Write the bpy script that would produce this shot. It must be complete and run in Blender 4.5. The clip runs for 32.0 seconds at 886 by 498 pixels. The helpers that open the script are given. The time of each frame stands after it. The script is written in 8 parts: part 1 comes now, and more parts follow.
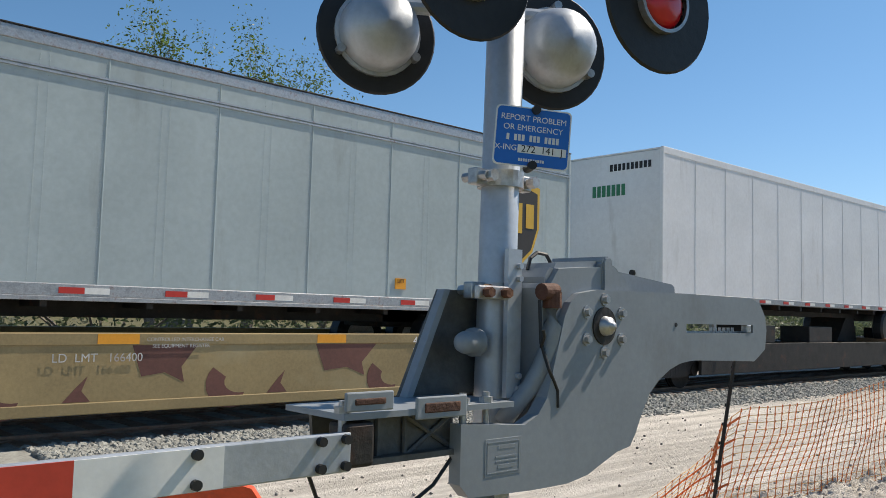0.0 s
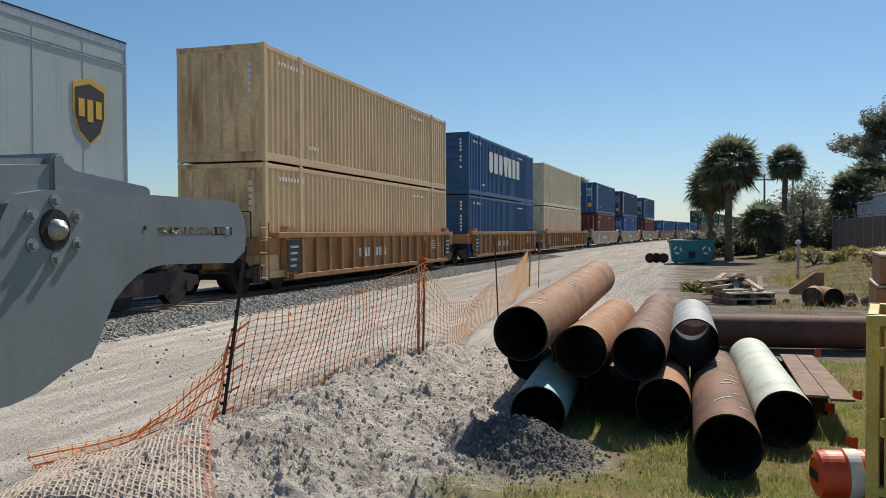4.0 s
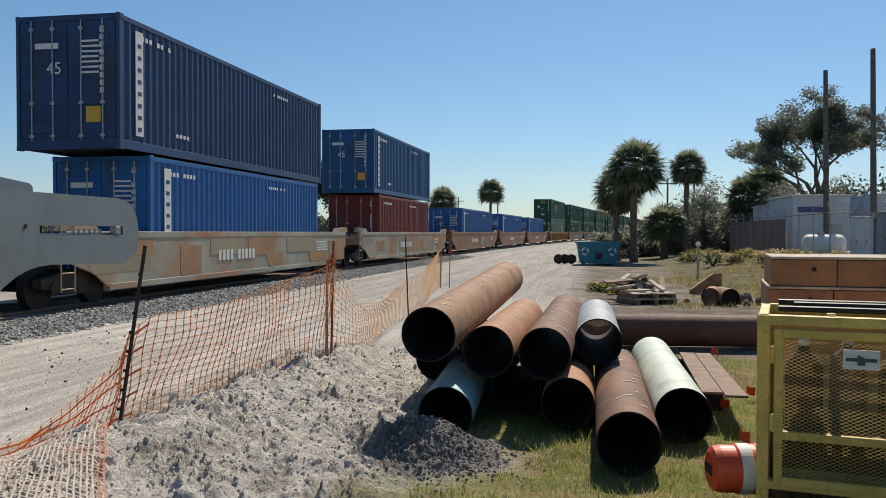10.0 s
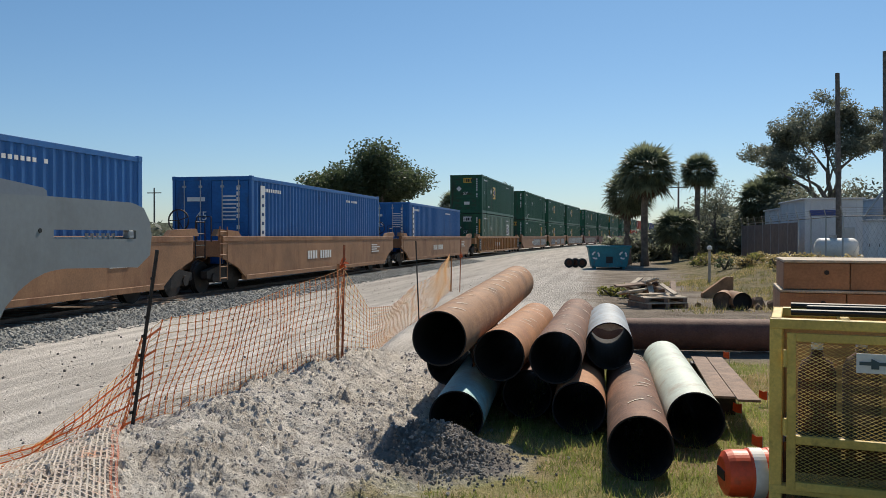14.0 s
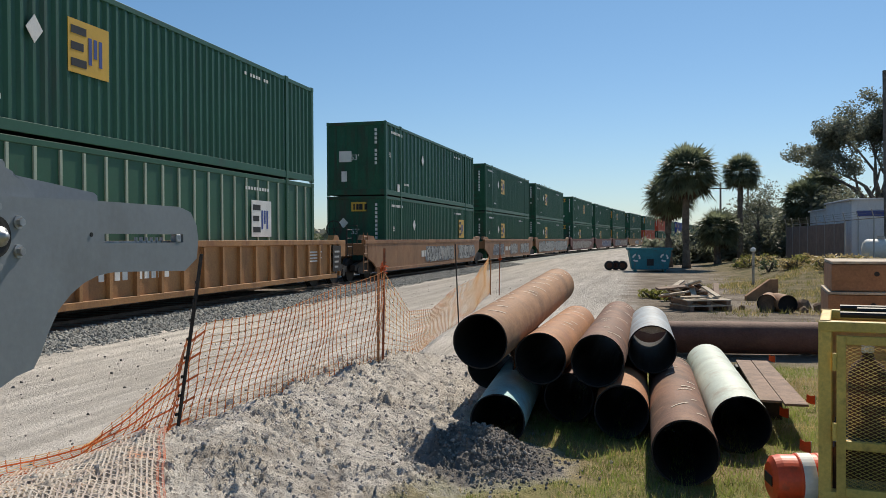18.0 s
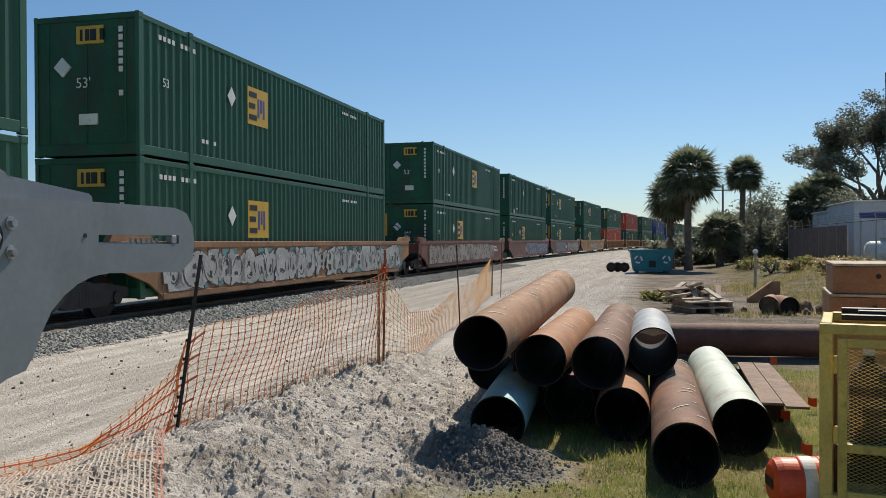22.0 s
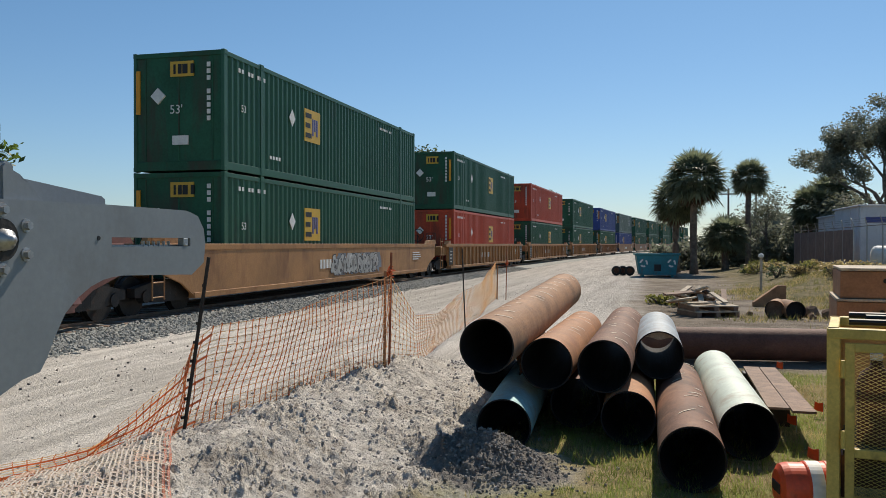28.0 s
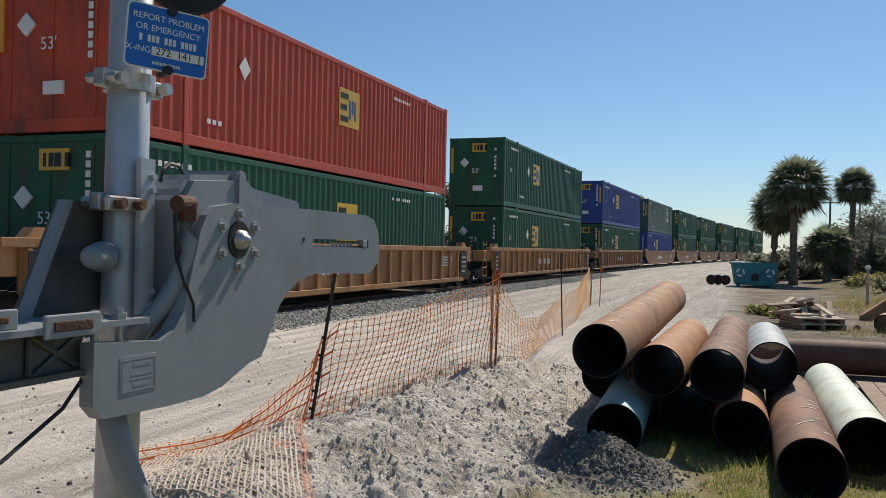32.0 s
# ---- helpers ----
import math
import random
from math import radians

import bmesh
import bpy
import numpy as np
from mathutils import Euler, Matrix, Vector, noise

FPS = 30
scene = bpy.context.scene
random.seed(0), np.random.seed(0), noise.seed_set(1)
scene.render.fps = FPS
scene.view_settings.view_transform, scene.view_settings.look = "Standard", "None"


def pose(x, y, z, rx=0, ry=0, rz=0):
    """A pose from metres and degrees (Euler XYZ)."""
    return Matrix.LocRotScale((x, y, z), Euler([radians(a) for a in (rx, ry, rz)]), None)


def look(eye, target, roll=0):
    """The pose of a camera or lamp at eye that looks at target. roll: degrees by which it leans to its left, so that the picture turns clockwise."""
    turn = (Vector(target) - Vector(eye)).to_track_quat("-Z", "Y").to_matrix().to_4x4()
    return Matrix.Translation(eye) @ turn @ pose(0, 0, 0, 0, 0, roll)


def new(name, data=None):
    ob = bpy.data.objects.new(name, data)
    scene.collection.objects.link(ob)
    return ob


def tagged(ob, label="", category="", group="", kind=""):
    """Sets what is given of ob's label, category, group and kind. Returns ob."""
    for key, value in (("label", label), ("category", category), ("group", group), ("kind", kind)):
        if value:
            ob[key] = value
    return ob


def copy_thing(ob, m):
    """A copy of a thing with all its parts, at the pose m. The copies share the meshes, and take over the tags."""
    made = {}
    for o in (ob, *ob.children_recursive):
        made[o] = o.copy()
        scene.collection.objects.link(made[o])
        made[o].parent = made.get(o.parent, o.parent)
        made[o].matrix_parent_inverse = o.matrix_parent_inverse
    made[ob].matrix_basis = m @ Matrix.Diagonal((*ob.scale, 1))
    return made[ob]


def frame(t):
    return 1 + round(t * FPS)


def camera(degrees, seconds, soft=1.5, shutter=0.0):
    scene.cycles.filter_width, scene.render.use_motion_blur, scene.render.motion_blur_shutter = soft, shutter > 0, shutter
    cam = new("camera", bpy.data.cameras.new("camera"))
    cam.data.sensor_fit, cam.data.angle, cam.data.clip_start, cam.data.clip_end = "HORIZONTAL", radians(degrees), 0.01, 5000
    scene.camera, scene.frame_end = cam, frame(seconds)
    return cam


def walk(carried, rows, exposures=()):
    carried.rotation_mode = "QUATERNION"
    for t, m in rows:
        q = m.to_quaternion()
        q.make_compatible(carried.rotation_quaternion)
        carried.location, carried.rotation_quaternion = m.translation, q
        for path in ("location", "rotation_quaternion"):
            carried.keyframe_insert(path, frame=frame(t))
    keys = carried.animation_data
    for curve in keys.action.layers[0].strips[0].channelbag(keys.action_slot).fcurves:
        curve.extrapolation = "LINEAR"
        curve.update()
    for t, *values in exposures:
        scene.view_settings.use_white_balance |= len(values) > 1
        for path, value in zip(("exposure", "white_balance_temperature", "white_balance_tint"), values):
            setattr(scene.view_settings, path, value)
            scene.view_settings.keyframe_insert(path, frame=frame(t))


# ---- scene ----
cam = camera(55.7, 32.0, soft=0.8)
PATH = [
    (0, (0.046, 0.112, 1.644), (1.402, 1.574, 1.796), 1.5),
    (0.5, (0.072, 0.087, 1.639), (1.621, 1.344, 1.781), 0.1),
    (1, (0.099, 0.068, 1.637), (1.814, 1.089, 1.771), -0.1),
    (1.5, (0.103, 0.017, 1.626), (1.902, 0.885, 1.721), -0.7),
    (2, (0.123, -0.005, 1.615), (2.003, 0.676, 1.675), -0.2),
    (2.5, (0.164, 0.015, 1.613), (2.081, 0.584, 1.616), 0.1),
    (3, (0.176, 0.012, 1.613), (2.099, 0.562, 1.587), -0.1),
    (3.5, (0.186, 0.013, 1.614), (2.108, 0.564, 1.574), -0.3),
    (5.5, (0.212, 0.002, 1.611), (2.139, 0.535, 1.574), 0.3),
    (6, (0.213, -0.008, 1.613), (2.172, 0.39, 1.577), 0.2),
    (6.5, (0.214, -0.02, 1.615), (2.189, 0.293, 1.578), 0.1),
    (7, (0.218, -0.025, 1.614), (2.197, 0.265, 1.576), -0.1),
    (7.5, (0.222, -0.021, 1.613), (2.199, 0.282, 1.574), -0.1),
    (8, (0.227, -0.018, 1.612), (2.2, 0.307, 1.576), -0.1),
    (8.5, (0.226, -0.012, 1.614), (2.198, 0.318, 1.576), 0.1),
    (9, (0.227, -0.013, 1.615), (2.198, 0.324, 1.576), 0.0),
    (9.5, (0.227, -0.014, 1.614), (2.197, 0.329, 1.574), 0.1),
    (10, (0.224, -0.014, 1.615), (2.194, 0.333, 1.575), 0.1),
    (10.5, (0.226, -0.012, 1.613), (2.195, 0.337, 1.573), 0.1),
    (11, (0.225, -0.011, 1.611), (2.194, 0.338, 1.57), 0.1),
    (11.5, (0.225, -0.01, 1.616), (2.193, 0.341, 1.574), 0.2),
    (12, (0.226, -0.013, 1.613), (2.195, 0.339, 1.573), 0.1),
    (12.5, (0.226, -0.009, 1.614), (2.194, 0.343, 1.574), 0.1),
    (13, (0.229, -0.012, 1.613), (2.197, 0.344, 1.573), 0.1),
    (13.5, (0.223, -0.013, 1.613), (2.188, 0.359, 1.575), 0.1),
    (14, (0.221, -0.011, 1.613), (2.186, 0.36, 1.583), 0.0),
    (14.5, (0.224, -0.01, 1.614), (2.189, 0.363, 1.585), -0.1),
    (16.5, (0.228, -0.006, 1.608), (2.189, 0.386, 1.585), -0.2),
    (17, (0.225, -0.001, 1.611), (2.185, 0.396, 1.586), -0.2),
    (17.5, (0.224, -0.004, 1.611), (2.174, 0.441, 1.588), -0.3),
    (18, (0.222, 0.004, 1.61), (2.168, 0.465, 1.588), -0.3),
    (18.5, (0.222, 0.004, 1.612), (2.167, 0.468, 1.59), -0.2),
    (19, (0.217, 0.005, 1.61), (2.162, 0.469, 1.589), -0.2),
    (19.5, (0.226, 0.005, 1.608), (2.171, 0.473, 1.587), -0.2),
    (20, (0.226, 0.005, 1.611), (2.17, 0.474, 1.59), -0.1),
    (20.5, (0.226, 0.006, 1.61), (2.169, 0.477, 1.589), -0.2),
    (21, (0.23, 0.001, 1.611), (2.174, 0.472, 1.592), -0.2),
    (21.5, (0.236, -0.003, 1.611), (2.181, 0.463, 1.592), -0.2),
    (22, (0.242, -0.007, 1.611), (2.187, 0.459, 1.592), -0.2),
    (22.5, (0.248, -0.01, 1.609), (2.194, 0.452, 1.591), -0.2),
    (23, (0.243, -0.012, 1.61), (2.189, 0.45, 1.592), -0.2),
    (23.5, (0.248, -0.011, 1.61), (2.193, 0.452, 1.592), -0.1),
    (24, (0.24, -0.009, 1.61), (2.185, 0.457, 1.594), -0.2),
    (24.5, (0.238, -0.011, 1.611), (2.182, 0.458, 1.595), -0.2),
    (25, (0.244, -0.011, 1.61), (2.188, 0.459, 1.594), -0.3),
    (25.5, (0.246, -0.008, 1.608), (2.189, 0.463, 1.592), -0.3),
    (27.5, (0.236, 0.004, 1.611), (2.178, 0.484, 1.598), -0.1),
    (28, (0.227, 0.005, 1.613), (2.169, 0.482, 1.601), -0.0),
    (28.5, (0.217, 0.008, 1.613), (2.157, 0.493, 1.604), 0.0),
    (29, (0.205, 0.01, 1.617), (2.144, 0.502, 1.61), -0.1),
    (29.5, (0.176, 0.026, 1.621), (2.112, 0.526, 1.616), -0.2),
    (30, (0.112, 0.067, 1.621), (2.047, 0.575, 1.612), -0.1),
    (30.5, (0.039, 0.112, 1.617), (1.969, 0.637, 1.61), -0.0),
    (31, (-0.002, 0.136, 1.615), (1.925, 0.673, 1.612), 0.1),
    (31.5, (-0.016, 0.164, 1.615), (1.899, 0.74, 1.616), 0.7),
    (32, (-0.029, 0.19, 1.616), (1.854, 0.862, 1.61), 1.2),
]
walk(cam, [(t, look(eye, target, roll)) for t, eye, target, roll in PATH], [(0, 0.24), (0.5, 0.12), (1.0, -0.03), (2.0, -0.2), (3.5, -0.15), (6, -0.1), (32, -0.09)])

# ---- light ----
SUN_AZ, SUN_EL = -10.0, 47.0
sun_dir = Vector((math.cos(radians(SUN_AZ)) * math.cos(radians(SUN_EL)), math.sin(radians(SUN_AZ)) * math.cos(radians(SUN_EL)), math.sin(radians(SUN_EL))))
world = bpy.data.worlds.new("world")
scene.world = world
world.use_nodes = True
wn = world.node_tree.nodes
sky = wn.new("ShaderNodeTexSky")
sky.sky_type, sky.sun_disc = "NISHITA", False
sky.sun_elevation, sky.sun_rotation = radians(SUN_EL), radians(90 - SUN_AZ)
sky.air_density, sky.dust_density, sky.ozone_density = 1.0, 0.3, 3.0
haze = wn.new("ShaderNodeMix")
haze.data_type, haze.blend_type = "RGBA", "MULTIPLY"
haze.inputs[0].default_value = 1.0
way, up_part, rise, tint = wn.new("ShaderNodeTexCoord"), wn.new("ShaderNodeSeparateXYZ"), wn.new("ShaderNodeMapRange"), wn.new("ShaderNodeMix")
tint.data_type = "RGBA"
tint.inputs[6].default_value, tint.inputs[7].default_value = (0.83, 0.945, 1.10, 1), (0.67, 0.98, 1.05, 1)
rise.inputs[2].default_value = 0.5
world.node_tree.links.new(way.outputs["Generated"], up_part.inputs[0])
world.node_tree.links.new(up_part.outputs[2], rise.inputs[0])
world.node_tree.links.new(rise.outputs[0], tint.inputs[0])
world.node_tree.links.new(tint.outputs[2], haze.inputs[7])
world.node_tree.links.new(sky.outputs[0], haze.inputs[6])
world.node_tree.links.new(haze.outputs[2], wn["Background"].inputs[0])
wn["Background"].inputs[1].default_value = 0.09
sun = new("sun", bpy.data.lights.new("sun", "SUN"))
sun.data.energy, sun.data.angle, sun.data.color = 5.1, radians(0.53), (1.0, 0.895, 0.75)
sun.matrix_world = look(sun_dir * 100, (0, 0, 0))
scene.view_settings.exposure = 0.0


# ---- materials ----
def mat(name, col, rough=0.6, metal=0.0, var=0.18, scale=3.0, bump=0.15, bscale=40.0, dirt=None, amount=0.0, dscale=0.8, streak=1.0, detail=6.0, spec=0.5):
    """A painted, rusty or earthen surface: colour varied at two scales, dirt with its own shape, fine relief."""
    m = bpy.data.materials.new(name)
    m.use_nodes = True
    nt = m.node_tree
    n, ln = nt.nodes, nt.links
    b = n["Principled BSDF"]
    b.inputs["Roughness"].default_value, b.inputs["Metallic"].default_value = rough, metal
    b.inputs["Specular IOR Level"].default_value = spec
    co = n.new("ShaderNodeTexCoord")
    info = n.new("ShaderNodeObjectInfo")
    shift = n.new("ShaderNodeVectorMath")
    shift.operation = "MULTIPLY_ADD"
    ln.new(info.outputs["Random"], shift.inputs[0])
    shift.inputs[1].default_value = (31, 17, 23)
    ln.new(co.outputs["Object"], shift.inputs[2])

    def tex(s, st=1.0, d=detail):
        mp = n.new("ShaderNodeMapping")
        mp.inputs["Scale"].default_value = (s, s, s / st)
        ln.new(shift.outputs[0], mp.inputs[0])
        t = n.new("ShaderNodeTexNoise")
        t.inputs["Scale"].default_value, t.inputs["Detail"].default_value, t.inputs["Roughness"].default_value = 1.0, d, 0.62
        ln.new(mp.outputs[0], t.inputs["Vector"])
        return t.outputs["Fac"]

    def mixed(fac, a, c2, lo=0.35, hi=0.65, top=1.0):
        r = n.new("ShaderNodeMapRange")
        r.inputs[1].default_value, r.inputs[2].default_value, r.inputs[4].default_value = lo, hi, top
        ln.new(fac, r.inputs[0])
        x = n.new("ShaderNodeMix")
        x.data_type = "RGBA"
        ln.new(r.outputs[0], x.inputs[0])
        for k, v in ((6, a), (7, c2)):
            if isinstance(v, tuple):
                x.inputs[k].default_value = (*v, 1)
            else:
                ln.new(v, x.inputs[k])
        return x.outputs[2]

    lo = tuple(max(0.0, c * (1 - var)) for c in col)
    hi = tuple(min(0.95, c * (1 + var)) for c in col)
    out = mixed(tex(scale), lo, hi)
    fine = mixed(tex(bscale), (0.82, 0.82, 0.82), (1.12, 1.12, 1.12))
    mul = n.new("ShaderNodeMix")
    mul.data_type, mul.blend_type = "RGBA", "MULTIPLY"
    mul.inputs[0].default_value = min(1.0, var * 4)
    ln.new(out, mul.inputs[6])
    ln.new(fine, mul.inputs[7])
    out = mul.outputs[2]
    if dirt:
        out = mixed(tex(dscale * 4, streak), out, dirt, 0.62 - 0.3 * amount, 0.78 - 0.22 * amount, min(1.0, 0.4 + amount))
    ln.new(out, b.inputs["Base Color"])
    if bump:
        bp = n.new("ShaderNodeBump")
        bp.inputs["Strength"].default_value, bp.inputs["Distance"].default_value = bump, 0.02
        ln.new(tex(bscale), bp.inputs["Height"])
        ln.new(bp.outputs[0], b.inputs["Normal"])
    return m


def thin(m, share_):
    """Leaves and thin plastic let some light through."""
    n, ln = m.node_tree.nodes, m.node_tree.links
    b, out = n["Principled BSDF"], n["Material Output"]
    tr, mx = n.new("ShaderNodeBsdfTranslucent"), n.new("ShaderNodeMixShader")
    ln.new(b.inputs["Base Color"].links[0].from_socket, tr.inputs[0])
    mx.inputs[0].default_value = share_
    ln.new(b.outputs[0], mx.inputs[1])
    ln.new(tr.outputs[0], mx.inputs[2])
    ln.new(mx.outputs[0], out.inputs[0])
    return m


def plain(name, col, rough=0.5, metal=0.0):
    return mat(name, col, rough, metal, var=0.06, bump=0.03)


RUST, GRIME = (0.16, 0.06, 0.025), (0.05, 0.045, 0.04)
M = {}
for nm, c, kw in (
    ("green", (0.02, 0.098, 0.055), {}), ("green_dull", (0.022, 0.095, 0.05), {}), ("pale_green", (0.36, 0.42, 0.33), {}), ("blue", (0.022, 0.095, 0.235), {}), ("navy", (0.025, 0.06, 0.15), {}),
    ("bright_blue", (0.02, 0.125, 0.36), {}), ("violet_blue", (0.04, 0.07, 0.27), {}), ("brick_red", (0.20, 0.035, 0.03), {}), ("orange_red", (0.5, 0.075, 0.035), {}), ("tan", (0.74, 0.53, 0.30), {"amount": 0.05}),
    ("cream", (0.80, 0.67, 0.46), {"amount": 0.02}), ("slate", (0.05, 0.085, 0.10), {})):
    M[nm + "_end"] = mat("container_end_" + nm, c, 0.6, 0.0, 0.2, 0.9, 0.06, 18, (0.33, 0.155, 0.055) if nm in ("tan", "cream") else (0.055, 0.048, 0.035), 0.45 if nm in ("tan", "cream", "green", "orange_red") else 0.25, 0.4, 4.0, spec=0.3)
    M[nm] = mat("container_" + nm, c, 0.48, 0.0, 0.08, 0.7, 0.05, 18, RUST if nm in ("tan", "cream", "orange_red") else GRIME, kw.get("amount", 0.12), 0.5, 5.0)
M["tan_car"] = mat("well_tan", (0.30, 0.155, 0.075), 0.65, 0, 0.22, 0.8, 0.08, 25, RUST, 0.35, 0.4, 3.0)
M["brown_car"] = mat("well_brown", (0.17, 0.065, 0.05), 0.65, 0, 0.2, 0.8, 0.08, 25, GRIME, 0.25, 0.4, 3.0)
M["yellow_car"] = mat("well_yellow", (0.37, 0.185, 0.07), 0.6, 0, 0.2, 0.8, 0.08, 25, RUST, 0.35, 0.4, 3.0)
M["patch_car"] = mat("well_patched", (0.36, 0.355, 0.285), 0.65, 0, 0.2, 0.35, 0.06, 25, (0.38, 0.20, 0.10), 0.6, 0.12, 1.0)
M["dark_steel"] = mat("dark_steel", (0.028, 0.025, 0.023), 0.6, 0.3, 0.3, 4, 0.2, 30, RUST, 0.15)
M["rail_steel"] = mat("rail_steel", (0.22, 0.17, 0.14), 0.4, 0.8, 0.2, 4, 0.1, 30, RUST, 0.3)
M["trailer_grey"] = mat("trailer_grey", (0.38, 0.445, 0.455), 0.5, 0, 0.08, 0.6, 0.04, 12, (0.2, 0.2, 0.19), 0.1, 0.5, 5)
M["trailer_white"] = mat("trailer_white", (0.72, 0.73, 0.74), 0.45, 0, 0.06, 0.6, 0.03, 12, (0.35, 0.33, 0.3), 0.08, 0.5, 5)
M["white"] = mat("white_paint", (0.75, 0.75, 0.72), 0.6, 0, 0.08, 4, 0.03, 30, (0.4, 0.37, 0.32), 0.15, 2)
M["black"] = mat("black_paint", (0.012, 0.012, 0.013), 0.55, 0, 0.3, 5, 0.06, 40)
M["gold"] = plain("gold_yellow", (0.62, 0.38, 0.04))
M["amber"] = plain("amber_tape", (0.75, 0.32, 0.02))
M["logo_dark"] = plain("dark_brown_paint", (0.035, 0.03, 0.026))
M["logo_green"] = plain("leaf_green_paint", (0.03, 0.19, 0.09))
M["red_tape"] = plain("red_tape", (0.5, 0.03, 0.02))
M["silver"] = mat("silver_paint", (0.44, 0.47, 0.51), 0.45, 0.45, 0.09, 5, 0.05, 60, (0.24, 0.23, 0.22), 0.18, 2, 3)
M["grey_paint"] = mat("grey_paint", (0.25, 0.275, 0.30), 0.5, 0.1, 0.07, 3, 0.03, 55, (0.17, 0.17, 0.17), 0.1, 1.2, 2)
M["galv"] = mat("galvanised", (0.42, 0.43, 0.44), 0.45, 0.8, 0.2, 12, 0.08, 70, RUST, 0.25, 3)
M["lens_red"] = plain("red_lens", (0.55, 0.012, 0.02), 0.18)
M["sign_blue"] = plain("sign_blue", (0.008, 0.13, 0.52), 0.4)
M["rust_pipe"] = mat("rusty_pipe", (0.30, 0.155, 0.075), 0.75, 0, 0.3, 2.5, 0.25, 45, (0.44, 0.24, 0.11), 0.35, 1.2)
M["chalk"] = mat("chalk", (0.74, 0.66, 0.55), 0.9, 0, 0.15, 30, 0.0, 60, (0.34, 0.20, 0.12), 0.5, 12)
M["brown_pipe"] = mat("brown_pipe", (0.18, 0.088, 0.052), 0.75, 0, 0.35, 2.5, 0.25, 45, (0.33, 0.18, 0.10), 0.3, 1.2)
M["dark_pipe"] = mat("dark_red_brown_pipe", (0.15, 0.07, 0.05), 0.75, 0, 0.3, 2.0, 0.25, 45, (0.24, 0.13, 0.085), 0.3, 0.8)
M["orange_pipe"] = mat("orange_rusty_pipe", (0.40, 0.19, 0.085), 0.75, 0, 0.2, 2.5, 0.2, 45, (0.28, 0.12, 0.07), 0.3, 1.2)
M["grey_pipe"] = mat("grey_pipe", (0.36, 0.40, 0.42), 0.6, 0, 0.2, 2.5, 0.15, 45, (0.3, 0.17, 0.1), 0.3, 1.5)
M["mint_pipe"] = mat("mint_pipe", (0.62, 0.69, 0.60), 0.6, 0, 0.12, 2.5, 0.1, 45, (0.35, 0.22, 0.12), 0.25, 1.2)
M["teal_pipe"] = mat("pale_teal_pipe", (0.31, 0.53, 0.54), 0.55, 0, 0.2, 2.5, 0.1, 45, (0.3, 0.28, 0.22), 0.3, 1.2)
# near-black: the deep shade inside the pipes is put into this colour
M["shaded_bore"] = mat("shaded_bore", (0.014, 0.012, 0.011), 0.85, 0, 0.3, 4, 0.2, 40)
M["wood"] = mat("plank_wood", (0.35, 0.175, 0.085), 0.7, 0, 0.22, 3, 0.2, 60, (0.26, 0.12, 0.055), 0.25, 1.2, 0.2)
M["old_wood"] = mat("weathered_wood", (0.26, 0.17, 0.12), 0.8, 0, 0.3, 3, 0.3, 60, (0.12, 0.08, 0.06), 0.3, 2, 0.3)
M["pale_wood"] = mat("pale_wood", (0.5, 0.42, 0.32), 0.8, 0, 0.25, 3, 0.25, 60, (0.2, 0.14, 0.09), 0.25, 2, 0.3)
M["yellow"] = mat("yellow_paint", (0.68, 0.49, 0.12), 0.5, 0, 0.16, 3, 0.1, 50, (0.12, 0.08, 0.03), 0.22, 2.2)
M["orange"] = mat("orange_plastic", (0.75, 0.085, 0.02), 0.45, 0, 0.12, 4, 0.05, 40, (0.25, 0.06, 0.03), 0.2, 3)
M["net"] = thin(mat("orange_net", (0.97, 0.58, 0.28), 0.5, 0, 0.15, 4, 0.0, 40, (0.95, 0.72, 0.45), 0.35, 0.8), 0.5)
M["net_pale"] = thin(mat("pale_net", (0.93, 0.80, 0.70), 0.5, 0, 0.10, 4, 0.0, 40, (0.92, 0.40, 0.16), 0.22, 1.2), 0.35)
M["teal"] = mat("teal_paint", (0.02, 0.20, 0.24), 0.55, 0, 0.2, 2, 0.08, 30, (0.1, 0.08, 0.06), 0.25, 1.2, 2)
M["stone"] = mat("ballast_stone", (0.29, 0.29, 0.265), 0.9, 0, 0.35, 6, 0.3, 30, (0.14, 0.12, 0.11), 0.3, 3)
M["camo_car"] = mat("well_sand", (0.30, 0.225, 0.105), 0.6, 0, 0.15, 0.5, 0.05, 25, (0.36, 0.30, 0.17), 0.25, 0.2, 0.6)
M["camo_patch"] = mat("maroon_blotch", (0.135, 0.055, 0.042), 0.6, 0, 0.15, 0.8, 0.05, 25)
M["primer"] = mat("tan_primer", (0.38, 0.22, 0.11), 0.7, 0, 0.15, 0.8, 0.04, 25, (0.3, 0.15, 0.07), 0.3, 0.5, 1.0)
M["pale_primer"] = mat("pale_primer", (0.34, 0.28, 0.19), 0.7, 0, 0.12, 0.8, 0.04, 25, (0.36, 0.22, 0.12), 0.2, 0.5, 1.0)
M["dark_rust"] = mat("dark_rust", (0.10, 0.042, 0.026), 0.8, 0, 0.3, 8, 0.3, 60, (0.22, 0.09, 0.04), 0.2, 4)
M["dark_cast"] = mat("dark_casting", (0.115, 0.115, 0.11), 0.6, 0.2, 0.3, 6, 0.2, 40, (0.05, 0.045, 0.04), 0.3, 3)
# brightened brown: the lit look of the cage's back is put into the colour
M["plywood"] = mat("plywood", (0.66, 0.40, 0.16), 0.7, 0, 0.15, 3, 0.1, 60, (0.45, 0.25, 0.1), 0.25, 1.0, 0.3)
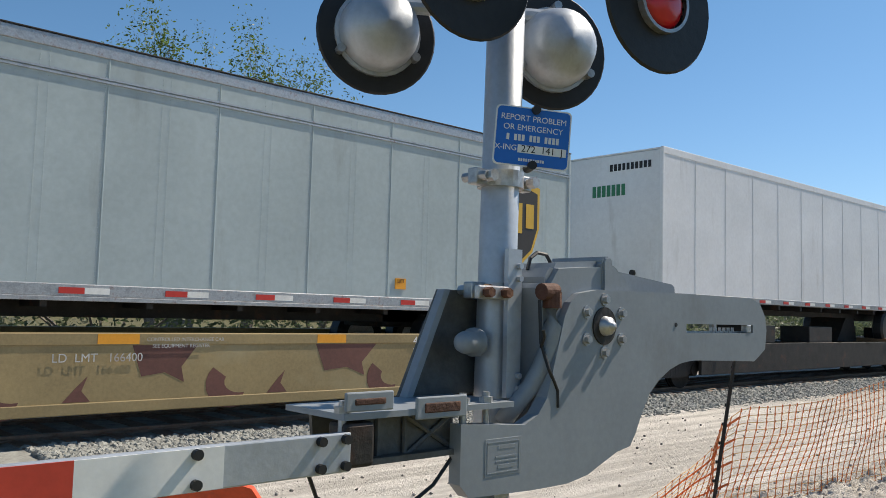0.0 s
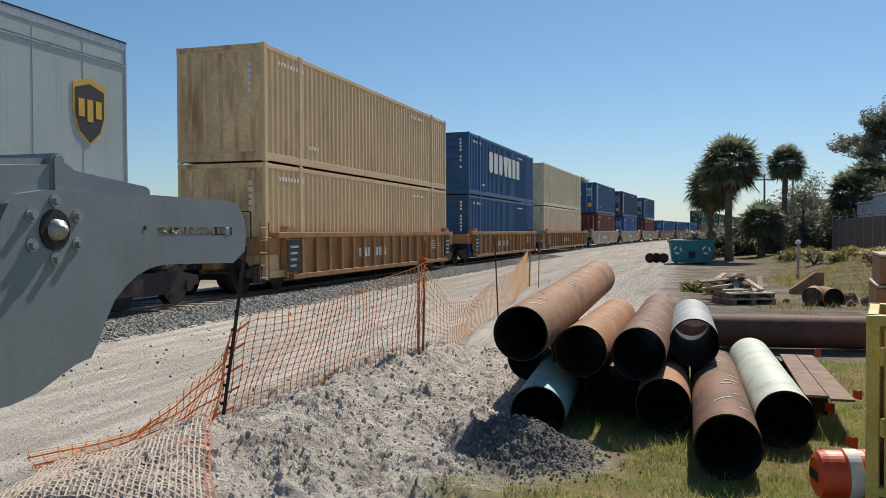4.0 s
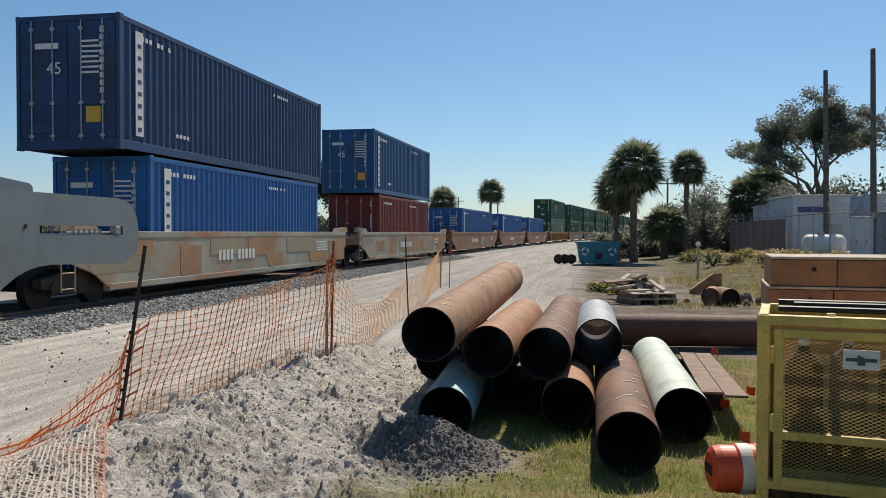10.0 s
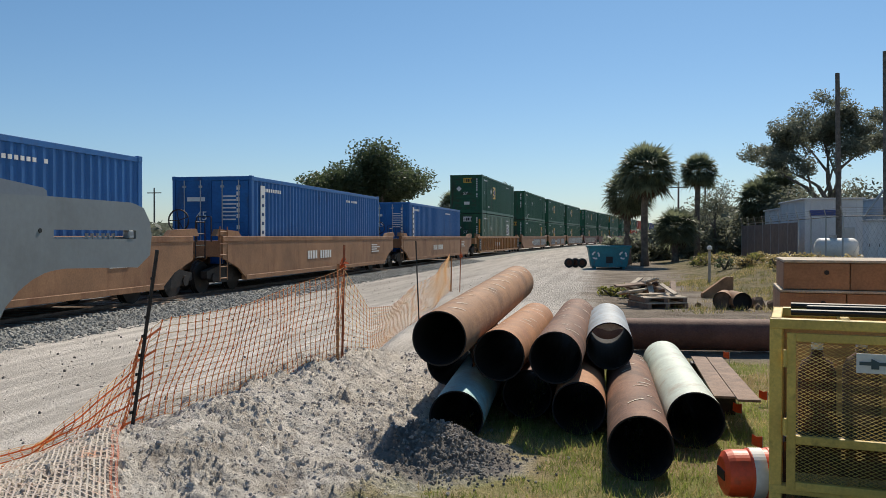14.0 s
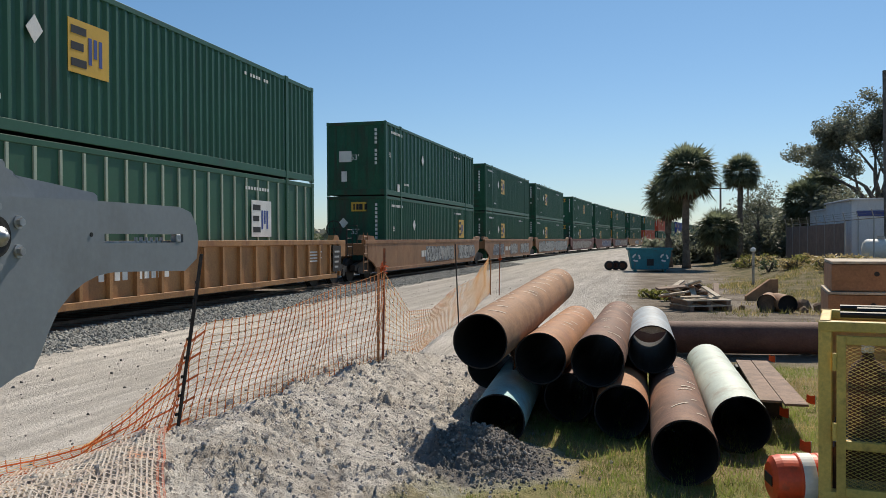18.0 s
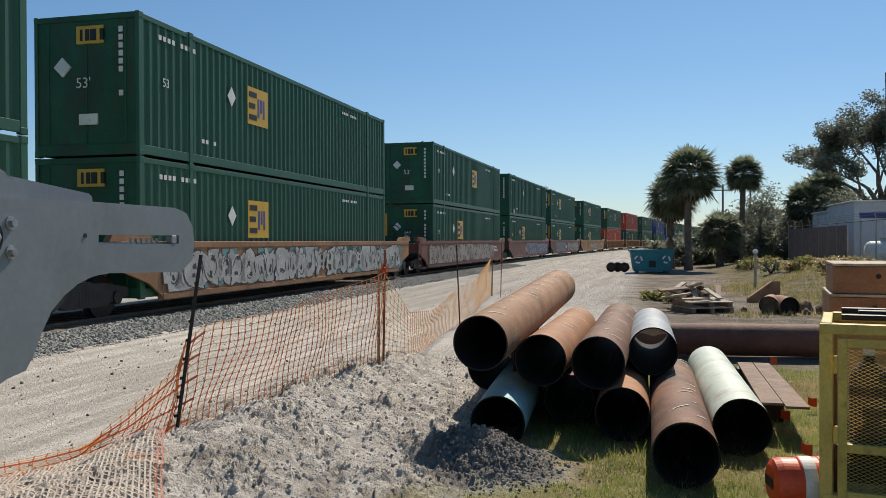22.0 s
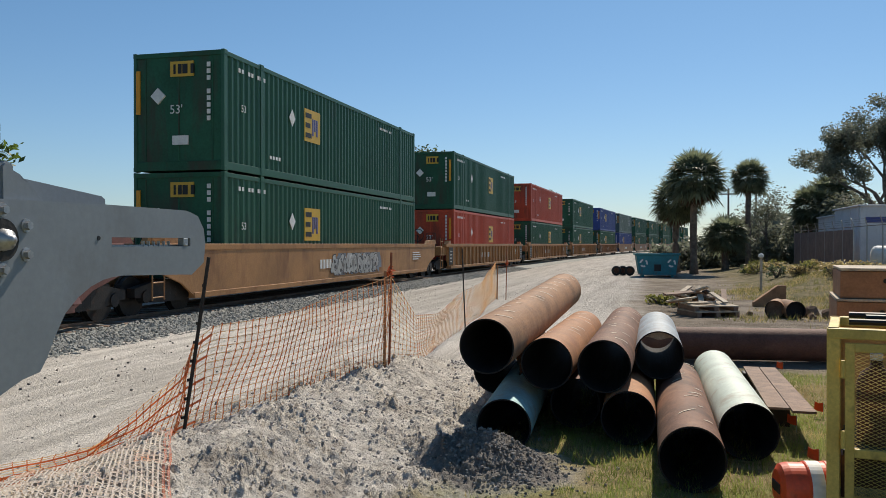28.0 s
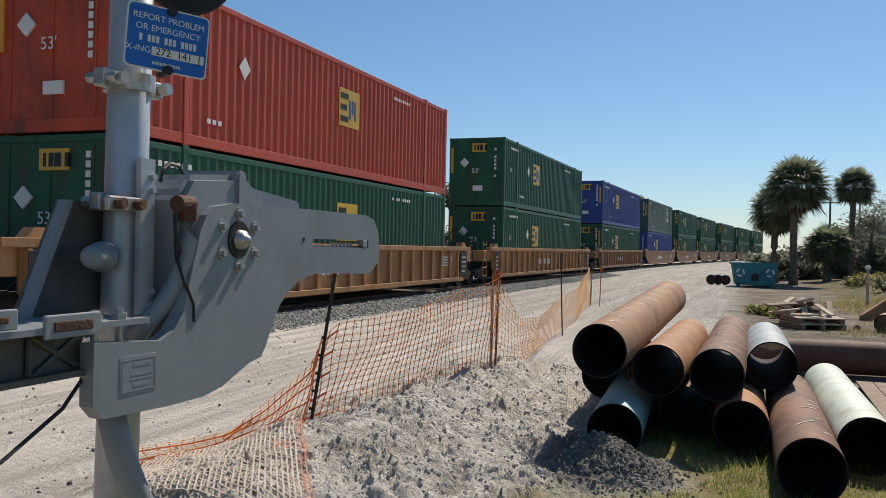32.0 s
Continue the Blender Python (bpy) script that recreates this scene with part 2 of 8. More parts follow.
M["earth"] = mat("packed_earth", (0.20, 0.13, 0.085), 0.95, 0, 0.35, 8, 0.5, 40, (0.08, 0.06, 0.045), 0.4, 4)
# orange knots, darkened: their backlit shade is partly in the colour
M["dark_orange"] = thin(mat("net_knots", (0.72, 0.17, 0.045), 0.5, 0, 0.2, 5, 0.0, 40), 0.3)
M["sandlump"] = mat("sand_lump", (0.42, 0.395, 0.37), 0.95, 0, 0.25, 6, 0.5, 30, (0.2, 0.18, 0.16), 0.3, 3)
M["bark"] = mat("bark", (0.15, 0.13, 0.115), 0.9, 0, 0.35, 5, 0.6, 20)
M["palm_bark"] = mat("palm_bark", (0.16, 0.125, 0.095), 0.9, 0, 0.35, 4, 0.6, 14)
for nm, c in (("palm_leaf", (0.19, 0.215, 0.13)), ("oak_leaf", (0.19, 0.205, 0.15)), ("bush_leaf", (0.10, 0.13, 0.065)), ("dry_leaf", (0.13, 0.095, 0.065)), ("light_leaf", (0.10, 0.15, 0.03)), ("weed", (0.20, 0.20, 0.055)), ("grass", (0.24, 0.295, 0.07)), ("dry_grass", (0.48, 0.38, 0.18))):
    m = thin(mat(nm, c, 0.5, 0, 0.35, 2.0, 0, 30), 0.55)
    M[nm] = m
for nm, c in (("white", (0.42, 0.42, 0.40)), ("black", (0.045, 0.042, 0.045)), ("grey", (0.20, 0.22, 0.25)), ("teal", (0.12, 0.24, 0.24)), ("cream", (0.38, 0.34, 0.29)), ("maroon", (0.10, 0.045, 0.05)), ("pink", (0.27, 0.14, 0.13)), ("blue", (0.10, 0.12, 0.22)), ("pale", (0.55, 0.55, 0.53))):
    M["spray_" + nm] = mat("spray_" + nm, c, 0.6, 0, 0.22, 1.6, 0.03, 25, (0.22, 0.13, 0.09), 0.22, 0.7, 2.0)
M["post_rust"] = mat("rusty_post", (0.36, 0.11, 0.045), 0.75, 0, 0.3, 9, 0.2, 60, (0.09, 0.03, 0.02), 0.35, 3)
M["net_red"] = thin(mat("red_brown_net", (0.74, 0.30, 0.13), 0.5, 0, 0.25, 4, 0.0, 40, (0.45, 0.13, 0.06), 0.35, 1.0), 0.35)
M["gate_red"] = mat("gate_red", (0.56, 0.055, 0.03), 0.45, 0, 0.1, 4, 0.03, 40, (0.35, 0.05, 0.03), 0.15, 2)
M["gravel"] = mat("dark_gravel", (0.24, 0.225, 0.205), 0.9, 0, 0.5, 9, 0.3, 40, (0.09, 0.08, 0.07), 0.4, 5)
M["screen"] = mat("fence_screen", (0.19, 0.135, 0.12), 0.8, 0, 0.2, 3, 0.1, 30)
M["wall_white"] = mat("wall_white", (0.70, 0.70, 0.72), 0.7, 0, 0.08, 1.0, 0.05, 20, (0.4, 0.38, 0.35), 0.15, 0.6, 3)
M["lens_glass"] = plain("smoked_glass", (0.05, 0.06, 0.07), 0.1)


# ---- mesh helpers ----
def part(name, bm, material, parent=None, label="", smooth=False):
    me = bpy.data.meshes.new(name)
    bm.normal_update()
    bm.to_mesh(me)
    bm.free()
    me.materials.append(M[material] if isinstance(material, str) else material)
    if smooth:
        me.polygons.foreach_set("use_smooth", [True] * len(me.polygons))
    ob = new(name, me)
    ob.parent = parent
    if label:
        ob["label"] = label
    return ob


def share(ob, name, m, parent):
    """One more object on the mesh of ob, at the pose m under parent."""
    o = new(name, ob.data)
    o.parent = parent
    o.matrix_local = m
    return o


def thing(name, m, label, category, group="", kind=""):
    ob = new(name)
    ob.empty_display_size = 0.1
    ob.matrix_basis = m
    return tagged(ob, label, category, group, kind)


def box(bm, x0, x1, y0, y1, z0, z1, bevel=0.0, m=None):
    r = bmesh.ops.create_cube(bm, size=1.0, matrix=(m or Matrix()) @ Matrix.Translation(((x0 + x1) / 2, (y0 + y1) / 2, (z0 + z1) / 2)) @ Matrix.Diagonal((abs(x1 - x0), abs(y1 - y0), abs(z1 - z0), 1)))
    if bevel:
        es = list({e for v in r["verts"] for e in v.link_edges})
        bmesh.ops.bevel(bm, geom=es, offset=bevel, segments=2, affect="EDGES", profile=0.5)
    return bm


def cyl(bm, a, b, r0, r1=None, seg=14, caps=True):
    a, b = Vector(a), Vector(b)
    d = b - a
    q = d.to_track_quat("Z", "Y").to_matrix().to_4x4()
    bmesh.ops.create_cone(bm, cap_ends=caps, segments=seg, radius1=r0, radius2=r0 if r1 is None else r1, depth=d.length, matrix=Matrix.Translation((a + b) / 2) @ q)
    return bm


def prism(bm, outline, y0, y1, m=None):
    """An outline in x and z, given thickness from y0 to y1."""
    m = m or Matrix()
    lo = [bm.verts.new(m @ Vector((x, y0, z))) for x, z in outline]
    hi = [bm.verts.new(m @ Vector((x, y1, z))) for x, z in outline]
    bm.faces.new(lo)
    bm.faces.new(hi[::-1])
    k = len(outline)
    for i in range(k):
        bm.faces.new((lo[i], hi[i], hi[(i + 1) % k], lo[(i + 1) % k]))
    bmesh.ops.recalc_face_normals(bm, faces=bm.faces)
    return bm


def lathe(bm, profile, seg=24, m=None):
    """Rings of (radius, height) round z."""
    m = m or Matrix()
    rings = []
    for r, z in profile:
        rings.append([bm.verts.new(m @ Vector((max(r, 1e-4) * math.cos(2 * math.pi * i / seg), max(r, 1e-4) * math.sin(2 * math.pi * i / seg), z))) for i in range(seg)])
    for p, q in zip(rings, rings[1:]):
        for i in range(seg):
            bm.faces.new((p[i], p[(i + 1) % seg], q[(i + 1) % seg], q[i]))
    return bm


def sweep(bm, pts, r, seg=8):
    pts = [Vector(p) for p in pts]
    rings = []
    for i, p in enumerate(pts):
        d = (pts[min(i + 1, len(pts) - 1)] - pts[max(i - 1, 0)]).normalized()
        q = d.to_track_quat("Z", "Y")
        rr = r[i] if isinstance(r, (list, tuple)) else r
        rings.append([bm.verts.new(p + q @ Vector((rr * math.cos(2 * math.pi * k / seg), rr * math.sin(2 * math.pi * k / seg), 0))) for k in range(seg)])
    for a, b in zip(rings, rings[1:]):
        for k in range(seg):
            bm.faces.new((a[k], a[(k + 1) % seg], b[(k + 1) % seg], b[k]))
    bm.faces.new(rings[0][::-1])
    bm.faces.new(rings[-1])
    return bm


def B():
    return bmesh.new()


def lettering(text, size, material, m, parent, name="lettering", thick=0.002, align="CENTER"):
    cu = bpy.data.curves.new(name, "FONT")
    cu.body, cu.size, cu.align_x, cu.align_y, cu.extrude = text, size, align, "CENTER", thick
    tmp = bpy.data.objects.new("tmp_text", cu)
    me = bpy.data.meshes.new_from_object(tmp)
    bpy.data.objects.remove(tmp)
    me.materials.clear()
    me.materials.append(M[material])
    ob = new(name, me)
    ob.parent = parent
    ob.matrix_local = m
    return ob


TO_SIDE = pose(0, 0, 0, 90, 0, 0)      # faces -y
TO_END = pose(0, 0, 0, 90, 0, -90)     # faces -x


# ---- ground ----
def track_y(x):
    """The line of the track's middle, which bends away behind the palms."""
    d = min(max(0.0, x - 10), 170.0)
    return 11.0 - d * d / 2600 - max(0.0, x - 180.0) * 2 * 170 / 2600


def track_yaw(x):
    return math.degrees(math.atan(-min(max(0.0, x - 10), 170.0) / 1300))


def smooth01(a, b, v):
    t = min(1, max(0, (v - a) / (b - a)))
    return t * t * (3 - 2 * t)


def ground_z(x, y):
    """The lie of the land: flat yard, a heap of dug sand by the net, a low bank on the far right."""
    h = 0.0
    # long heap beside the net
    c = 2.9 - 0.03 * (x - 7)
    w = smooth01(2.2, 4.2, x) * (1 - smooth01(9.0, 12.0, x))
    h += HEAP * w * math.exp(-((y - c) / 0.85) ** 2)
    # small dark heap at the pipes' ends
    h += 0.25 * math.exp(-((x - 6.42) / 0.42) ** 2 - ((y - 1.22) / 0.36) ** 2)
    d = math.hypot(x - 6.4, y - 1.15)
    if d < 1.1:
        h += math.exp(-(d / 0.6) ** 2) * (0.09 * abs(noise.noise((x * 11, y * 11, 3.3))) + 0.055 * abs(noise.noise((x * 21, y * 21, 5.3))) - 0.03)
    # the grass lies a little lower than the road
    h -= 0.06 * smooth01(1.0, 3.0, x) * (1 - smooth01(11, 14, x)) * (1 - smooth01(0.9, 1.8, y))
    near = smooth01(1.5, 4.0, x) * (1 - smooth01(11, 15, x)) * smooth01(0.7, 1.6, y) * (1 - smooth01(3.6, 4.4, y))
    if near > 0:
        lump = 0.05 * noise.noise((x * 2.3, y * 2.3, 0.3)) + 0.07 * abs(noise.noise((x * 5.2, y * 5.2, 1.3))) + 0.045 * max(0.0, noise.noise((x * 10, y * 10, 2.1)))
        crumb = noise.noise((x * 2.6, y * 2.6, 9.3)) * 1.3 + 0.6
        lump += max(0.0, crumb) * (0.06 * max(0.0, noise.noise((x * 16, y * 16, 4.1)) - 0.08) + 0.05 * abs(noise.noise((x * 24, y * 24, 6.1))) + 0.045 * noise.noise((x * 38, y * 38, 8.1)))
        h += near * (lump - 0.06)
    rough = smooth01(1.0, 2.0, x) * (1 - smooth01(25, 40, x)) * (1 - smooth01(7.5, 8.5, y))
    h += rough * (0.012 * noise.noise((x * 1.1, y * 1.1, 5)) + 0.008 * noise.noise((x * 4.7, y * 4.7, 7)))
    # weedy bank before the compound's fence
    h += 0.55 * smooth01(24, 34, x) * (1 - smooth01(46, 60, x)) * smooth01(3.2, 6.5, -y) * (1 - smooth01(9, 13, -y))
    return h


HEAP = 0.34


def build_ground():
    me = bpy.data.meshes.new("ground")
    xs = [-2500, -600, -150, -40, -15, -6, -2] + [0 + 0.25 * i for i in range(12)]
    x = 3.0
    while x < 11.5:
        xs.append(x)
        x += 0.018 if x < 7.4 else 0.03 if x < 9 else 0.06
    while x < 60:
        xs.append(x)
        x *= 1.03
    xs += [66, 75, 90, 120, 170, 260, 500, 1200, 3500]
    ys = [-3500, -1200, -400, -150, -60, -35, -25, -20, -17, -15] + [-13 + 0.5 * i for i in range(20)] + [-3 + 0.15 * i for i in range(24)]
    y = 0.6
    while y < 4.6:
        ys.append(y)
        y += 0.018 if y < 3.6 else 0.07
    ys += [4.6 + 0.35 * i for i in range(12)] + [9, 10, 12, 14, 18, 25, 40, 80, 200, 500, 1500, 3500]
    verts = [(a, b, ground_z(a, b)) for a in xs for b in ys]
    k = len(ys)
    faces = [(i * k + j, (i + 1) * k + j, (i + 1) * k + j + 1, i * k + j + 1) for i in range(len(xs) - 1) for j in range(k - 1)]
    me.from_pydata(verts, [], faces)
    me.polygons.foreach_set("use_smooth", [True] * len(me.polygons))
    me.materials.append(ground_material())
    return tagged(new("ground", me), "pale sandy yard with tyre tracks, dug grey sand and patchy grass", "ground", kind="structure")


def ground_material():
    m = bpy.data.materials.new("yard_ground")
    m.use_nodes = True
    nt = m.node_tree
    n, ln = nt.nodes, nt.links
    b = n["Principled BSDF"]
    b.inputs["Roughness"].default_value = 0.95
    b.inputs["Specular IOR Level"].default_value = 0.2
    co = n.new("ShaderNodeTexCoord")
    sep = n.new("ShaderNodeSeparateXYZ")
    ln.new(co.outputs["Object"], sep.inputs[0])

    def noise_tex(sx, sy, d=8):
        mp = n.new("ShaderNodeMapping")
        mp.inputs["Scale"].default_value = (sx, sy, sx)
        ln.new(co.outputs["Object"], mp.inputs[0])
        t = n.new("ShaderNodeTexNoise")
        t.inputs["Scale"].default_value, t.inputs["Detail"].default_value, t.inputs["Roughness"].default_value = 1.0, d, 0.65
        ln.new(mp.outputs[0], t.inputs["Vector"])
        return t.outputs["Fac"]

    def ramp(v, lo, hi, a=0.0, c=1.0):
        r = n.new("ShaderNodeMapRange")
        r.interpolation_type = "SMOOTHSTEP"
        for i, k in ((1, lo), (2, hi), (3, a), (4, c)):
            r.inputs[i].default_value = k
        ln.new(v, r.inputs[0])
        return r.outputs[0]

    def math2(op, a, c):
        t = n.new("ShaderNodeMath")
        t.operation = op
        for i, v in enumerate((a, c)):
            if isinstance(v, float):
                t.inputs[i].default_value = v
            else:
                ln.new(v, t.inputs[i])
        return t.outputs[0]

    def mix(f, a, c):
        x = n.new("ShaderNodeMix")
        x.data_type = "RGBA"
        ln.new(f, x.inputs[0])
        for k, v in ((6, a), (7, c)):
            if isinstance(v, tuple):
                x.inputs[k].default_value = (*v, 1)
            else:
                ln.new(v, x.inputs[k])
        return x.outputs[2]

    X, Y = sep.outputs[0], sep.outputs[1]
    wob = noise_tex(0.9, 0.9)
    edge = math2("ADD", Y, math2("MULTIPLY", math2("SUBTRACT", wob, 0.5), 2.2))
    # road: pale crushed lime rock with long tyre streaks
    road = mix(ramp(noise_tex(0.16, 2.6), 0.36, 0.62), (0.49, 0.45, 0.40), (0.73, 0.68, 0.615))
    road = mix(ramp(noise_tex(0.3, 9.0), 0.56, 0.66), road, (0.75, 0.70, 0.63))
    road = mix(ramp(noise_tex(1.3, 1.3), 0.45, 0.75), road, (0.48, 0.445, 0.40))
    road = mix(ramp(noise_tex(16, 16), 0.58, 0.7), road, (0.42, 0.38, 0.335))
    road = mix(ramp(math2("ADD", X, math2("MULTIPLY", math2("SUBTRACT", noise_tex(0.25, 0.7), 0.5), 14.0)), 10.0, 26.0, 0.0, 0.75), road, mix(ramp(noise_tex(0.12, 1.6), 0.35, 0.65), (0.29, 0.265, 0.235), (0.46, 0.425, 0.385)))
    # dug sand: greyer, clods
    dug = mix(ramp(noise_tex(7, 7), 0.35, 0.65), (0.50, 0.46, 0.41), (0.74, 0.69, 0.62))
    dug = mix(ramp(noise_tex(1.6, 1.6), 0.52, 0.72), dug, (0.37, 0.325, 0.275))
    dug = mix(ramp(noise_tex(22, 22), 0.55, 0.68), dug, (0.25, 0.215, 0.18))
    # grass soil
    soil = mix(ramp(noise_tex(6, 6), 0.35, 0.65), (0.24, 0.195, 0.10), (0.42, 0.335, 0.185))
    soil = mix(ramp(noise_tex(0.7, 0.7), 0.4, 0.62), soil, (0.235, 0.245, 0.078))
    # far yard: brown-grey dirt
    dirt = mix(ramp(noise_tex(0.8, 0.8), 0.35, 0.65), (0.15, 0.12, 0.09), (0.29, 0.245, 0.195))
    # dark gravel round the pipes' mouths, the upper pipe's shadow partly in its colour
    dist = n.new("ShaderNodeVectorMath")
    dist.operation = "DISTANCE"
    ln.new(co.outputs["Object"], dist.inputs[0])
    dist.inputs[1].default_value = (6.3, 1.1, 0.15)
    dark_patch = ramp(math2("ADD", dist.outputs["Value"], math2("MULTIPLY", math2("SUBTRACT", noise_tex(3, 3), 0.5), 0.8)), 0.70, 0.45)
    dug = mix(dark_patch, dug, (0.23, 0.21, 0.19))
    col = mix(ramp(edge, 3.3, 3.9), dug, road)
    col = mix(ramp(X, 9.5, 11.5), col, mix(ramp(edge, -0.2, 1.0), dirt, road))
    grass_here = math2("MULTIPLY", ramp(edge, 1.55, 0.95), ramp(X, 12.3, 11.2))
    col = mix(grass_here, col, soil)
    col = mix(dark_patch, col, dug)
    weeds = math2("MULTIPLY", ramp(math2("ADD", Y, math2("MULTIPLY", math2("SUBTRACT", wob, 0.5), 4.0)), -2.6, -4.0), ramp(X, 21.0, 26.0))
    col = mix(weeds, col, mix(ramp(noise_tex(1.5, 1.5), 0.4, 0.6), (0.115, 0.105, 0.045), (0.22, 0.175, 0.10)))
    beyond = ramp(Y, 14.0, 18.0)
    col = mix(beyond, col, (0.13, 0.12, 0.06))
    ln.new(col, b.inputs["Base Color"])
    bp = n.new("ShaderNodeBump")
    bp.inputs["Strength"].default_value, bp.inputs["Distance"].default_value = 1.0, 0.045
    ln.new(math2("ADD", noise_tex(16, 16), math2("MULTIPLY", noise_tex(60, 60), 0.6)), bp.inputs["Height"])
    ln.new(bp.outputs[0], b.inputs["Normal"])
    return m


def build_track():
    """Ballast bank, two rails, sleepers."""
    bed = thing("ballast_bed", Matrix(), "bank of grey crushed stone under the railway track", "ballast", kind="structure")
    bm = B()
    prof = [(-2.55, -0.05), (-1.75, 0.0), (-1.5, 0.02), (1.5, 0.02), (1.8, 0.0), (2.6, -0.05)]
    xs = [-60, -30, -10, 0] + [4 * i for i in range(1, 46)] + [200, 240, 300, 400]
    rows = []
    for x in xs:
        a = radians(track_yaw(x))
        rows.append([bm.verts.new((x - o * math.sin(a), track_y(x) + o * math.cos(a), z + 0.06)) for o, z in prof])
    for p, q in zip(rows, rows[1:]):
        for i in range(len(prof) - 1):
            bm.faces.new((p[i], q[i], q[i + 1], p[i + 1]))
    part("bank", bm, "stone", bed)
    # loose stones: the near shoulder
    rnd = random.Random(4)
    shapes = []
    for k in range(5):
        b0 = B()
        bmesh.ops.create_icosphere(b0, subdivisions=1, radius=1.0)
        vs = [Vector(v.co) * rnd.uniform(0.7, 1.25) for v in b0.verts]
        b0.verts.ensure_lookup_table()
        shapes.append((vs, [[v.index for v in f.verts] for f in b0.faces]))
        b0.free()
    verts, faces = [], []
    for i in range(15000):
        x = 3 + 52 * rnd.random() ** 1.7
        o = rnd.choice((rnd.uniform(-2.9, -1.2), rnd.uniform(-2.6, -1.6)))
        a = radians(track_yaw(x))
        z = 0.07 if o > -1.75 else 0.07 - 0.07 * (-1.75 - o) / 0.8
        s = rnd.uniform(0.028, 0.06)
        q = Euler([rnd.uniform(0, 6.28) for _ in range(3)]).to_matrix()
        p = Vector((x - o * math.sin(a), track_y(x) + o * math.cos(a), z))
        vs, fs = shapes[i % 5]
        base = len(verts)
        verts += [p + q @ (v * s) for v in vs]
        faces += [[base + j for j in f] for f in fs]
    me = bpy.data.meshes.new("stones")
    me.from_pydata(verts, [], faces)
    me.materials.append(M["stone"])
    st = new("stones", me)
    st.parent = bed
    tagged(st, kind="stuff")
    for side in (-0.72, 0.72):
        bm = B()
        rows = []
        pr = [(-0.07, 0.0), (-0.07, 0.02), (-0.012, 0.035), (-0.012, 0.11), (-0.036, 0.12), (-0.036, 0.155), (0.036, 0.155), (0.036, 0.12), (0.012, 0.11), (0.012, 0.035), (0.07, 0.02), (0.07, 0.0)]
        for x in xs:
            a = radians(track_yaw(x))
            rows.append([bm.verts.new((x - (o + side) * math.sin(a), track_y(x) + (o + side) * math.cos(a), z + 0.0)) for o, z in pr])
        for p, q in zip(rows, rows[1:]):
            for i in range(len(pr)):
                j = (i + 1) % len(pr)
                bm.faces.new((p[i], q[i], q[j], p[j]))
        r = part("rail", bm, "rail_steel")
        tagged(r, "long worn steel rail", "rail", "rails", "structure")
    # sleepers
    b0 = B()
    box(b0, -0.11, 0.11, -1.3, 1.3, -0.12, 0.095, 0.015)
    first = None
    ties = thing("sleepers", Matrix(), "row of dark wooden sleepers under the rails", "sleepers", kind="structure")
    for i in range(110):
        x = 2 + 0.54 * i
        mm = pose(x, track_y(x), 0, 0, 0, track_yaw(x))
        if first is None:
            first = part("sleeper", b0, "old_wood", ties)
            first.matrix_local = mm
        else:
            share(first, "sleeper", mm, ties)


# ---- the train ----
SPEED = 13.5
MOVERS = []


RAIL = 0.12
W = 1.22          # half a container's width


def corrugated(bm, L, z0, z1, y, out, pitch=0.28, depth=0.05):
    """A side wall of pressed sheet, standing in x and z at y; out is the way it faces."""
    k = max(4, int(round((L - 0.3) / pitch)))
    step = (L - 0.3) / k
    pts = [(-L / 2 + 0.15, 0)]
    for i in range(k):
        x = -L / 2 + 0.15 + i * step
        if pitch > 0.4:
            pts += [(x + 0.07 * step, 0), (x + 0.17 * step, 1), (x + 0.83 * step, 1), (x + 0.93 * step, 0)]
        else:
            pts += [(x + 0.13 * step, 0), (x + 0.34 * step, 1), (x + 0.66 * step, 1), (x + 0.87 * step, 0)]
    pts.append((L / 2 - 0.15, 0))
    lo = [bm.verts.new((x, y - out * depth * d, z0)) for x, d in pts]
    hi = [bm.verts.new((x, y - out * depth * d, z1)) for x, d in pts]
    for i in range(len(pts) - 1):
        f = (lo[i], lo[i + 1], hi[i + 1], hi[i]) if out < 0 else (lo[i + 1], lo[i], hi[i], hi[i + 1])
        bm.faces.new(f)


CACHE = {}


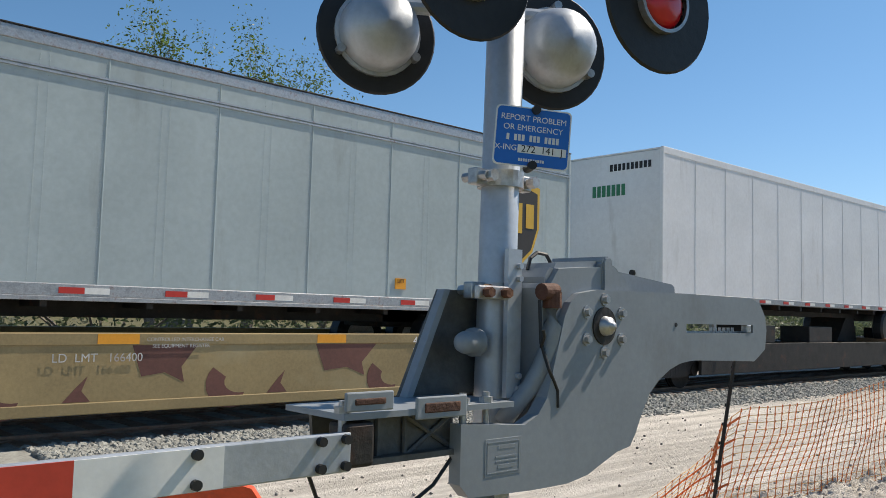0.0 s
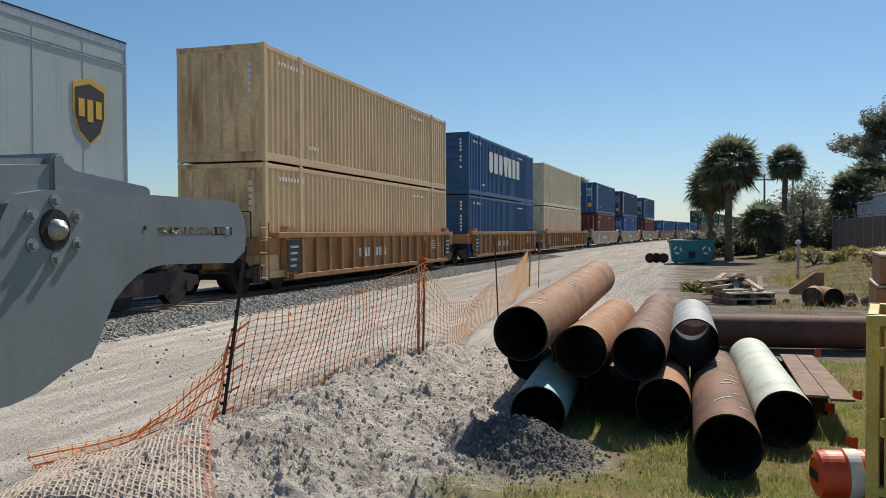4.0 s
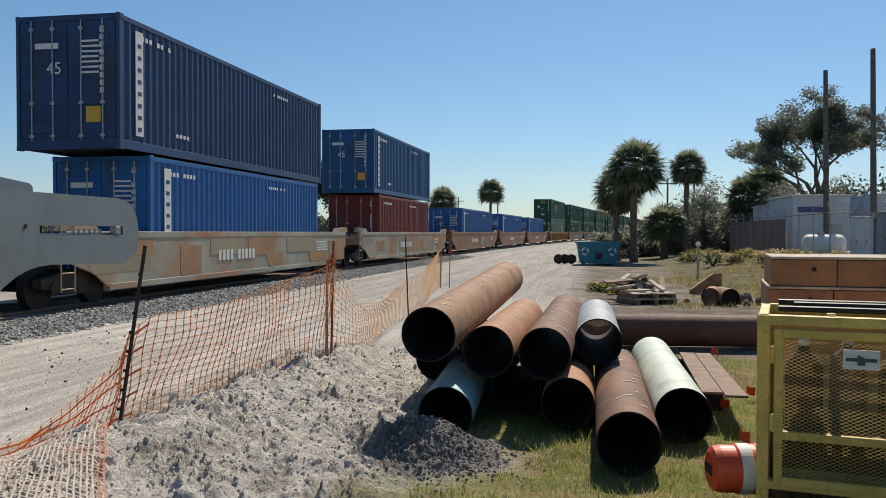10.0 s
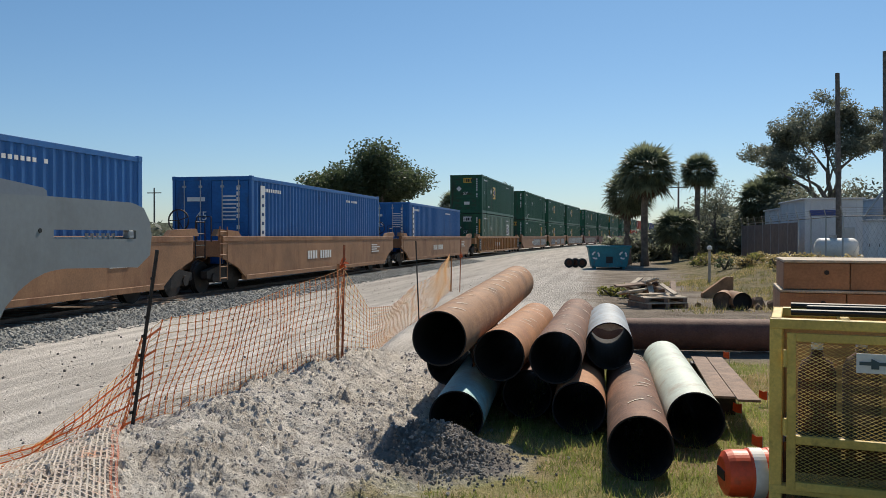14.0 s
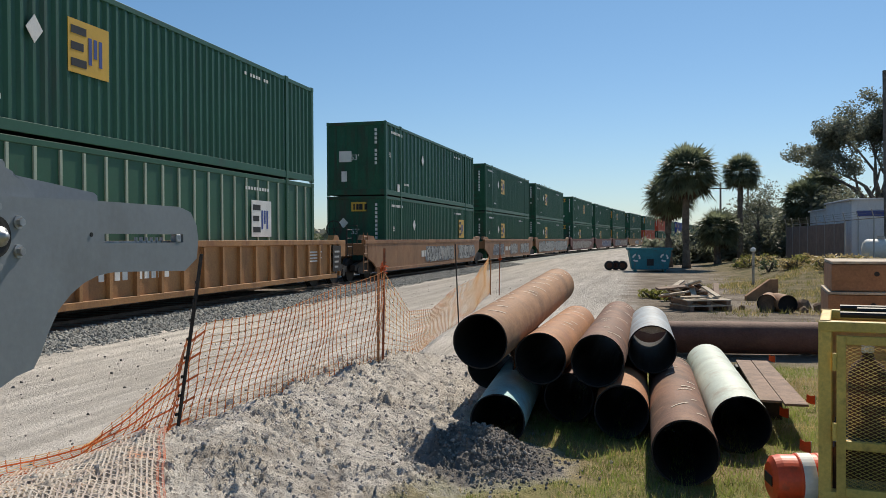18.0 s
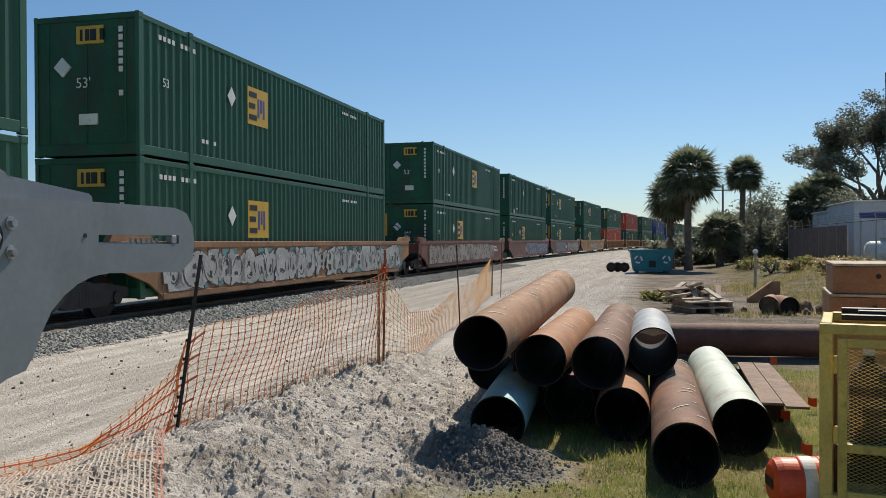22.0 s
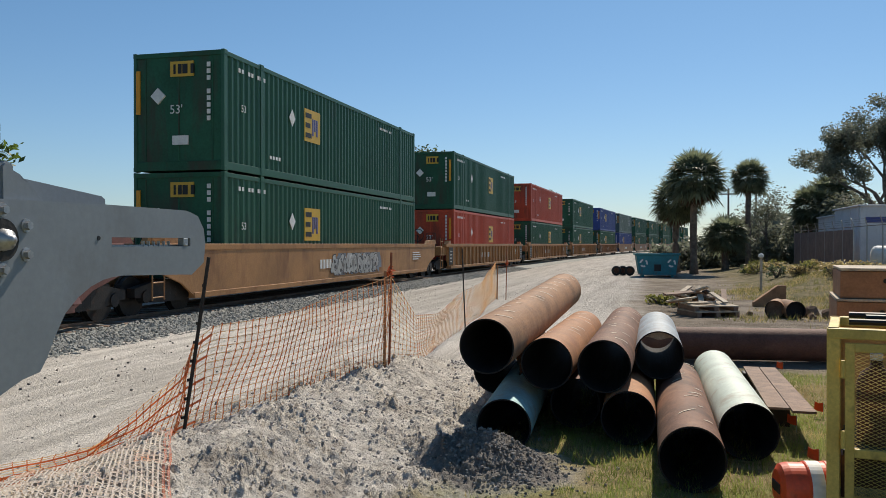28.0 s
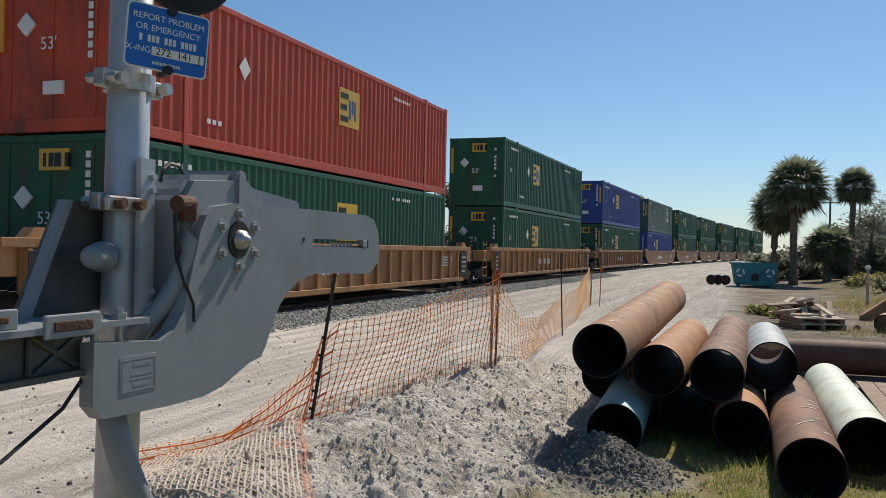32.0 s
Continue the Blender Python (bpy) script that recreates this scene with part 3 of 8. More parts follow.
def container(L, H, color, style, label, kind, seed):
    """style: plain end (p), ribbed end (r), doors at the near end (d). Domestic boxes have posts in from the ends."""
    key = (L, H, color, style, kind)
    if key in CACHE:
        c = copy_thing(CACHE[key], Matrix())
        c["label"] = label
        return c
    t = thing("shipping_container", Matrix(), label, "container", "containers on the train")
    bm = B()
    if kind == "pale":                      # flat panels between pale outside posts
        box(bm, -L / 2 + 0.1, L / 2 - 0.1, -W + 0.03, -W + 0.06, 0.2, H - 0.12)
        sw = part("side_wall", bm, color, t)
        k = int(L / 0.61)
        post = None
        for i in range(1, k):
            mm = Matrix.Translation((-L / 2 + i * L / k, -W, H / 2))
            if post is None:
                bm = B()
                box(bm, -0.035, 0.035, -0.004, 0.032, -H / 2 + 0.22, H / 2 - 0.14, 0.006)
                post = part("side_post", bm, "pale_green", sw, "pale painted side post")
                post.matrix_local = mm
            else:
                share(post, "side_post", mm, sw)
    else:
        corrugated(bm, L, 0.2, H - 0.12, -W + 0.012, -1, 0.56 if kind == "bare" else 0.28)
        part("side_wall", bm, color, t)
    bm = B()
    corrugated(bm, L, 0.2, H - 0.12, W - 0.012, 1)
    part("side_wall", bm, color, t)
    bm = B()
    box(bm, -L / 2 + 0.02, L / 2 - 0.02, -W + 0.03, W - 0.03, H - 0.05, H - 0.03)
    k = int(L / 0.6)
    for i in range(k):
        x = -L / 2 + 0.4 + i * (L - 0.8) / (k - 1)
        box(bm, x - 0.1, x + 0.1, -W + 0.12, W - 0.12, H - 0.035, H - 0.015)
    part("roof", bm, color, t)
    bm = B()
    box(bm, -L / 2 + 0.1, L / 2 - 0.1, -W + 0.06, W - 0.06, 0.1, 0.16)
    part("floor_pan", bm, "dark_steel", t)
    for y in (-W, W - 0.07):
        bm = B()
        box(bm, -L / 2 + 0.1, L / 2 - 0.1, y, y + 0.07, 0.03, 0.22, 0.008)
        part("bottom_rail", bm, color, t)
        bm = B()
        box(bm, -L / 2 + 0.1, L / 2 - 0.1, y, y + 0.07, H - 0.13, H - 0.02, 0.008)
        part("top_rail", bm, color, t)
        for x in (-L / 2, L / 2 - 0.16):
            bm = B()
            box(bm, x, x + 0.16, y - 0.004, y + 0.078, 0.0, H, 0.01)
            box(bm, x - 0.004, x + 0.164, y - 0.01, y + 0.084, 0.0, 0.12, 0.012)
            box(bm, x - 0.004, x + 0.164, y - 0.01, y + 0.084, H - 0.12, H + 0.004, 0.012)
            part("corner_post", bm, color, t)
    if L > 14:                              # lifting posts 40 feet apart
        for x in (-L / 2 + 1.95, L / 2 - 1.95):
            bm = B()
            box(bm, x - 0.07, x + 0.07, -W - 0.012, -W + 0.05, 0.0, H, 0.01)
            box(bm, x - 0.09, x + 0.09, -W - 0.02, -W + 0.1, H - 0.1, H + 0.012, 0.01)
            part("lifting_post", bm, color, t)
    # the end that faces -x
    bm = B()
    box(bm, -L / 2 + 0.03, -L / 2 + 0.07, -W + 0.07, W - 0.07, 0.2, H - 0.1)
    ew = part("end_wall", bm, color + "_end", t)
    ribs = []
    if style == "r":
        ribs = [(-W + 0.3, W - 0.3, 0.4 + i * (H - 0.75) / 6 - 0.07, 0.4 + i * (H - 0.75) / 6 + 0.07) for i in range(7)]
    elif style == "v":
        ribs = [(-W + 0.3 + i * (2 * W - 0.7) / 4, -W + 0.4 + i * (2 * W - 0.7) / 4, 0.3, H - 0.2) for i in range(5)]
    elif style == "p":
        ribs = [(-W + 0.3 + i * (2 * W - 0.64) / 2, -W + 0.34 + i * (2 * W - 0.64) / 2, 0.26, H - 0.16) for i in range(3)]
    for ya, yb, za, zb_ in ribs:
        bm = B()
        box(bm, -L / 2 + 0.012, -L / 2 + 0.034, ya, yb, za, zb_, 0.008)
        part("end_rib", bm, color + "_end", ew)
    for za, zb_ in ((0.02, 0.24), (H - 0.13, H - 0.01)):
        bm = B()
        box(bm, -L / 2, -L / 2 + 0.08, -W + 0.07, W - 0.07, za, zb_, 0.01)
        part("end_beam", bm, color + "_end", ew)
    if style == "d":
        for sgn in (-1, 1):
            bm = B()
            y0, y1 = sorted((sgn * 0.01, sgn * (W - 0.1)))
            box(bm, -L / 2 + 0.005, -L / 2 + 0.035, y0, y1, 0.24, H - 0.14, 0.008)
            for i in range(4):
                z = 0.5 + i * (H - 1.1) / 3
                box(bm, -L / 2 - 0.008, -L / 2 + 0.01, y0 + 0.12, y1 - 0.12, z - 0.14, z + 0.14, 0.01)
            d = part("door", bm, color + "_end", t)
            for f in (0.3, 0.75):
                y = sgn * f * (W - 0.1)
                bm = B()
                cyl(bm, (-L / 2 - 0.02, y, 0.2), (-L / 2 - 0.02, y, H - 0.12), 0.017, seg=8)
                for z in (0.3, 1.0, H - 0.3):
                    box(bm, -L / 2 - 0.035, -L / 2, y - 0.05, y + 0.05, z - 0.03, z + 0.03)
                part("lock_rod", bm, "galv", d)
    bm = B()
    box(bm, L / 2 - 0.07, L / 2 - 0.03, -W + 0.07, W - 0.07, 0.1, H - 0.05)
    part("end_wall", bm, color, t)
    marks(t, L, H, kind, seed)
    CACHE[key] = t
    return t


def bar_rows(bm, x, z, w, h, n, rnd, end=False, L=0):
    """n small unreadable marks in a row."""
    cw = w / n
    for i in range(n):
        if rnd.random() < 0.12:
            continue
        a, b = x + i * cw, x + i * cw + cw * 0.62
        if end:
            box(bm, -L / 2 - 0.006, -L / 2 + 0.002, a, b, z, z + h)
        else:
            box(bm, a, b, -W - 0.006, -W + 0.002, z, z + h)


def marks(t, L, H, kind, seed):
    """Paint on the near side and near end of a box."""
    rnd = random.Random(seed)
    y0, y1 = -W - 0.007, -W + 0.004
    e0, e1 = -L / 2 - 0.012, -L / 2 + 0.03

    def panel(name, col, x, z, w, h, label, up=0.0):
        bm = B()
        box(bm, x - w / 2, x + w / 2, y0 - up, y1, z - h / 2, z + h / 2)
        return part(name, bm, col, t, label)

    def diamond(x):
        bm = B()
        prism(bm, [(x, H * 0.62 - 0.24), (x + 0.2, H * 0.62), (x, H * 0.62 + 0.24), (x - 0.2, H * 0.62)], y0, y1)
        part("diamond", bm, "white", t, "white diamond plate")

    def end_panel(name, col, y, z, w, h, label, up=0.0, turn=0):
        bm = B()
        box(bm, e0 - up, e1, -w / 2, w / 2, -h / 2, h / 2, m=Matrix.Translation((0, y, z)) @ pose(0, 0, 0, turn, 0, 0))
        return part(name, bm, col, t, label)

    if kind == "bare":
        end_panel("paper_patch", "white", 0.45, H - 1.35, 0.5, 0.42, "pale painted-over patch")
        end_panel("data_plate", "white", 0.5, 0.75, 0.22, 0.4, "white data plate")
        diamond(-L / 2 + 5.2)
        panel("side_plate", "white", -L / 2 + 1.6, 0.35, 0.28, 0.3, "white plate")
        lettering("53'", 0.3, "white", Matrix.Translation((e0 - 0.003, 0.05, H - 1.4)) @ TO_END, t, "size_number")
        lettering("53", 0.26, "white", Matrix.Translation((-L / 2 + 0.5, y0 - 0.004, H * 0.55)) @ TO_SIDE, t, "size_number")
    if kind in ("gold", "pale", "gold_r", "gold_m"):
        x = (L / 2 - 3.0) if kind == "gold_r" else 0.6 if kind == "gold_m" else (-L / 2 + 5.2 if kind == "gold" else L / 2 - 3.6)
        c = "white" if kind == "pale" else "gold"
        p = panel("logo_panel", c, x, H * 0.6, 1.15, 0.95, "yellow square with dark bars" if kind != "pale" else "pale square with dark bars")
        bm = B()
        for k in (-1, 0, 1):
            box(bm, x - 0.5, x - (0.08 if k else 0.16), y0 - 0.006, y1, H * 0.6 + k * 0.29 - 0.07, H * 0.6 + k * 0.29 + 0.07)
        tagged(part("dark_mark", bm, "black", p), kind="stuff")
        bm = B()
        for k in range(3):
            box(bm, x - 0.02 + k * 0.15, x + 0.07 + k * 0.15, y0 - 0.006, y1, H * 0.6 - 0.27 + (0.14 if k == 1 else 0), H * 0.6 + 0.22)
        tagged(part("blue_mark", bm, "violet_blue", p), kind="stuff")
        q = end_panel("end_logo_panel", c, -0.1, H - 0.42, 0.62, 0.36, "small logo panel")
        bm = B()
        for k, w in enumerate((0.06, 0.1, 0.14, 0.08)):
            box(bm, e0 - 0.006, e1, 0.06 - k * 0.16, 0.06 - k * 0.16 + w, H - 0.54, H - 0.31)
        tagged(part("dark_mark", bm, "black", q), kind="stuff")
        for y in (-W + 0.2, W - 0.12):
            if rnd.random() < 0.6:
                end_panel("marker_tape", "amber", y, H - 0.95, 0.1, 1.05, "yellow marker tape")
        d = end_panel("diamond", "white", 0.55, H - 1.05, 0.28, 0.28, "white diamond plate", 0.003, 45)
        diamond(-L / 2 + 3.8)
        end_panel("data_plate", "white", -0.05, 0.75, 0.42, 0.22, "white data plate")
        lettering("53'", 0.3, "white", Matrix.Translation((e0 - 0.003, 0.05, H - 1.4)) @ TO_END, t, "size_number")
        lettering("53", 0.26, "white", Matrix.Translation((-L / 2 + 0.95, y0 - 0.004, H * 0.55)) @ TO_SIDE, t, "size_number")
    bm = B()
    bar_rows(bm, -L / 2 + 0.7, H - 0.42, 1.5, 0.1, 9, rnd)
    bar_rows(bm, L / 2 - 4.5, H - 0.42, 1.4, 0.08, 9, rnd)
    bar_rows(bm, -L / 2 + 2.4, 0.5, 0.7, 0.09, 4, rnd)
    for i in range(9):
        if rnd.random() < 0.85:
            box(bm, e0, e1 - 0.02, -W + 0.36, -W + 0.45, H - 0.4 - i * 0.16, H - 0.29 - i * 0.16)
    tagged(part("number_mark", bm, "white", t), kind="stuff")
    if kind == "seven":            # seven tall pale blocks in a row, as a name would fill
        for i in range(7):
            x, h = -3.7 + i * 1.05, 1.05
            o = [(x, 1.25), (x + 0.74, 1.25), (x + 0.74, 1.25 + h), (x, 1.25 + h)]
            if i == 3:
                o = [(x + 0.2, 1.25), (x + 0.75, 1.25), (x + 0.98, 1.25 + h), (x - 0.04, 1.25 + h)]
            elif i in (0, 2):
                o = [(x + 0.15, 1.25), (x + 0.6, 1.25), (x + 0.74, 1.4), (x + 0.74, 1.1 + h), (x + 0.6, 1.25 + h), (x + 0.15, 1.25 + h), (x, 1.1 + h), (x, 1.4)]
            bm = B()
            prism(bm, o, y0 - 0.012, y1)
            part("name_block", bm, "white", t, "large white painted block")
    if kind == "strip":            # upright pale strip near the end, yellow plate on a door
        bm = B()
        box(bm, -L / 2 + 0.62, -L / 2 + 0.92, y0 - 0.004, y1, 0.35, H - 0.25)
        p = part("name_strip", bm, "white", t, "upright white strip with blue marks")
        bm = B()
        for i in range(8):
            box(bm, -L / 2 + 0.7, -L / 2 + 0.84, y0 - 0.01, y1, 0.45 + i * 0.26, 0.45 + i * 0.26 + 0.09)
        tagged(part("strip_mark", bm, "navy", p), kind="stuff")
        lettering("45", 0.36, "white", Matrix.Translation((e0 - 0.012, 0.3, H - 1.15)) @ TO_END, t, "size_number")
        end_panel("door_plate", "gold", -0.62, 0.75, 0.34, 0.34, "yellow plate on the door", 0.012)
        bm = B()
        for k in range(7):
            box(bm, e0 - 0.012, e1, -0.75, -0.35, H - 0.6 - k * 0.11, H - 0.56 - k * 0.11)
        box(bm, e0 - 0.012, e1, 0.2, 0.75, H - 0.72, H - 0.6)
        tagged(part("door_mark", bm, "white", t), kind="stuff")
    if kind == "flag":
        panel("flag_panel", "navy", -L / 2 + 0.75, H * 0.62, 0.85, 0.55, "blue and gold flag panel")
        panel("flag_stripe", "gold", -L / 2 + 0.75, H * 0.72, 0.85, 0.16, "gold stripe", 0.004)


def blob(bm, cx, cz, rx, rz, y, lim, wob, slant, seed):
    """A closed rounded shape that fans out from its middle, kept inside the car's side."""
    c = bm.verts.new((cx, y, cz))
    ring = []
    for k in range(26):
        a = 2 * math.pi * k / 26
        q = 1 + wob * noise.noise((1.6 * math.cos(a), 1.6 * math.sin(a), seed)) + 0.35 * wob * noise.noise((4 * math.cos(a), 4 * math.sin(a), seed + 9))
        ca, sa = math.cos(a), math.sin(a)
        p = 0.62                                # squarish, as fat letters are
        x = rx * q * math.copysign(abs(ca) ** p, ca)
        z = min(max(cz + rz * q * math.copysign(abs(sa) ** p, sa), lim[0]), lim[1])
        ring.append(bm.verts.new((cx + x + slant * (z - cz), y, z)))
    for k in range(26):
        bm.faces.new((c, ring[k], ring[(k + 1) % 26]))


def sprayed_stroke(bm, pts, w, y, lim):
    prev = None
    for i, (x, z) in enumerate(pts):
        a, b = pts[max(0, i - 1)], pts[min(len(pts) - 1, i + 1)]
        d = Vector((b[0] - a[0], 0, b[1] - a[1])).normalized() * w
        v = [bm.verts.new((x + k * d.z, y, min(max(z - k * d.x, lim[0]), lim[1]))) for k in (-1, 1)]
        if prev:
            bm.faces.new((prev[0], prev[1], v[1], v[0]))
        prev = v


def squiggles(t, x0, x1, z0, z1, color, seed, y=-W - 0.15, fat=1.0):
    """Sprayed bubble letters that cannot be read: cloud, dark rim, pale filling, inner lines."""
    rnd = random.Random(seed)
    fill, line, cloud = {"white": ("spray_white", "spray_black", "spray_grey"), "slate": ("spray_grey", "spray_black", "spray_white"), "teal": ("spray_white", "spray_black", "spray_teal"), "cream": ("spray_cream", "spray_maroon", "spray_pink"), "blue": ("spray_blue", "spray_white", "spray_maroon")}[color]
    lim = (z0, z1)
    h = z1 - z0
    layers = [B() for _ in range(5)]
    x, zc = x0, (z0 + z1) / 2
    while x < x1:
        w = h * rnd.uniform(0.42, 0.78) * (1.45 if x1 - x0 > 6 else 1.0) * fat
        cx, sl, k = x + w / 2, rnd.uniform(-0.25, 0.35), rnd.uniform(0, 99)
        cz = zc + rnd.uniform(-0.07, 0.07) * h
        if rnd.random() < 0.75:
            blob(layers[0], cx + rnd.uniform(-0.2, 0.2), cz, w * 0.8, h * 0.58, y, lim, 0.9, 0.0, k + 50)
        blob(layers[1], cx, cz, w * 0.59, h * 0.5, y - 0.002, lim, 0.75, sl, k)
        blob(layers[2], cx, cz, w * 0.53, h * 0.45, y - 0.004, lim, 0.75, sl, k)
        for j in range(rnd.choice((1, 1, 2))):  # openings of the letters
            blob(layers[3], cx + rnd.uniform(-0.16, 0.16) * w, cz + (0.2 if j else -0.16) * h * rnd.uniform(0.5, 1.3), w * rnd.uniform(0.06, 0.14), h * rnd.uniform(0.05, 0.14), y - 0.006, lim, 0.6, sl, k + 20 + j)
        for j in range(3):
            a0, r0 = rnd.uniform(0, 6.28), rnd.uniform(0.18, 0.42)
            sprayed_stroke(layers[3], [(cx + w * r0 * math.cos(a0 + 0.28 * i), cz + h * r0 * math.sin(a0 + 0.28 * i)) for i in range(rnd.randint(5, 9))], 0.016, y - 0.006, lim)
        for j in range(2):                      # shine
            a0 = rnd.uniform(1.2, 2.6)
            sprayed_stroke(layers[4], [(cx + w * 0.36 * math.cos(a0 + 0.2 * i), cz + h * 0.33 * math.sin(a0 + 0.2 * i)) for i in range(4)], 0.022, y - 0.008, lim)
        x += w * rnd.uniform(0.82, 1.02)
    for bm, tone in zip(layers, (cloud, line, fill, line, "spray_pale")):
        tagged(part("sprayed_tag", bm, tone, t, "sprayed graffiti letters"), kind="stuff")


def truck(parent, x):
    """A four-wheeled bogie under a car."""
    tr = B()
    for y in (-1.02, 1.02):
        prism(tr, [(-1.25, 0.42), (-1.25, 0.6), (-0.55, 0.72), (0.55, 0.72), (1.25, 0.6), (1.25, 0.42), (0.9, 0.4), (0.55, 0.28), (-0.55, 0.28), (-0.9, 0.4)], y - 0.09, y + 0.09)
        for i in range(3):
            cyl(tr, (-0.2 + 0.2 * i, y - 0.02, 0.33), (-0.2 + 0.2 * i, y - 0.02, 0.58), 0.075, seg=8)
    box(tr, -0.2, 0.2, -1.1, 1.1, 0.5, 0.75, 0.02)
    ob = part("bogie", tr, "dark_steel", parent, "black cast bogie")
    ob.matrix_local = Matrix.Translation((x, 0, 0))
    for wx in (-0.89, 0.89):
        bm = B()
        cyl(bm, (0, -0.9, 0), (0, 0.9, 0), 0.07, seg=8)
        for y in (-0.72, 0.72):
            cyl(bm, (0, y - 0.065, 0), (0, y + 0.065, 0), 0.42, seg=20)
            cyl(bm, (0, y * 0.93 - 0.02, 0), (0, y * 0.93 + 0.02, 0), 0.45, seg=20)
        for y in (-1.06, 1.06):
            cyl(bm, (0, y - 0.08, 0), (0, y + 0.08, 0), 0.13, seg=12)
        w = part("wheelset", bm, "dark_steel", ob)
        w.matrix_local = Matrix.Translation((wx, 0, 0.42))
    return ob


def ladder(parent, x, y, z0, z1, color, w=0.42):
    bm = B()
    for a in (x - w / 2, x + w / 2):
        cyl(bm, (a, y, z0), (a, y, z1), 0.017, seg=6)
    k = int((z1 - z0) / 0.3)
    for i in range(k + 1):
        cyl(bm, (x - w / 2, y, z0 + 0.06 + i * 0.3), (x + w / 2, y, z0 + 0.06 + i * 0.3), 0.014, seg=6)
    return part("ladder", bm, color, parent)


def well_car(L, color, style, label, gear=(True, True), brake=False, zt=1.38):
    """L between couplings. style: ribbed side or smooth side with sloping ends."""
    t = thing("well_car", Matrix(), label, "rail car", "well cars of the train")
    zb = 0.36
    w = W + 0.13
    Lw = L - 3.4
    for sgn in (-1, 1):
        bm = B()
        y0, y1 = sorted((sgn * (w - 0.05), sgn * w))
        if style == "ribbed":
            prism(bm, [(-Lw / 2, zt), (Lw / 2, zt), (Lw / 2, zb + 0.35), (Lw / 2 - 0.5, zb), (-Lw / 2 + 0.5, zb), (-Lw / 2, zb + 0.35)], y0, y1)
        else:
            prism(bm, [(-Lw / 2 - 1.0, zt), (Lw / 2 + 1.0, zt), (Lw / 2 + 1.0, zt - 0.45), (Lw / 2 + 0.1, zb + 0.3), (Lw / 2 - 0.4, zb), (-Lw / 2 + 0.4, zb), (-Lw / 2 - 0.1, zb + 0.3), (-Lw / 2 - 1.0, zt - 0.45)], y0, y1)
        side = part("well_side", bm, color, t)
        if sgn < 0:
            if style == "ribbed":
                k = int(Lw / 0.85)
                rib = None
                for i in range(k + 1):
                    mm = Matrix.Translation((-Lw / 2 + 0.1 + i * (Lw - 0.2) / k, -w, (zt + zb) / 2))
                    if rib is None:
                        bm = B()
                        prism(bm, [(-0.045, -(zt - zb) / 2), (0.045, -(zt - zb) / 2), (0.045, (zt - zb) / 2 - 0.03), (-0.045, (zt - zb) / 2 - 0.03)], -0.085, 0.0)
                        rib = part("rib", bm, color, side)
                        rib.matrix_local = mm
                    else:
                        share(rib, "rib", mm, side)
        bm = B()
        y0, y1 = sorted((sgn * (w - 0.14), sgn * (w + (0.09 if style == "ribbed" else 0.015))))
        ext = 0.4 if style == "ribbed" else 1.0
        box(bm, -Lw / 2 - ext, Lw / 2 + ext, y0, y1, zt - 0.02, zt + 0.12, 0.012)
        part("top_chord", bm, color, t)
        bm = B()
        box(bm, -Lw / 2 + 0.4, Lw / 2 - 0.4, y0, y1, zb - 0.06, zb + 0.07, 0.01)
        part("bottom_chord", bm, color, t)
    bearer = None
    for i in range(8):
        mm = Matrix.Translation((-Lw / 2 + 0.8 + i * (Lw - 1.6) / 7, 0, 0))
        if bearer is None:
            bm = B()
            box(bm, -0.12, 0.12, -w + 0.05, w - 0.05, zb - 0.02, zb + 0.1)
            bearer = part("floor_bearer", bm, "dark_steel", t)
            bearer.matrix_local = mm
        else:
            share(bearer, "floor_bearer", mm, t)
    for sgn in (-1, 1):
        bm = B()
        xe, xi = sgn * L / 2, sgn * (Lw / 2 - 0.1)
        a, b = sorted((xi, xe))
        box(bm, a, b, -0.45, 0.45, 0.62, 1.05, 0.03)
        box(bm, min(xi, xi + sgn * 0.9), max(xi, xi + sgn * 0.9), -w + 0.06, w - 0.06, 0.95, zt, 0.02)
        part("end_platform", bm, color, t)
        if style != "ribbed":
            bm = B()
            x0 = sgn * (Lw / 2 - 0.15)
            prism(bm, ([(x0, zt + 0.12), (x0 + sgn * 1.5, zt + 0.12), (x0 + sgn * 1.35, zt + 0.3), (x0 + sgn * 0.2, zt + 0.26)]), -w + 0.02, -w + 0.16)
            part("guide", bm, color, t)
        else:
            bm = B()
            x0 = sgn * (Lw / 2 - 0.6)
            prism(bm, ([(x0, zt + 0.12), (x0 + sgn * 0.55, zt + 0.12), (x0 + sgn * 0.4, zt + 0.27), (x0 + sgn * 0.1, zt + 0.27)]), -w - 0.05, -w + 0.16)
            part("guide", bm, color, t)
            bm = B()
            xp = sgn * (Lw / 2 - 0.42)
            box(bm, xp - 0.36, xp + 0.36, -w - 0.1, -w - 0.086, 0.5, zt - 0.06, 0.004)
            dp = part("dark_panel", bm, "dark_steel", t, "dark end panel with small white marks")
            bm = B()
            for j in range(4):
                box(bm, xp - 0.22, xp + 0.1 + 0.04 * j, -w - 0.104, -w - 0.09, 0.62 + 0.16 * j, 0.68 + 0.16 * j)
            tagged(part("panel_mark", bm, "spray_white", dp), kind="stuff")
        bm = B()
        box(bm, min(xe, xe + sgn * 0.3), max(xe, xe + sgn * 0.3), -0.12, 0.12, 0.62, 0.9, 0.03)
        part("coupler", bm, "dark_steel", t)
    for g, x in zip(gear, (-L / 2 + (1.55 if gear[0] == 1 else 0.0), L / 2 - 1.55)):
        if g:
            truck(t, x)
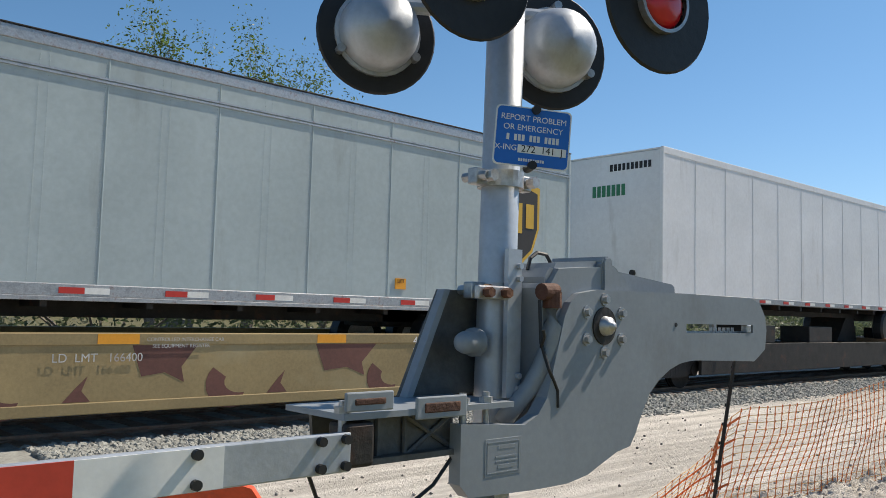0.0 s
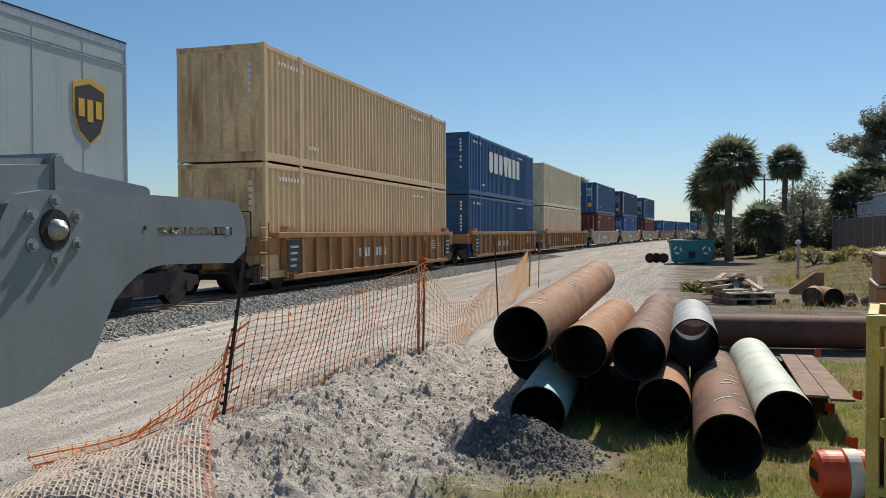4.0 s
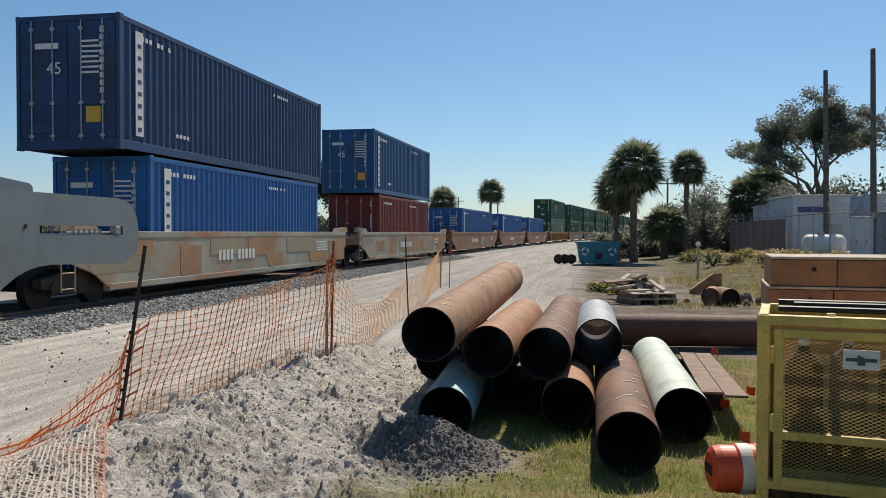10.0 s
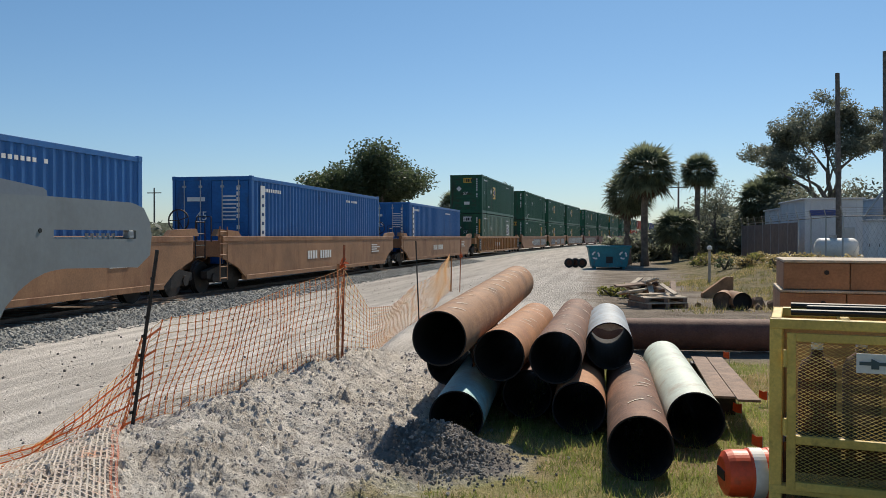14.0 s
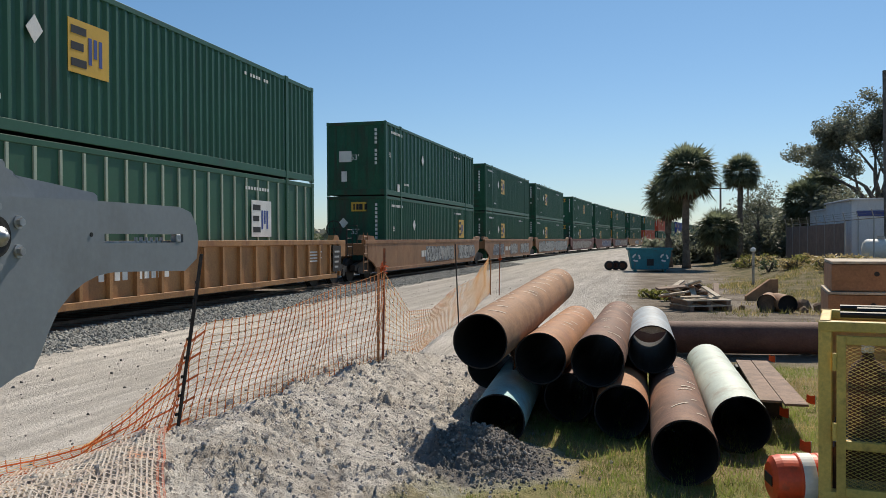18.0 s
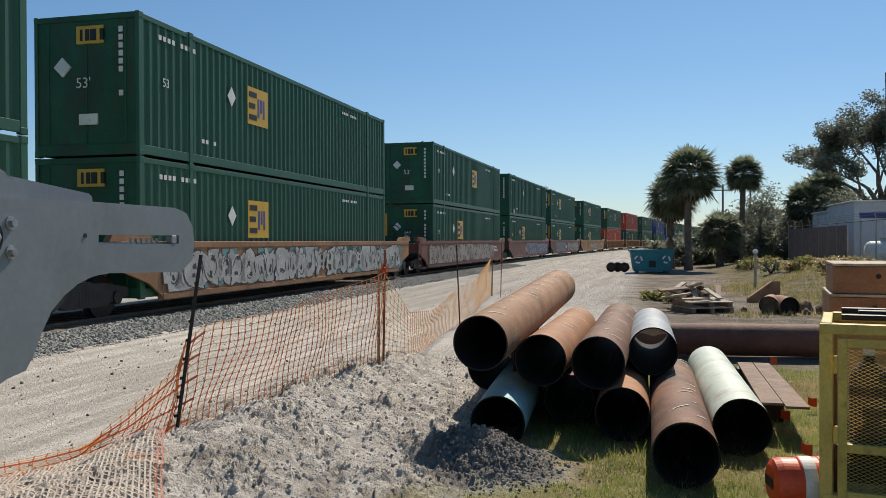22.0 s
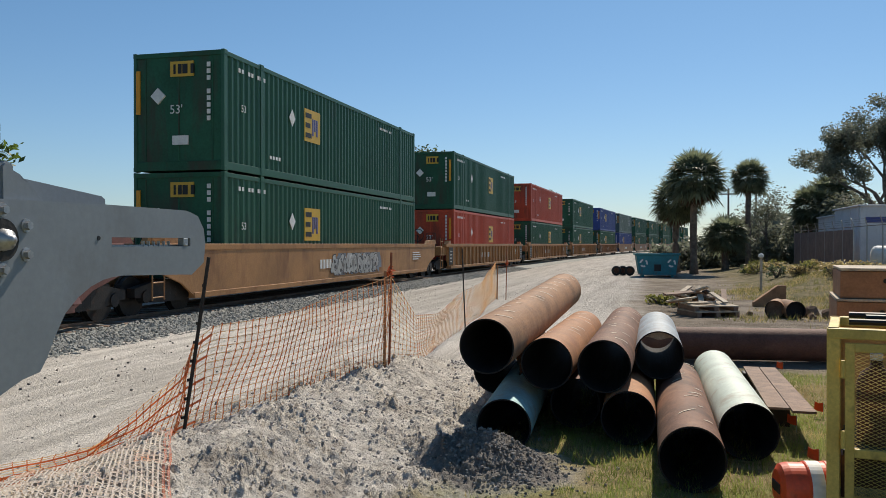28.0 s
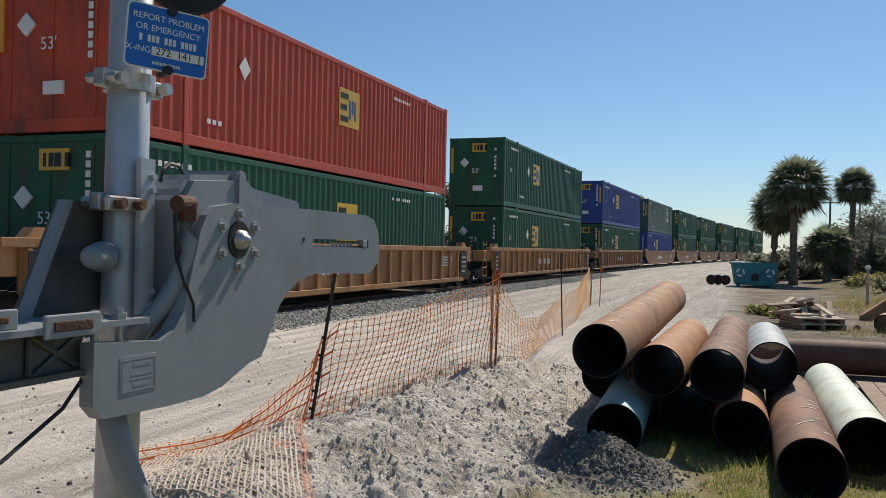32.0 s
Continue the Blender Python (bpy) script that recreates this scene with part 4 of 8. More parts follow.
    if brake:
        ladder(t, -L / 2 + 0.75, -w, 0.35, 1.75, color)
        ladder(t, -L / 2 + 0.35, -0.9, 0.9, 1.9, "dark_steel", 0.5)
        bm = B()
        wheel = Matrix.Translation((-L / 2 + 0.25, -0.35, 1.9)) @ pose(0, 0, 0, 0, 90, 0)
        bmesh.ops.create_circle(bm, segments=18, radius=0.28, matrix=wheel)
        ring = [tuple(v.co) for v in bm.verts]
        bm.clear()
        sweep(bm, ring + ring[:1], 0.02, 6)
        for k in range(4):
            cyl(bm, (-L / 2 + 0.25, -0.35, 1.9), ring[k * 4], 0.012, seg=5)
        cyl(bm, (-L / 2 + 0.25, -0.35, 1.9), (-L / 2 + 0.25, -0.35, 1.0), 0.03, seg=6)
        part("brake_wheel", bm, "dark_steel", t)
        for y in (-0.9, 0.9):
            bm = B()
            xr = -L / 2 + 0.55
            sweep(bm, [(xr, y - 0.2, 1.35), (xr, y - 0.2, 1.99), (xr, y - 0.18, 2.0), (xr, y + 0.18, 2.0), (xr, y + 0.2, 1.99), (xr, y + 0.2, 1.35)], 0.016, 6)
            part("grab_rail", bm, "dark_steel", t)
    if color == "patch_car":
        rnd = random.Random(int(L * 10))
        for k in range(9):
            x = -Lw / 2 - 0.6 + (Lw + 0.6) * (k + rnd.random() * 0.5) / 9
            pw, ph = rnd.uniform(0.9, 2.6), rnd.uniform(0.35, 0.95)
            z = rnd.choice((zt - 0.02 - ph, zb + 0.1, 0.5 * (zt + zb) - ph / 2))
            z = max(zb + 0.09, z)
            ph = min(ph, zt - 0.04 - z)
            bm = B()
            prism(bm, [(x, z), (x + pw, z + rnd.uniform(-0.01, 0.01)), (x + pw + rnd.choice((0, 0, 0.35)), z + ph), (x + rnd.choice((0, 0, -0.3)), z + ph)], -w - 0.004 - 0.0012 * k, -w + 0.01)
            part("primer_patch", bm, "primer" if k % 3 else "pale_primer", t, "tan primer patch")
    return t


def car_marks(t, L, seed, tags=()):
    rnd = random.Random(seed)
    y0 = -W - 0.145
    bm = B()
    for i in range(10):
        if i != 4:
            box(bm, -2.4 + i * 0.24, -2.4 + i * 0.24 + 0.15, y0, y0 + 0.02, 0.75, 1.02)
    for k in range(4):
        bx = L / 2 - 4.2
        box(bm, bx, bx + rnd.uniform(0.7, 1.2), y0, y0 + 0.02, 1.12 - k * 0.09, 1.16 - k * 0.09)
    tagged(part("number_mark", bm, "white", t), kind="stuff")
    for j, (a, b, c) in enumerate(tags):
        squiggles(t, a, b, 0.45 if b - a > 5 else 0.5, 1.33 if b - a > 5 else 1.2, c, seed * 7 + j, y0 - 0.004)


def flat_car(L, color, label):
    """Long spine car that carries road trailers."""
    t = thing("flat_car", Matrix(), label, "rail car", "trailer flat cars of the train")
    bm = B()
    prism(bm, [(-L / 2 + 0.3, 1.0), (L / 2 - 0.3, 1.0), (L / 2 - 0.3, 0.75), (L / 2 - 3.2, 0.3), (-L / 2 + 3.2, 0.3), (-L / 2 + 0.3, 0.75)], -0.3, 0.3)
    part("spine", bm, "dark_steel", t)
    for y in (-1.3, 1.22):
        bm = B()
        box(bm, -L / 2 + 2.6, L / 2 - 2.6, y, y + 0.08, 0.32, 1.0, 0.01)
        part("side_sill", bm, "dark_steel", t)
    for x in (-L / 2 + 2.2, L / 2 - 2.6):
        bm = B()
        box(bm, x - 1.9, x + 1.7, -1.36, 1.36, 0.98, 1.1, 0.02)
        for k in range(5):
            box(bm, x - 1.5 + k * 0.7, x - 1.42 + k * 0.7, -1.38, -1.36, 0.86, 1.08)
        part("deck_plate", bm, color, t)
    for k in range(6):
        x = -L / 2 + 4 + k * (L - 8) / 5
        bm = B()
        box(bm, x - 0.1, x + 0.1, -1.3, 1.3, 0.86, 1.0, 0.01)
        part("cross_beam", bm, "dark_steel", t)
    for x in (-L / 2 + 1.7, L / 2 - 1.7):
        truck(t, x)
    bm = B()                                    # stand that holds a trailer's pin
    x = L / 2 - 5.2
    prism(bm, [(x - 0.9, 1.0), (x + 0.5, 1.0), (x + 0.25, 1.85), (x - 0.15, 1.85)], -0.5, 0.5)
    box(bm, x - 0.35, x + 0.45, -0.55, 0.55, 1.85, 1.93, 0.01)
    part("hitch_stand", bm, "dark_steel", t, "black steel trailer hitch stand")
    for x, r in ((-2.0, 0.22), (1.5, 0.28), (3.6, 0.2)):
        bm = B()
        cyl(bm, (x - 0.6, -1.0, 0.66), (x + 0.6, -1.0, 0.66), r, seg=14)
        part("air_reservoir", bm, "dark_steel", t)
    for x in (-L / 2 + 5.5, 0.0, L / 2 - 3.2):
        bm = B()
        box(bm, x - 0.7, x + 0.7, -1.2, -0.4, 1.0, 1.42, 0.02)
        part("equipment_box", bm, "dark_steel", t)
    for sgn in (-1, 1):
        bm = B()
        box(bm, min(sgn * L / 2, sgn * (L / 2 - 0.5)), max(sgn * L / 2, sgn * (L / 2 - 0.5)), -0.14, 0.14, 0.6, 0.9, 0.03)
        part("coupler", bm, "dark_steel", t)
    ladder(t, -L / 2 + 0.6, -1.34, 0.3, 1.2, color)
    return t


def trailer(L, color, label, nose_first, post=1.2, logo="", roof_band=False):
    """Road van; local z from the body's underside. nose_first: its nose looks to -x."""
    t = thing("semi_trailer", Matrix(), label, "trailer", "road trailers on the train")
    H, w = 3.2 if logo == "green" else 2.88, 1.27
    sv = {"shield": 0.008, "green": 0.012}.get(logo, 0.016)
    for sgn in (-1, 1):
        bm = B()
        y0, y1 = sorted((sgn * w, sgn * (w - 0.03)))
        box(bm, -L / 2 + 0.04, L / 2 - 0.04, y0, y1, 0.1, H - 0.1)
        sw = part("side_wall", bm, color, t)
        if sgn < 0:
            k = int(L / post)
            seam = None
            for i in range(1, k):
                mm = Matrix.Translation((-L / 2 + i * L / k, -w, H / 2))
                if seam is None:
                    bm = B()
                    box(bm, -sv, sv, -0.004 - sv * 0.3, 0.004, -H / 2 + 0.12, H / 2 - 0.12, 0.004)
                    seam = part("seam", bm, color, sw)
                    seam.matrix_local = mm
                else:
                    share(seam, "seam", mm, sw)
    bm = B()
    box(bm, -L / 2, L / 2, -w, w, H - 0.04, H, 0.015)
    part("roof", bm, color, t)
    for y0, y1 in ((-w - 0.012, -w + 0.05), (w - 0.05, w + 0.012)):
        bm = B()
        box(bm, -L / 2, L / 2, y0, y1, H - 0.14, H + 0.012, 0.012)
        part("top_rail", bm, "galv" if roof_band else color, t)
        bm = B()
        box(bm, -L / 2, L / 2, y0, y1, 0.0, 0.14, 0.01)
        if roof_band and y0 < 0:
            box(bm, -L / 2, L / 2, y0 - 0.02, y1, -0.05, 0.0, 0.005)
            box(bm, -L / 2, L / 2, y0 - 0.006, y0 + 0.014, H - 0.43, H - 0.405)
            box(bm, -L / 2, L / 2, y0 - 0.006, y0 + 0.014, H - 0.39, H - 0.365)
        part("bottom_rail", bm, "galv", t)
    if roof_band:
        verts, faces = [], []
        k = int(L / post)
        for i in range(1, 2 * k):
            for dx in (-0.05, 0.05) if i % 2 else (-0.035,):
                for j in range(46):
                    c, b0, r = Vector((-L / 2 + i * L / k / 2 + dx, -w - 0.001, 0.17 + j * 0.056)), len(verts), 0.008
                    verts += [c + Vector((-r, 0, 0)), c + Vector((0, 0, -r)), c + Vector((r, 0, 0)), c + Vector((0, 0, r)), c + Vector((0, -0.007, 0))]
                    faces += [(b0, b0 + 1, b0 + 4), (b0 + 1, b0 + 2, b0 + 4), (b0 + 2, b0 + 3, b0 + 4), (b0 + 3, b0, b0 + 4)]
        me = bpy.data.meshes.new("rivet_pattern")
        me.from_pydata(verts, [], faces)
        me.materials.append(M[color])
        ob = new("rivet_pattern", me)
        ob.parent = t
        tagged(ob, kind="stuff")
        bm = B()
        box(bm, -L / 2 - 0.01, L / 2 + 0.01, -w - 0.02, w + 0.02, H + 0.012, H + 0.03, 0.004)
        part("roof_edge", bm, "dark_steel", t)
    for x0 in (-L / 2 - 0.01, L / 2 - 0.06):
        for y in (-w - 0.014, w - 0.07):
            bm = B()
            box(bm, x0, x0 + 0.07, y, y + 0.084, 0.02, H + 0.005, 0.02)
            part("corner_post", bm, "galv" if not nose_first else color, t)
    bm = B()
    box(bm, L / 2 - 0.04, L / 2, -w + 0.05, w - 0.05, 0.05, H - 0.05)
    part("end_wall", bm, color, t)
    bm = B()
    box(bm, -L / 2, -L / 2 + 0.04, -w + 0.05, w - 0.05, 0.05, H - 0.05)
    f = part("end_wall", bm, color, t)
    if nose_first:
        for y, z, r in ((-0.55, 0.55, 0.07), (-0.3, 0.36, 0.04), (-0.12, 0.36, 0.04), (0.06, 0.36, 0.04)):
            bm = B()
            cyl(bm, (-L / 2 - 0.05, y, z), (-L / 2 + 0.01, y, z), r, seg=10)
            part("air_socket", bm, "black", f)
        bm = B()
        box(bm, -L / 2 - 0.03, -L / 2 + 0.01, 0.0, 0.18, 0.62, 0.8, 0.01)
        part("document_box", bm, "black", f)
    else:                                   # roller door of wide slats
        for i in range(9):
            bm = B()
            z = 0.2 + i * (H - 0.5) / 9
            box(bm, -L / 2 - 0.012, -L / 2 + 0.012, -w + 0.12, w - 0.12, z, z + (H - 0.5) / 9 - 0.012, 0.004)
            part("door_slat", bm, "trailer_grey", f)
        bm = B()
        box(bm, -L / 2 - 0.06, -L / 2, -w + 0.2, w - 0.2, -0.05, 0.08, 0.01)
        for y in (-0.9, 0.9):
            box(bm, -L / 2 - 0.06, -L / 2, y - 0.05, y + 0.05, -0.5, 0.0)
        box(bm, -L / 2 - 0.07, -L / 2 - 0.02, -1.0, 1.0, -0.55, -0.45)
        part("bumper", bm, "galv", t)
    n = int(L / 1.22)
    for col, off, nm in (("red_tape", 0.5, "red_tape"), ("white", 0.78, "white_tape")):
        first = None
        for i in range(n):
            mm = Matrix.Translation((-L / 2 + off + i * (L - 0.8) / n, 0, 0))
            if first is None:
                bm = B()
                box(bm, 0, 0.28, -w - 0.018, -w - 0.008, 0.03, 0.1)
                first = part(nm, bm, col, t)
                first.matrix_local = mm
            else:
                share(first, nm, mm, t)
    for y in (-0.5, 0.42):
        bm = B()
        box(bm, -L / 2 + 0.3, L / 2 - 0.3, y, y + 0.08, -0.24, 0.0, 0.006)
        part("frame_rail", bm, "dark_steel", t)
    for k in range(int(L / 1.2)):
        bm = B()
        x = -L / 2 + 0.5 + k * 1.2
        box(bm, x - 0.04, x + 0.04, -w + 0.06, w - 0.06, -0.12, 0.0)
        part("cross_member", bm, "dark_steel", t)
    # running gear
    xr = (L / 2 - 2.4) if nose_first else (-L / 2 + 1.2)
    axles = (xr - 0.62, xr + 0.62) if L > 10 else (xr,)
    bm = B()
    box(bm, xr - 1.3, xr + 1.3, -0.5, 0.5, -0.32, 0.02, 0.02)
    part("suspension", bm, "dark_steel", t)
    for x in axles:
        for sgn in (-1, 1):
            bm = B()
            lathe(bm, [(0.12, -0.29), (0.44, -0.29), (0.5, -0.24), (0.5, -0.02), (0.44, 0.02), (0.3, 0.02)], 20, Matrix.Translation((x, sgn * 0.93, -0.52)) @ pose(0, 0, 0, 90 * sgn, 0, 0))
            wh = part("wheel", bm, "black", t, smooth=False)
            bm = B()
            lathe(bm, [(0.0, -0.04), (0.14, -0.03), (0.27, 0.0), (0.3, 0.015)], 16, Matrix.Translation((x, sgn * 0.93, -0.52)) @ pose(0, 0, 0, 90 * sgn, 0, 0))
            part("rim", bm, "galv", wh)
    xl = (-L / 2 + 3.0) if nose_first else (L / 2 - 2.6)
    for y in (-0.7, 0.7):
        bm = B()
        box(bm, xl - 0.06, xl + 0.06, y - 0.06, y + 0.06, -0.92, 0.05)
        box(bm, xl - 0.14, xl + 0.14, y - 0.14, y + 0.14, -0.97, -0.92)
        part("landing_leg", bm, "galv", t)
    y0, y1 = -w - 0.016, -w + 0.002
    if logo == "shield":
        x = L / 2 - 1.42 if L > 10 else L / 2 - 1.0
        s = 1.0 if L > 10 else 0.72
        o = [(-0.52, 0.55), (0, 0.7), (0.52, 0.55), (0.52, -0.1), (0.36, -0.5), (0, -0.78), (-0.36, -0.5), (-0.52, -0.1)]
        bm = B()
        prism(bm, [(x + a * s * 1.08, 1.55 + b * s * 1.08) for a, b in o], y0, y1)
        p = part("shield_border", bm, "gold", t, "yellow shield border")
        bm = B()
        prism(bm, [(x + a * s * 0.96, 1.52 + b * s * 0.94) for a, b in o], y0 - 0.006, y1)
        part("shield", bm, "logo_dark", p, "dark brown shield")
        bm = B()
        for k in (-1, 0, 1):
            box(bm, x + (k * 0.3 - 0.1) * s, x + (k * 0.3 + 0.1) * s, y0 - 0.012, y1, 1.42 - 0.1 * s * (k == 0), 1.42 + 0.42 * s)
        tagged(part("shield_mark", bm, "gold", p), kind="stuff")
        if L > 10:
            bm = B()
            prism(bm, [(x - 2.67, 0.26), (x - 2.47, 0.26), (x - 2.47, 0.42), (x - 2.67, 0.42)], y0, y1)
            q = part("lift_label", bm, "amber", t, "yellow lift label")
            lettering("LIFT", 0.075, "black", Matrix.Translation((x - 2.57, y0 - 0.004, 0.38)) @ TO_SIDE, q)
    if logo == "green":
        bm = B()
        for k, (w0, h0) in enumerate(((0.30, 0.62), (0.2, 0.40), (0.24, 0.42), (0.36, 0.40), (0.12, 0.46), (0.24, 0.42), (0.2, 0.40))):
            x = L / 2 - 3.15 + 0.29 * k + (0.1 if k > 3 else 0) - (0.12 if k > 4 else 0)
            prism(bm, [(x, 1.62), (x + w0, 1.62), (x + w0 + 0.09, 1.62 + h0), (x + 0.09, 1.62 + h0)], y0, y1)
        prism(bm, [(L / 2 - 2.6, 2.2), (L / 2 - 1.2, 2.2), (L / 2 - 1.35, 2.26), (L / 2 - 2.2, 2.24)], y0, y1)
        tagged(part("name_mark", bm, "logo_green", t, "green slanted bars of a painted name"), kind="stuff")
        bm = B()
        for k in range(14):
            x = L / 2 - 3.1 + k * 0.16
            box(bm, x, x + 0.11, y0, y1, 1.3, 1.45)
        tagged(part("small_mark", bm, "black", t), kind="stuff")
        bm = B()
        for k in range(7):
            box(bm, -L / 2 - 0.012, -L / 2 + 0.01, 0.45 - k * 0.13, 0.45 - k * 0.13 + 0.09, 2.25, 2.5)
        tagged(part("name_mark", bm, "logo_green", f), kind="stuff")
        bm = B()
        for k in range(10):
            box(bm, -L / 2 - 0.012, -L / 2 + 0.01, 0.0 - k * 0.11, 0.0 - k * 0.11 + 0.07, 2.8, 2.95)
        tagged(part("number_mark", bm, "black", f), kind="stuff")
    return t


def extra(t):
    """What the train has rolled beyond an even pace: a little faster at first, slower at the end."""
    return 0.3 * (min(max(t, 4.0), 13.0) - 4.0) - 0.26 * (min(max(t, 26.0), 33.0) - 26.0)


def place(ob, s, z):
    s += extra((s - 20.0) / SPEED)
    MOVERS.append((ob, s, z))
    ob.matrix_basis = pose(s, track_y(s), RAIL + z, 0, 0, track_yaw(s))
    return ob


FLOOR, BOXH = 0.34, 2.88


def build_train():
    # road trailers on their cars
    place(trailer(15.5, "trailer_grey", "grey road trailer with riveted panels and a brown shield", True, 1.35, "shield", True), 4.35, 1.60)
    c = well_car(20.0, "camo_car", "smooth", "sand-coloured well car with maroon blotches carrying a grey trailer", zt=1.08)
    yc = -W - 0.15
    for x in (-4.4, -0.7, 2.25, 4.3):
        bm = B()
        box(bm, x, x + 0.48, yc + 0.003, yc + 0.03, 1.075, 1.19)
        part("yellow_patch", bm, "amber", c)
    rnd = random.Random(77)
    x, k = -7.6, 0
    while x < 8:
        bm = B()
        if k % 3 == 0:                       # broad wedge hanging from the top
            wd = rnd.uniform(0.8, 1.3)
            o = [(0, 1.07), (wd, 1.07), (wd * 0.75, 0.8), (wd * 0.8, 0.62), (wd * 0.5, 0.74), (wd * 0.15, 0.7)]
        elif k % 3 == 1:                     # crescent
            o = [(0.35 * math.cos(a), 0.58 + 0.3 * math.sin(a)) for a in [2.4 + 0.33 * i for i in range(9)]] + [(0.12 + 0.22 * math.cos(a), 0.6 + 0.14 * math.sin(a)) for a in [5.0 - 0.33 * i for i in range(8)]]
        else:                                # spike
            o = [(0, 0.44), (0.3, 0.44), (0.2, 0.56), (0.26, 0.72), (0.14, 0.6)]
        prism(bm, [(x + a, b) for a, b in o], yc + 0.0165 - 0.0004 * (k % 3), yc + 0.03)
        part("blotch", bm, "camo_patch", c, "maroon blotch")
        x += rnd.uniform(0.45, 0.8) + (0.5 if k % 3 == 0 else 0)
        k += 1
    for txt, x, z in (("40", 4.05, 1.15), ("20", 4.05, 0.99)):
        lettering(txt, 0.17, "white", Matrix.Translation((x, yc - 0.002, z - 0.06)) @ TO_SIDE, c, "well_text", 0.001)
    for txt, x, z, size in (("LD  LMT   166400", -0.68, 0.92, 0.135), ("CONTROLLED INTERCHANGE CAR", 0.36, 1.125, 0.062), ("SEE EQUIPMENT REGISTER", 0.3, 1.05, 0.062)):
        lettering(txt, size, "spray_pale", Matrix.Translation((x, yc - 0.003, z)) @ TO_SIDE, c, "well_text", 0.001)
    place(c, 4.35, 0)
    place(trailer(15.4, "trailer_white", "white road trailer with a green painted name", True, 1.2, "green"), 22.9, 1.93)
    place(flat_car(17.6, "tan_car", "dark flat car with rusty tan decks"), 22.9, 0)
    place(trailer(15.2, "trailer_white", "plain white road trailer with scuffed side", True, 0.8), 40.25, 2.1)
    place(flat_car(17.6, "tan_car", "dark flat car with rusty tan decks"), 40.6, 0)
    place(trailer(8.0, "trailer_grey", "short grey trailer with a slatted roller door and brown shield", False, 1.1, "shield", True), 63.3, 2.04)
    place(flat_car(20.6, "tan_car", "long dark flat car with rusty tan decks"), 60.0, 0)
    G, D2 = ("green", "gold"), ("green_dull", "pale")
    stacks = [
        # front, rear, upper (colour, marks, style), lower, car colour, car style
        (72.5, 88.0, ("tan", "", "v"), ("tan", "", "v"), "yellow_car", "ribbed"),
        (91.3, 106.05, ("blue", "seven", "r"), ("blue", "", "r"), "yellow_car", "ribbed"),
        (109.3, 124.75, ("cream", "", "v"), ("cream", "", "v"), "yellow_car", "ribbed"),
        (132.9, 145.8, ("blue", "strip", "d"), ("brick_red", "flag", "d"), "patch_car", "smooth"),
        (151.45, 164.45, ("navy", "strip", "d"), ("bright_blue", "strip", "d"), "patch_car", "smooth"),
        (171.15, 182.75, ("blue", "strip", "d"), ("brick_red", "", "d"), "patch_car", "smooth"),
        (192.7, 205.9, None, ("bright_blue", "strip", "d"), "tan_car", "smooth"),
        (211.6, 224.7, None, ("bright_blue", "strip", "d"), "tan_car", "smooth"),
        (230.2, 243.2, None, ("bright_blue", "strip", "d"), "tan_car", "smooth"),
        (251.45, 267.2, (*G, "r"), (*D2, "v"), "yellow_car", "ribbed"),
        (274.35, 289.95, ("green", "bare", "v"), ("green", "gold_r", "p"), "tan_car", "smooth"),
        (293.3, 309.0, (*G, "r"), (*G, "p"), "tan_car", "smooth"),
        (312.15, 327.95, (*G, "p"), (*G, "p"), "tan_car", "smooth"),
        (335.05, 351.0, ("green", "gold_m", "p"), (*G, "p"), "brown_car", "smooth"),
        (354.3, 370.0, ("green", "bare", "v"), (*G, "p"), "brown_car", "smooth"),
        (373.3, 388.9, (*G, "p"), (*G, "p"), "brown_car", "smooth"),
        (396.45, 412.3, (*G, "p"), (*G, "p"), "yellow_car", "smooth"),
        (419.5, 435.6, ("green", "gold_m", "p"), ("orange_red", "gold_m", "p"), "yellow_car", "ribbed"),
        (442.8, 458.75, ("orange_red", "gold_m", "p"), ("green", "gold_m", "p"), "yellow_car", "ribbed"),
        (466.0, 481.7, (*G, "p"), (*G, "p"), "yellow_car", "ribbed"),
        (488.4, 504.0, ("violet_blue", "gold", "p"), (*G, "p"), "tan_car", "ribbed"),
        (508.5, 524.0, ("slate", "pale", "v"), ("violet_blue", "gold", "p"), "tan_car", "smooth"),
        (529.0, 544.6, (*G, "p"), (*G, "p"), "tan_car", "smooth"),
        (549.0, 564.6, (*G, "p"), (*G, "p"), "tan_car", "smooth"),
        (572.0, 587.6, (*G, "p"), (*G, "p"), "tan_car", "smooth"),
        (595.0, 610.6, (*G, "p"), (*G, "p"), "tan_car", "smooth"),
        (618.0, 633.6, (*G, "p"), (*G, "p"), "tan_car", "smooth"),
    ]
    words = {"tan": "rust-streaked tan", "blue": "blue", "cream": "cream", "navy": "dark blue", "bright_blue": "bright blue", "brick_red": "brick red", "green": "dark green", "green_dull": "dull green", "orange_red": "orange-red", "violet_blue": "violet blue", "slate": "slate grey"}
    cars = {"tan_car": "rusty tan", "patch_car": "patched grey and tan", "yellow_car": "yellow-tan", "brown_car": "brown"}
    tagged_cars = {10: [(-1.5, 3.2, "white"), (4.6, 7.6, "white")], 11: [(-6.4, -3.2, "slate"), (-0.6, 1.6, "white"), (3.4, 6.6, "white")], 12: [(-8.2, -1.0, "teal"), (-0.2, 7.8, "teal")], 13: [(-8.2, 5.8, "cream")], 14: [(-2.0, 7.4, "blue")], 15: [(-7, -1, "slate"), (0.5, 7.6, "cream")], 16: [(-1.5, 2.6, "white")], 6: [(1.5, 2.9, "white")]}
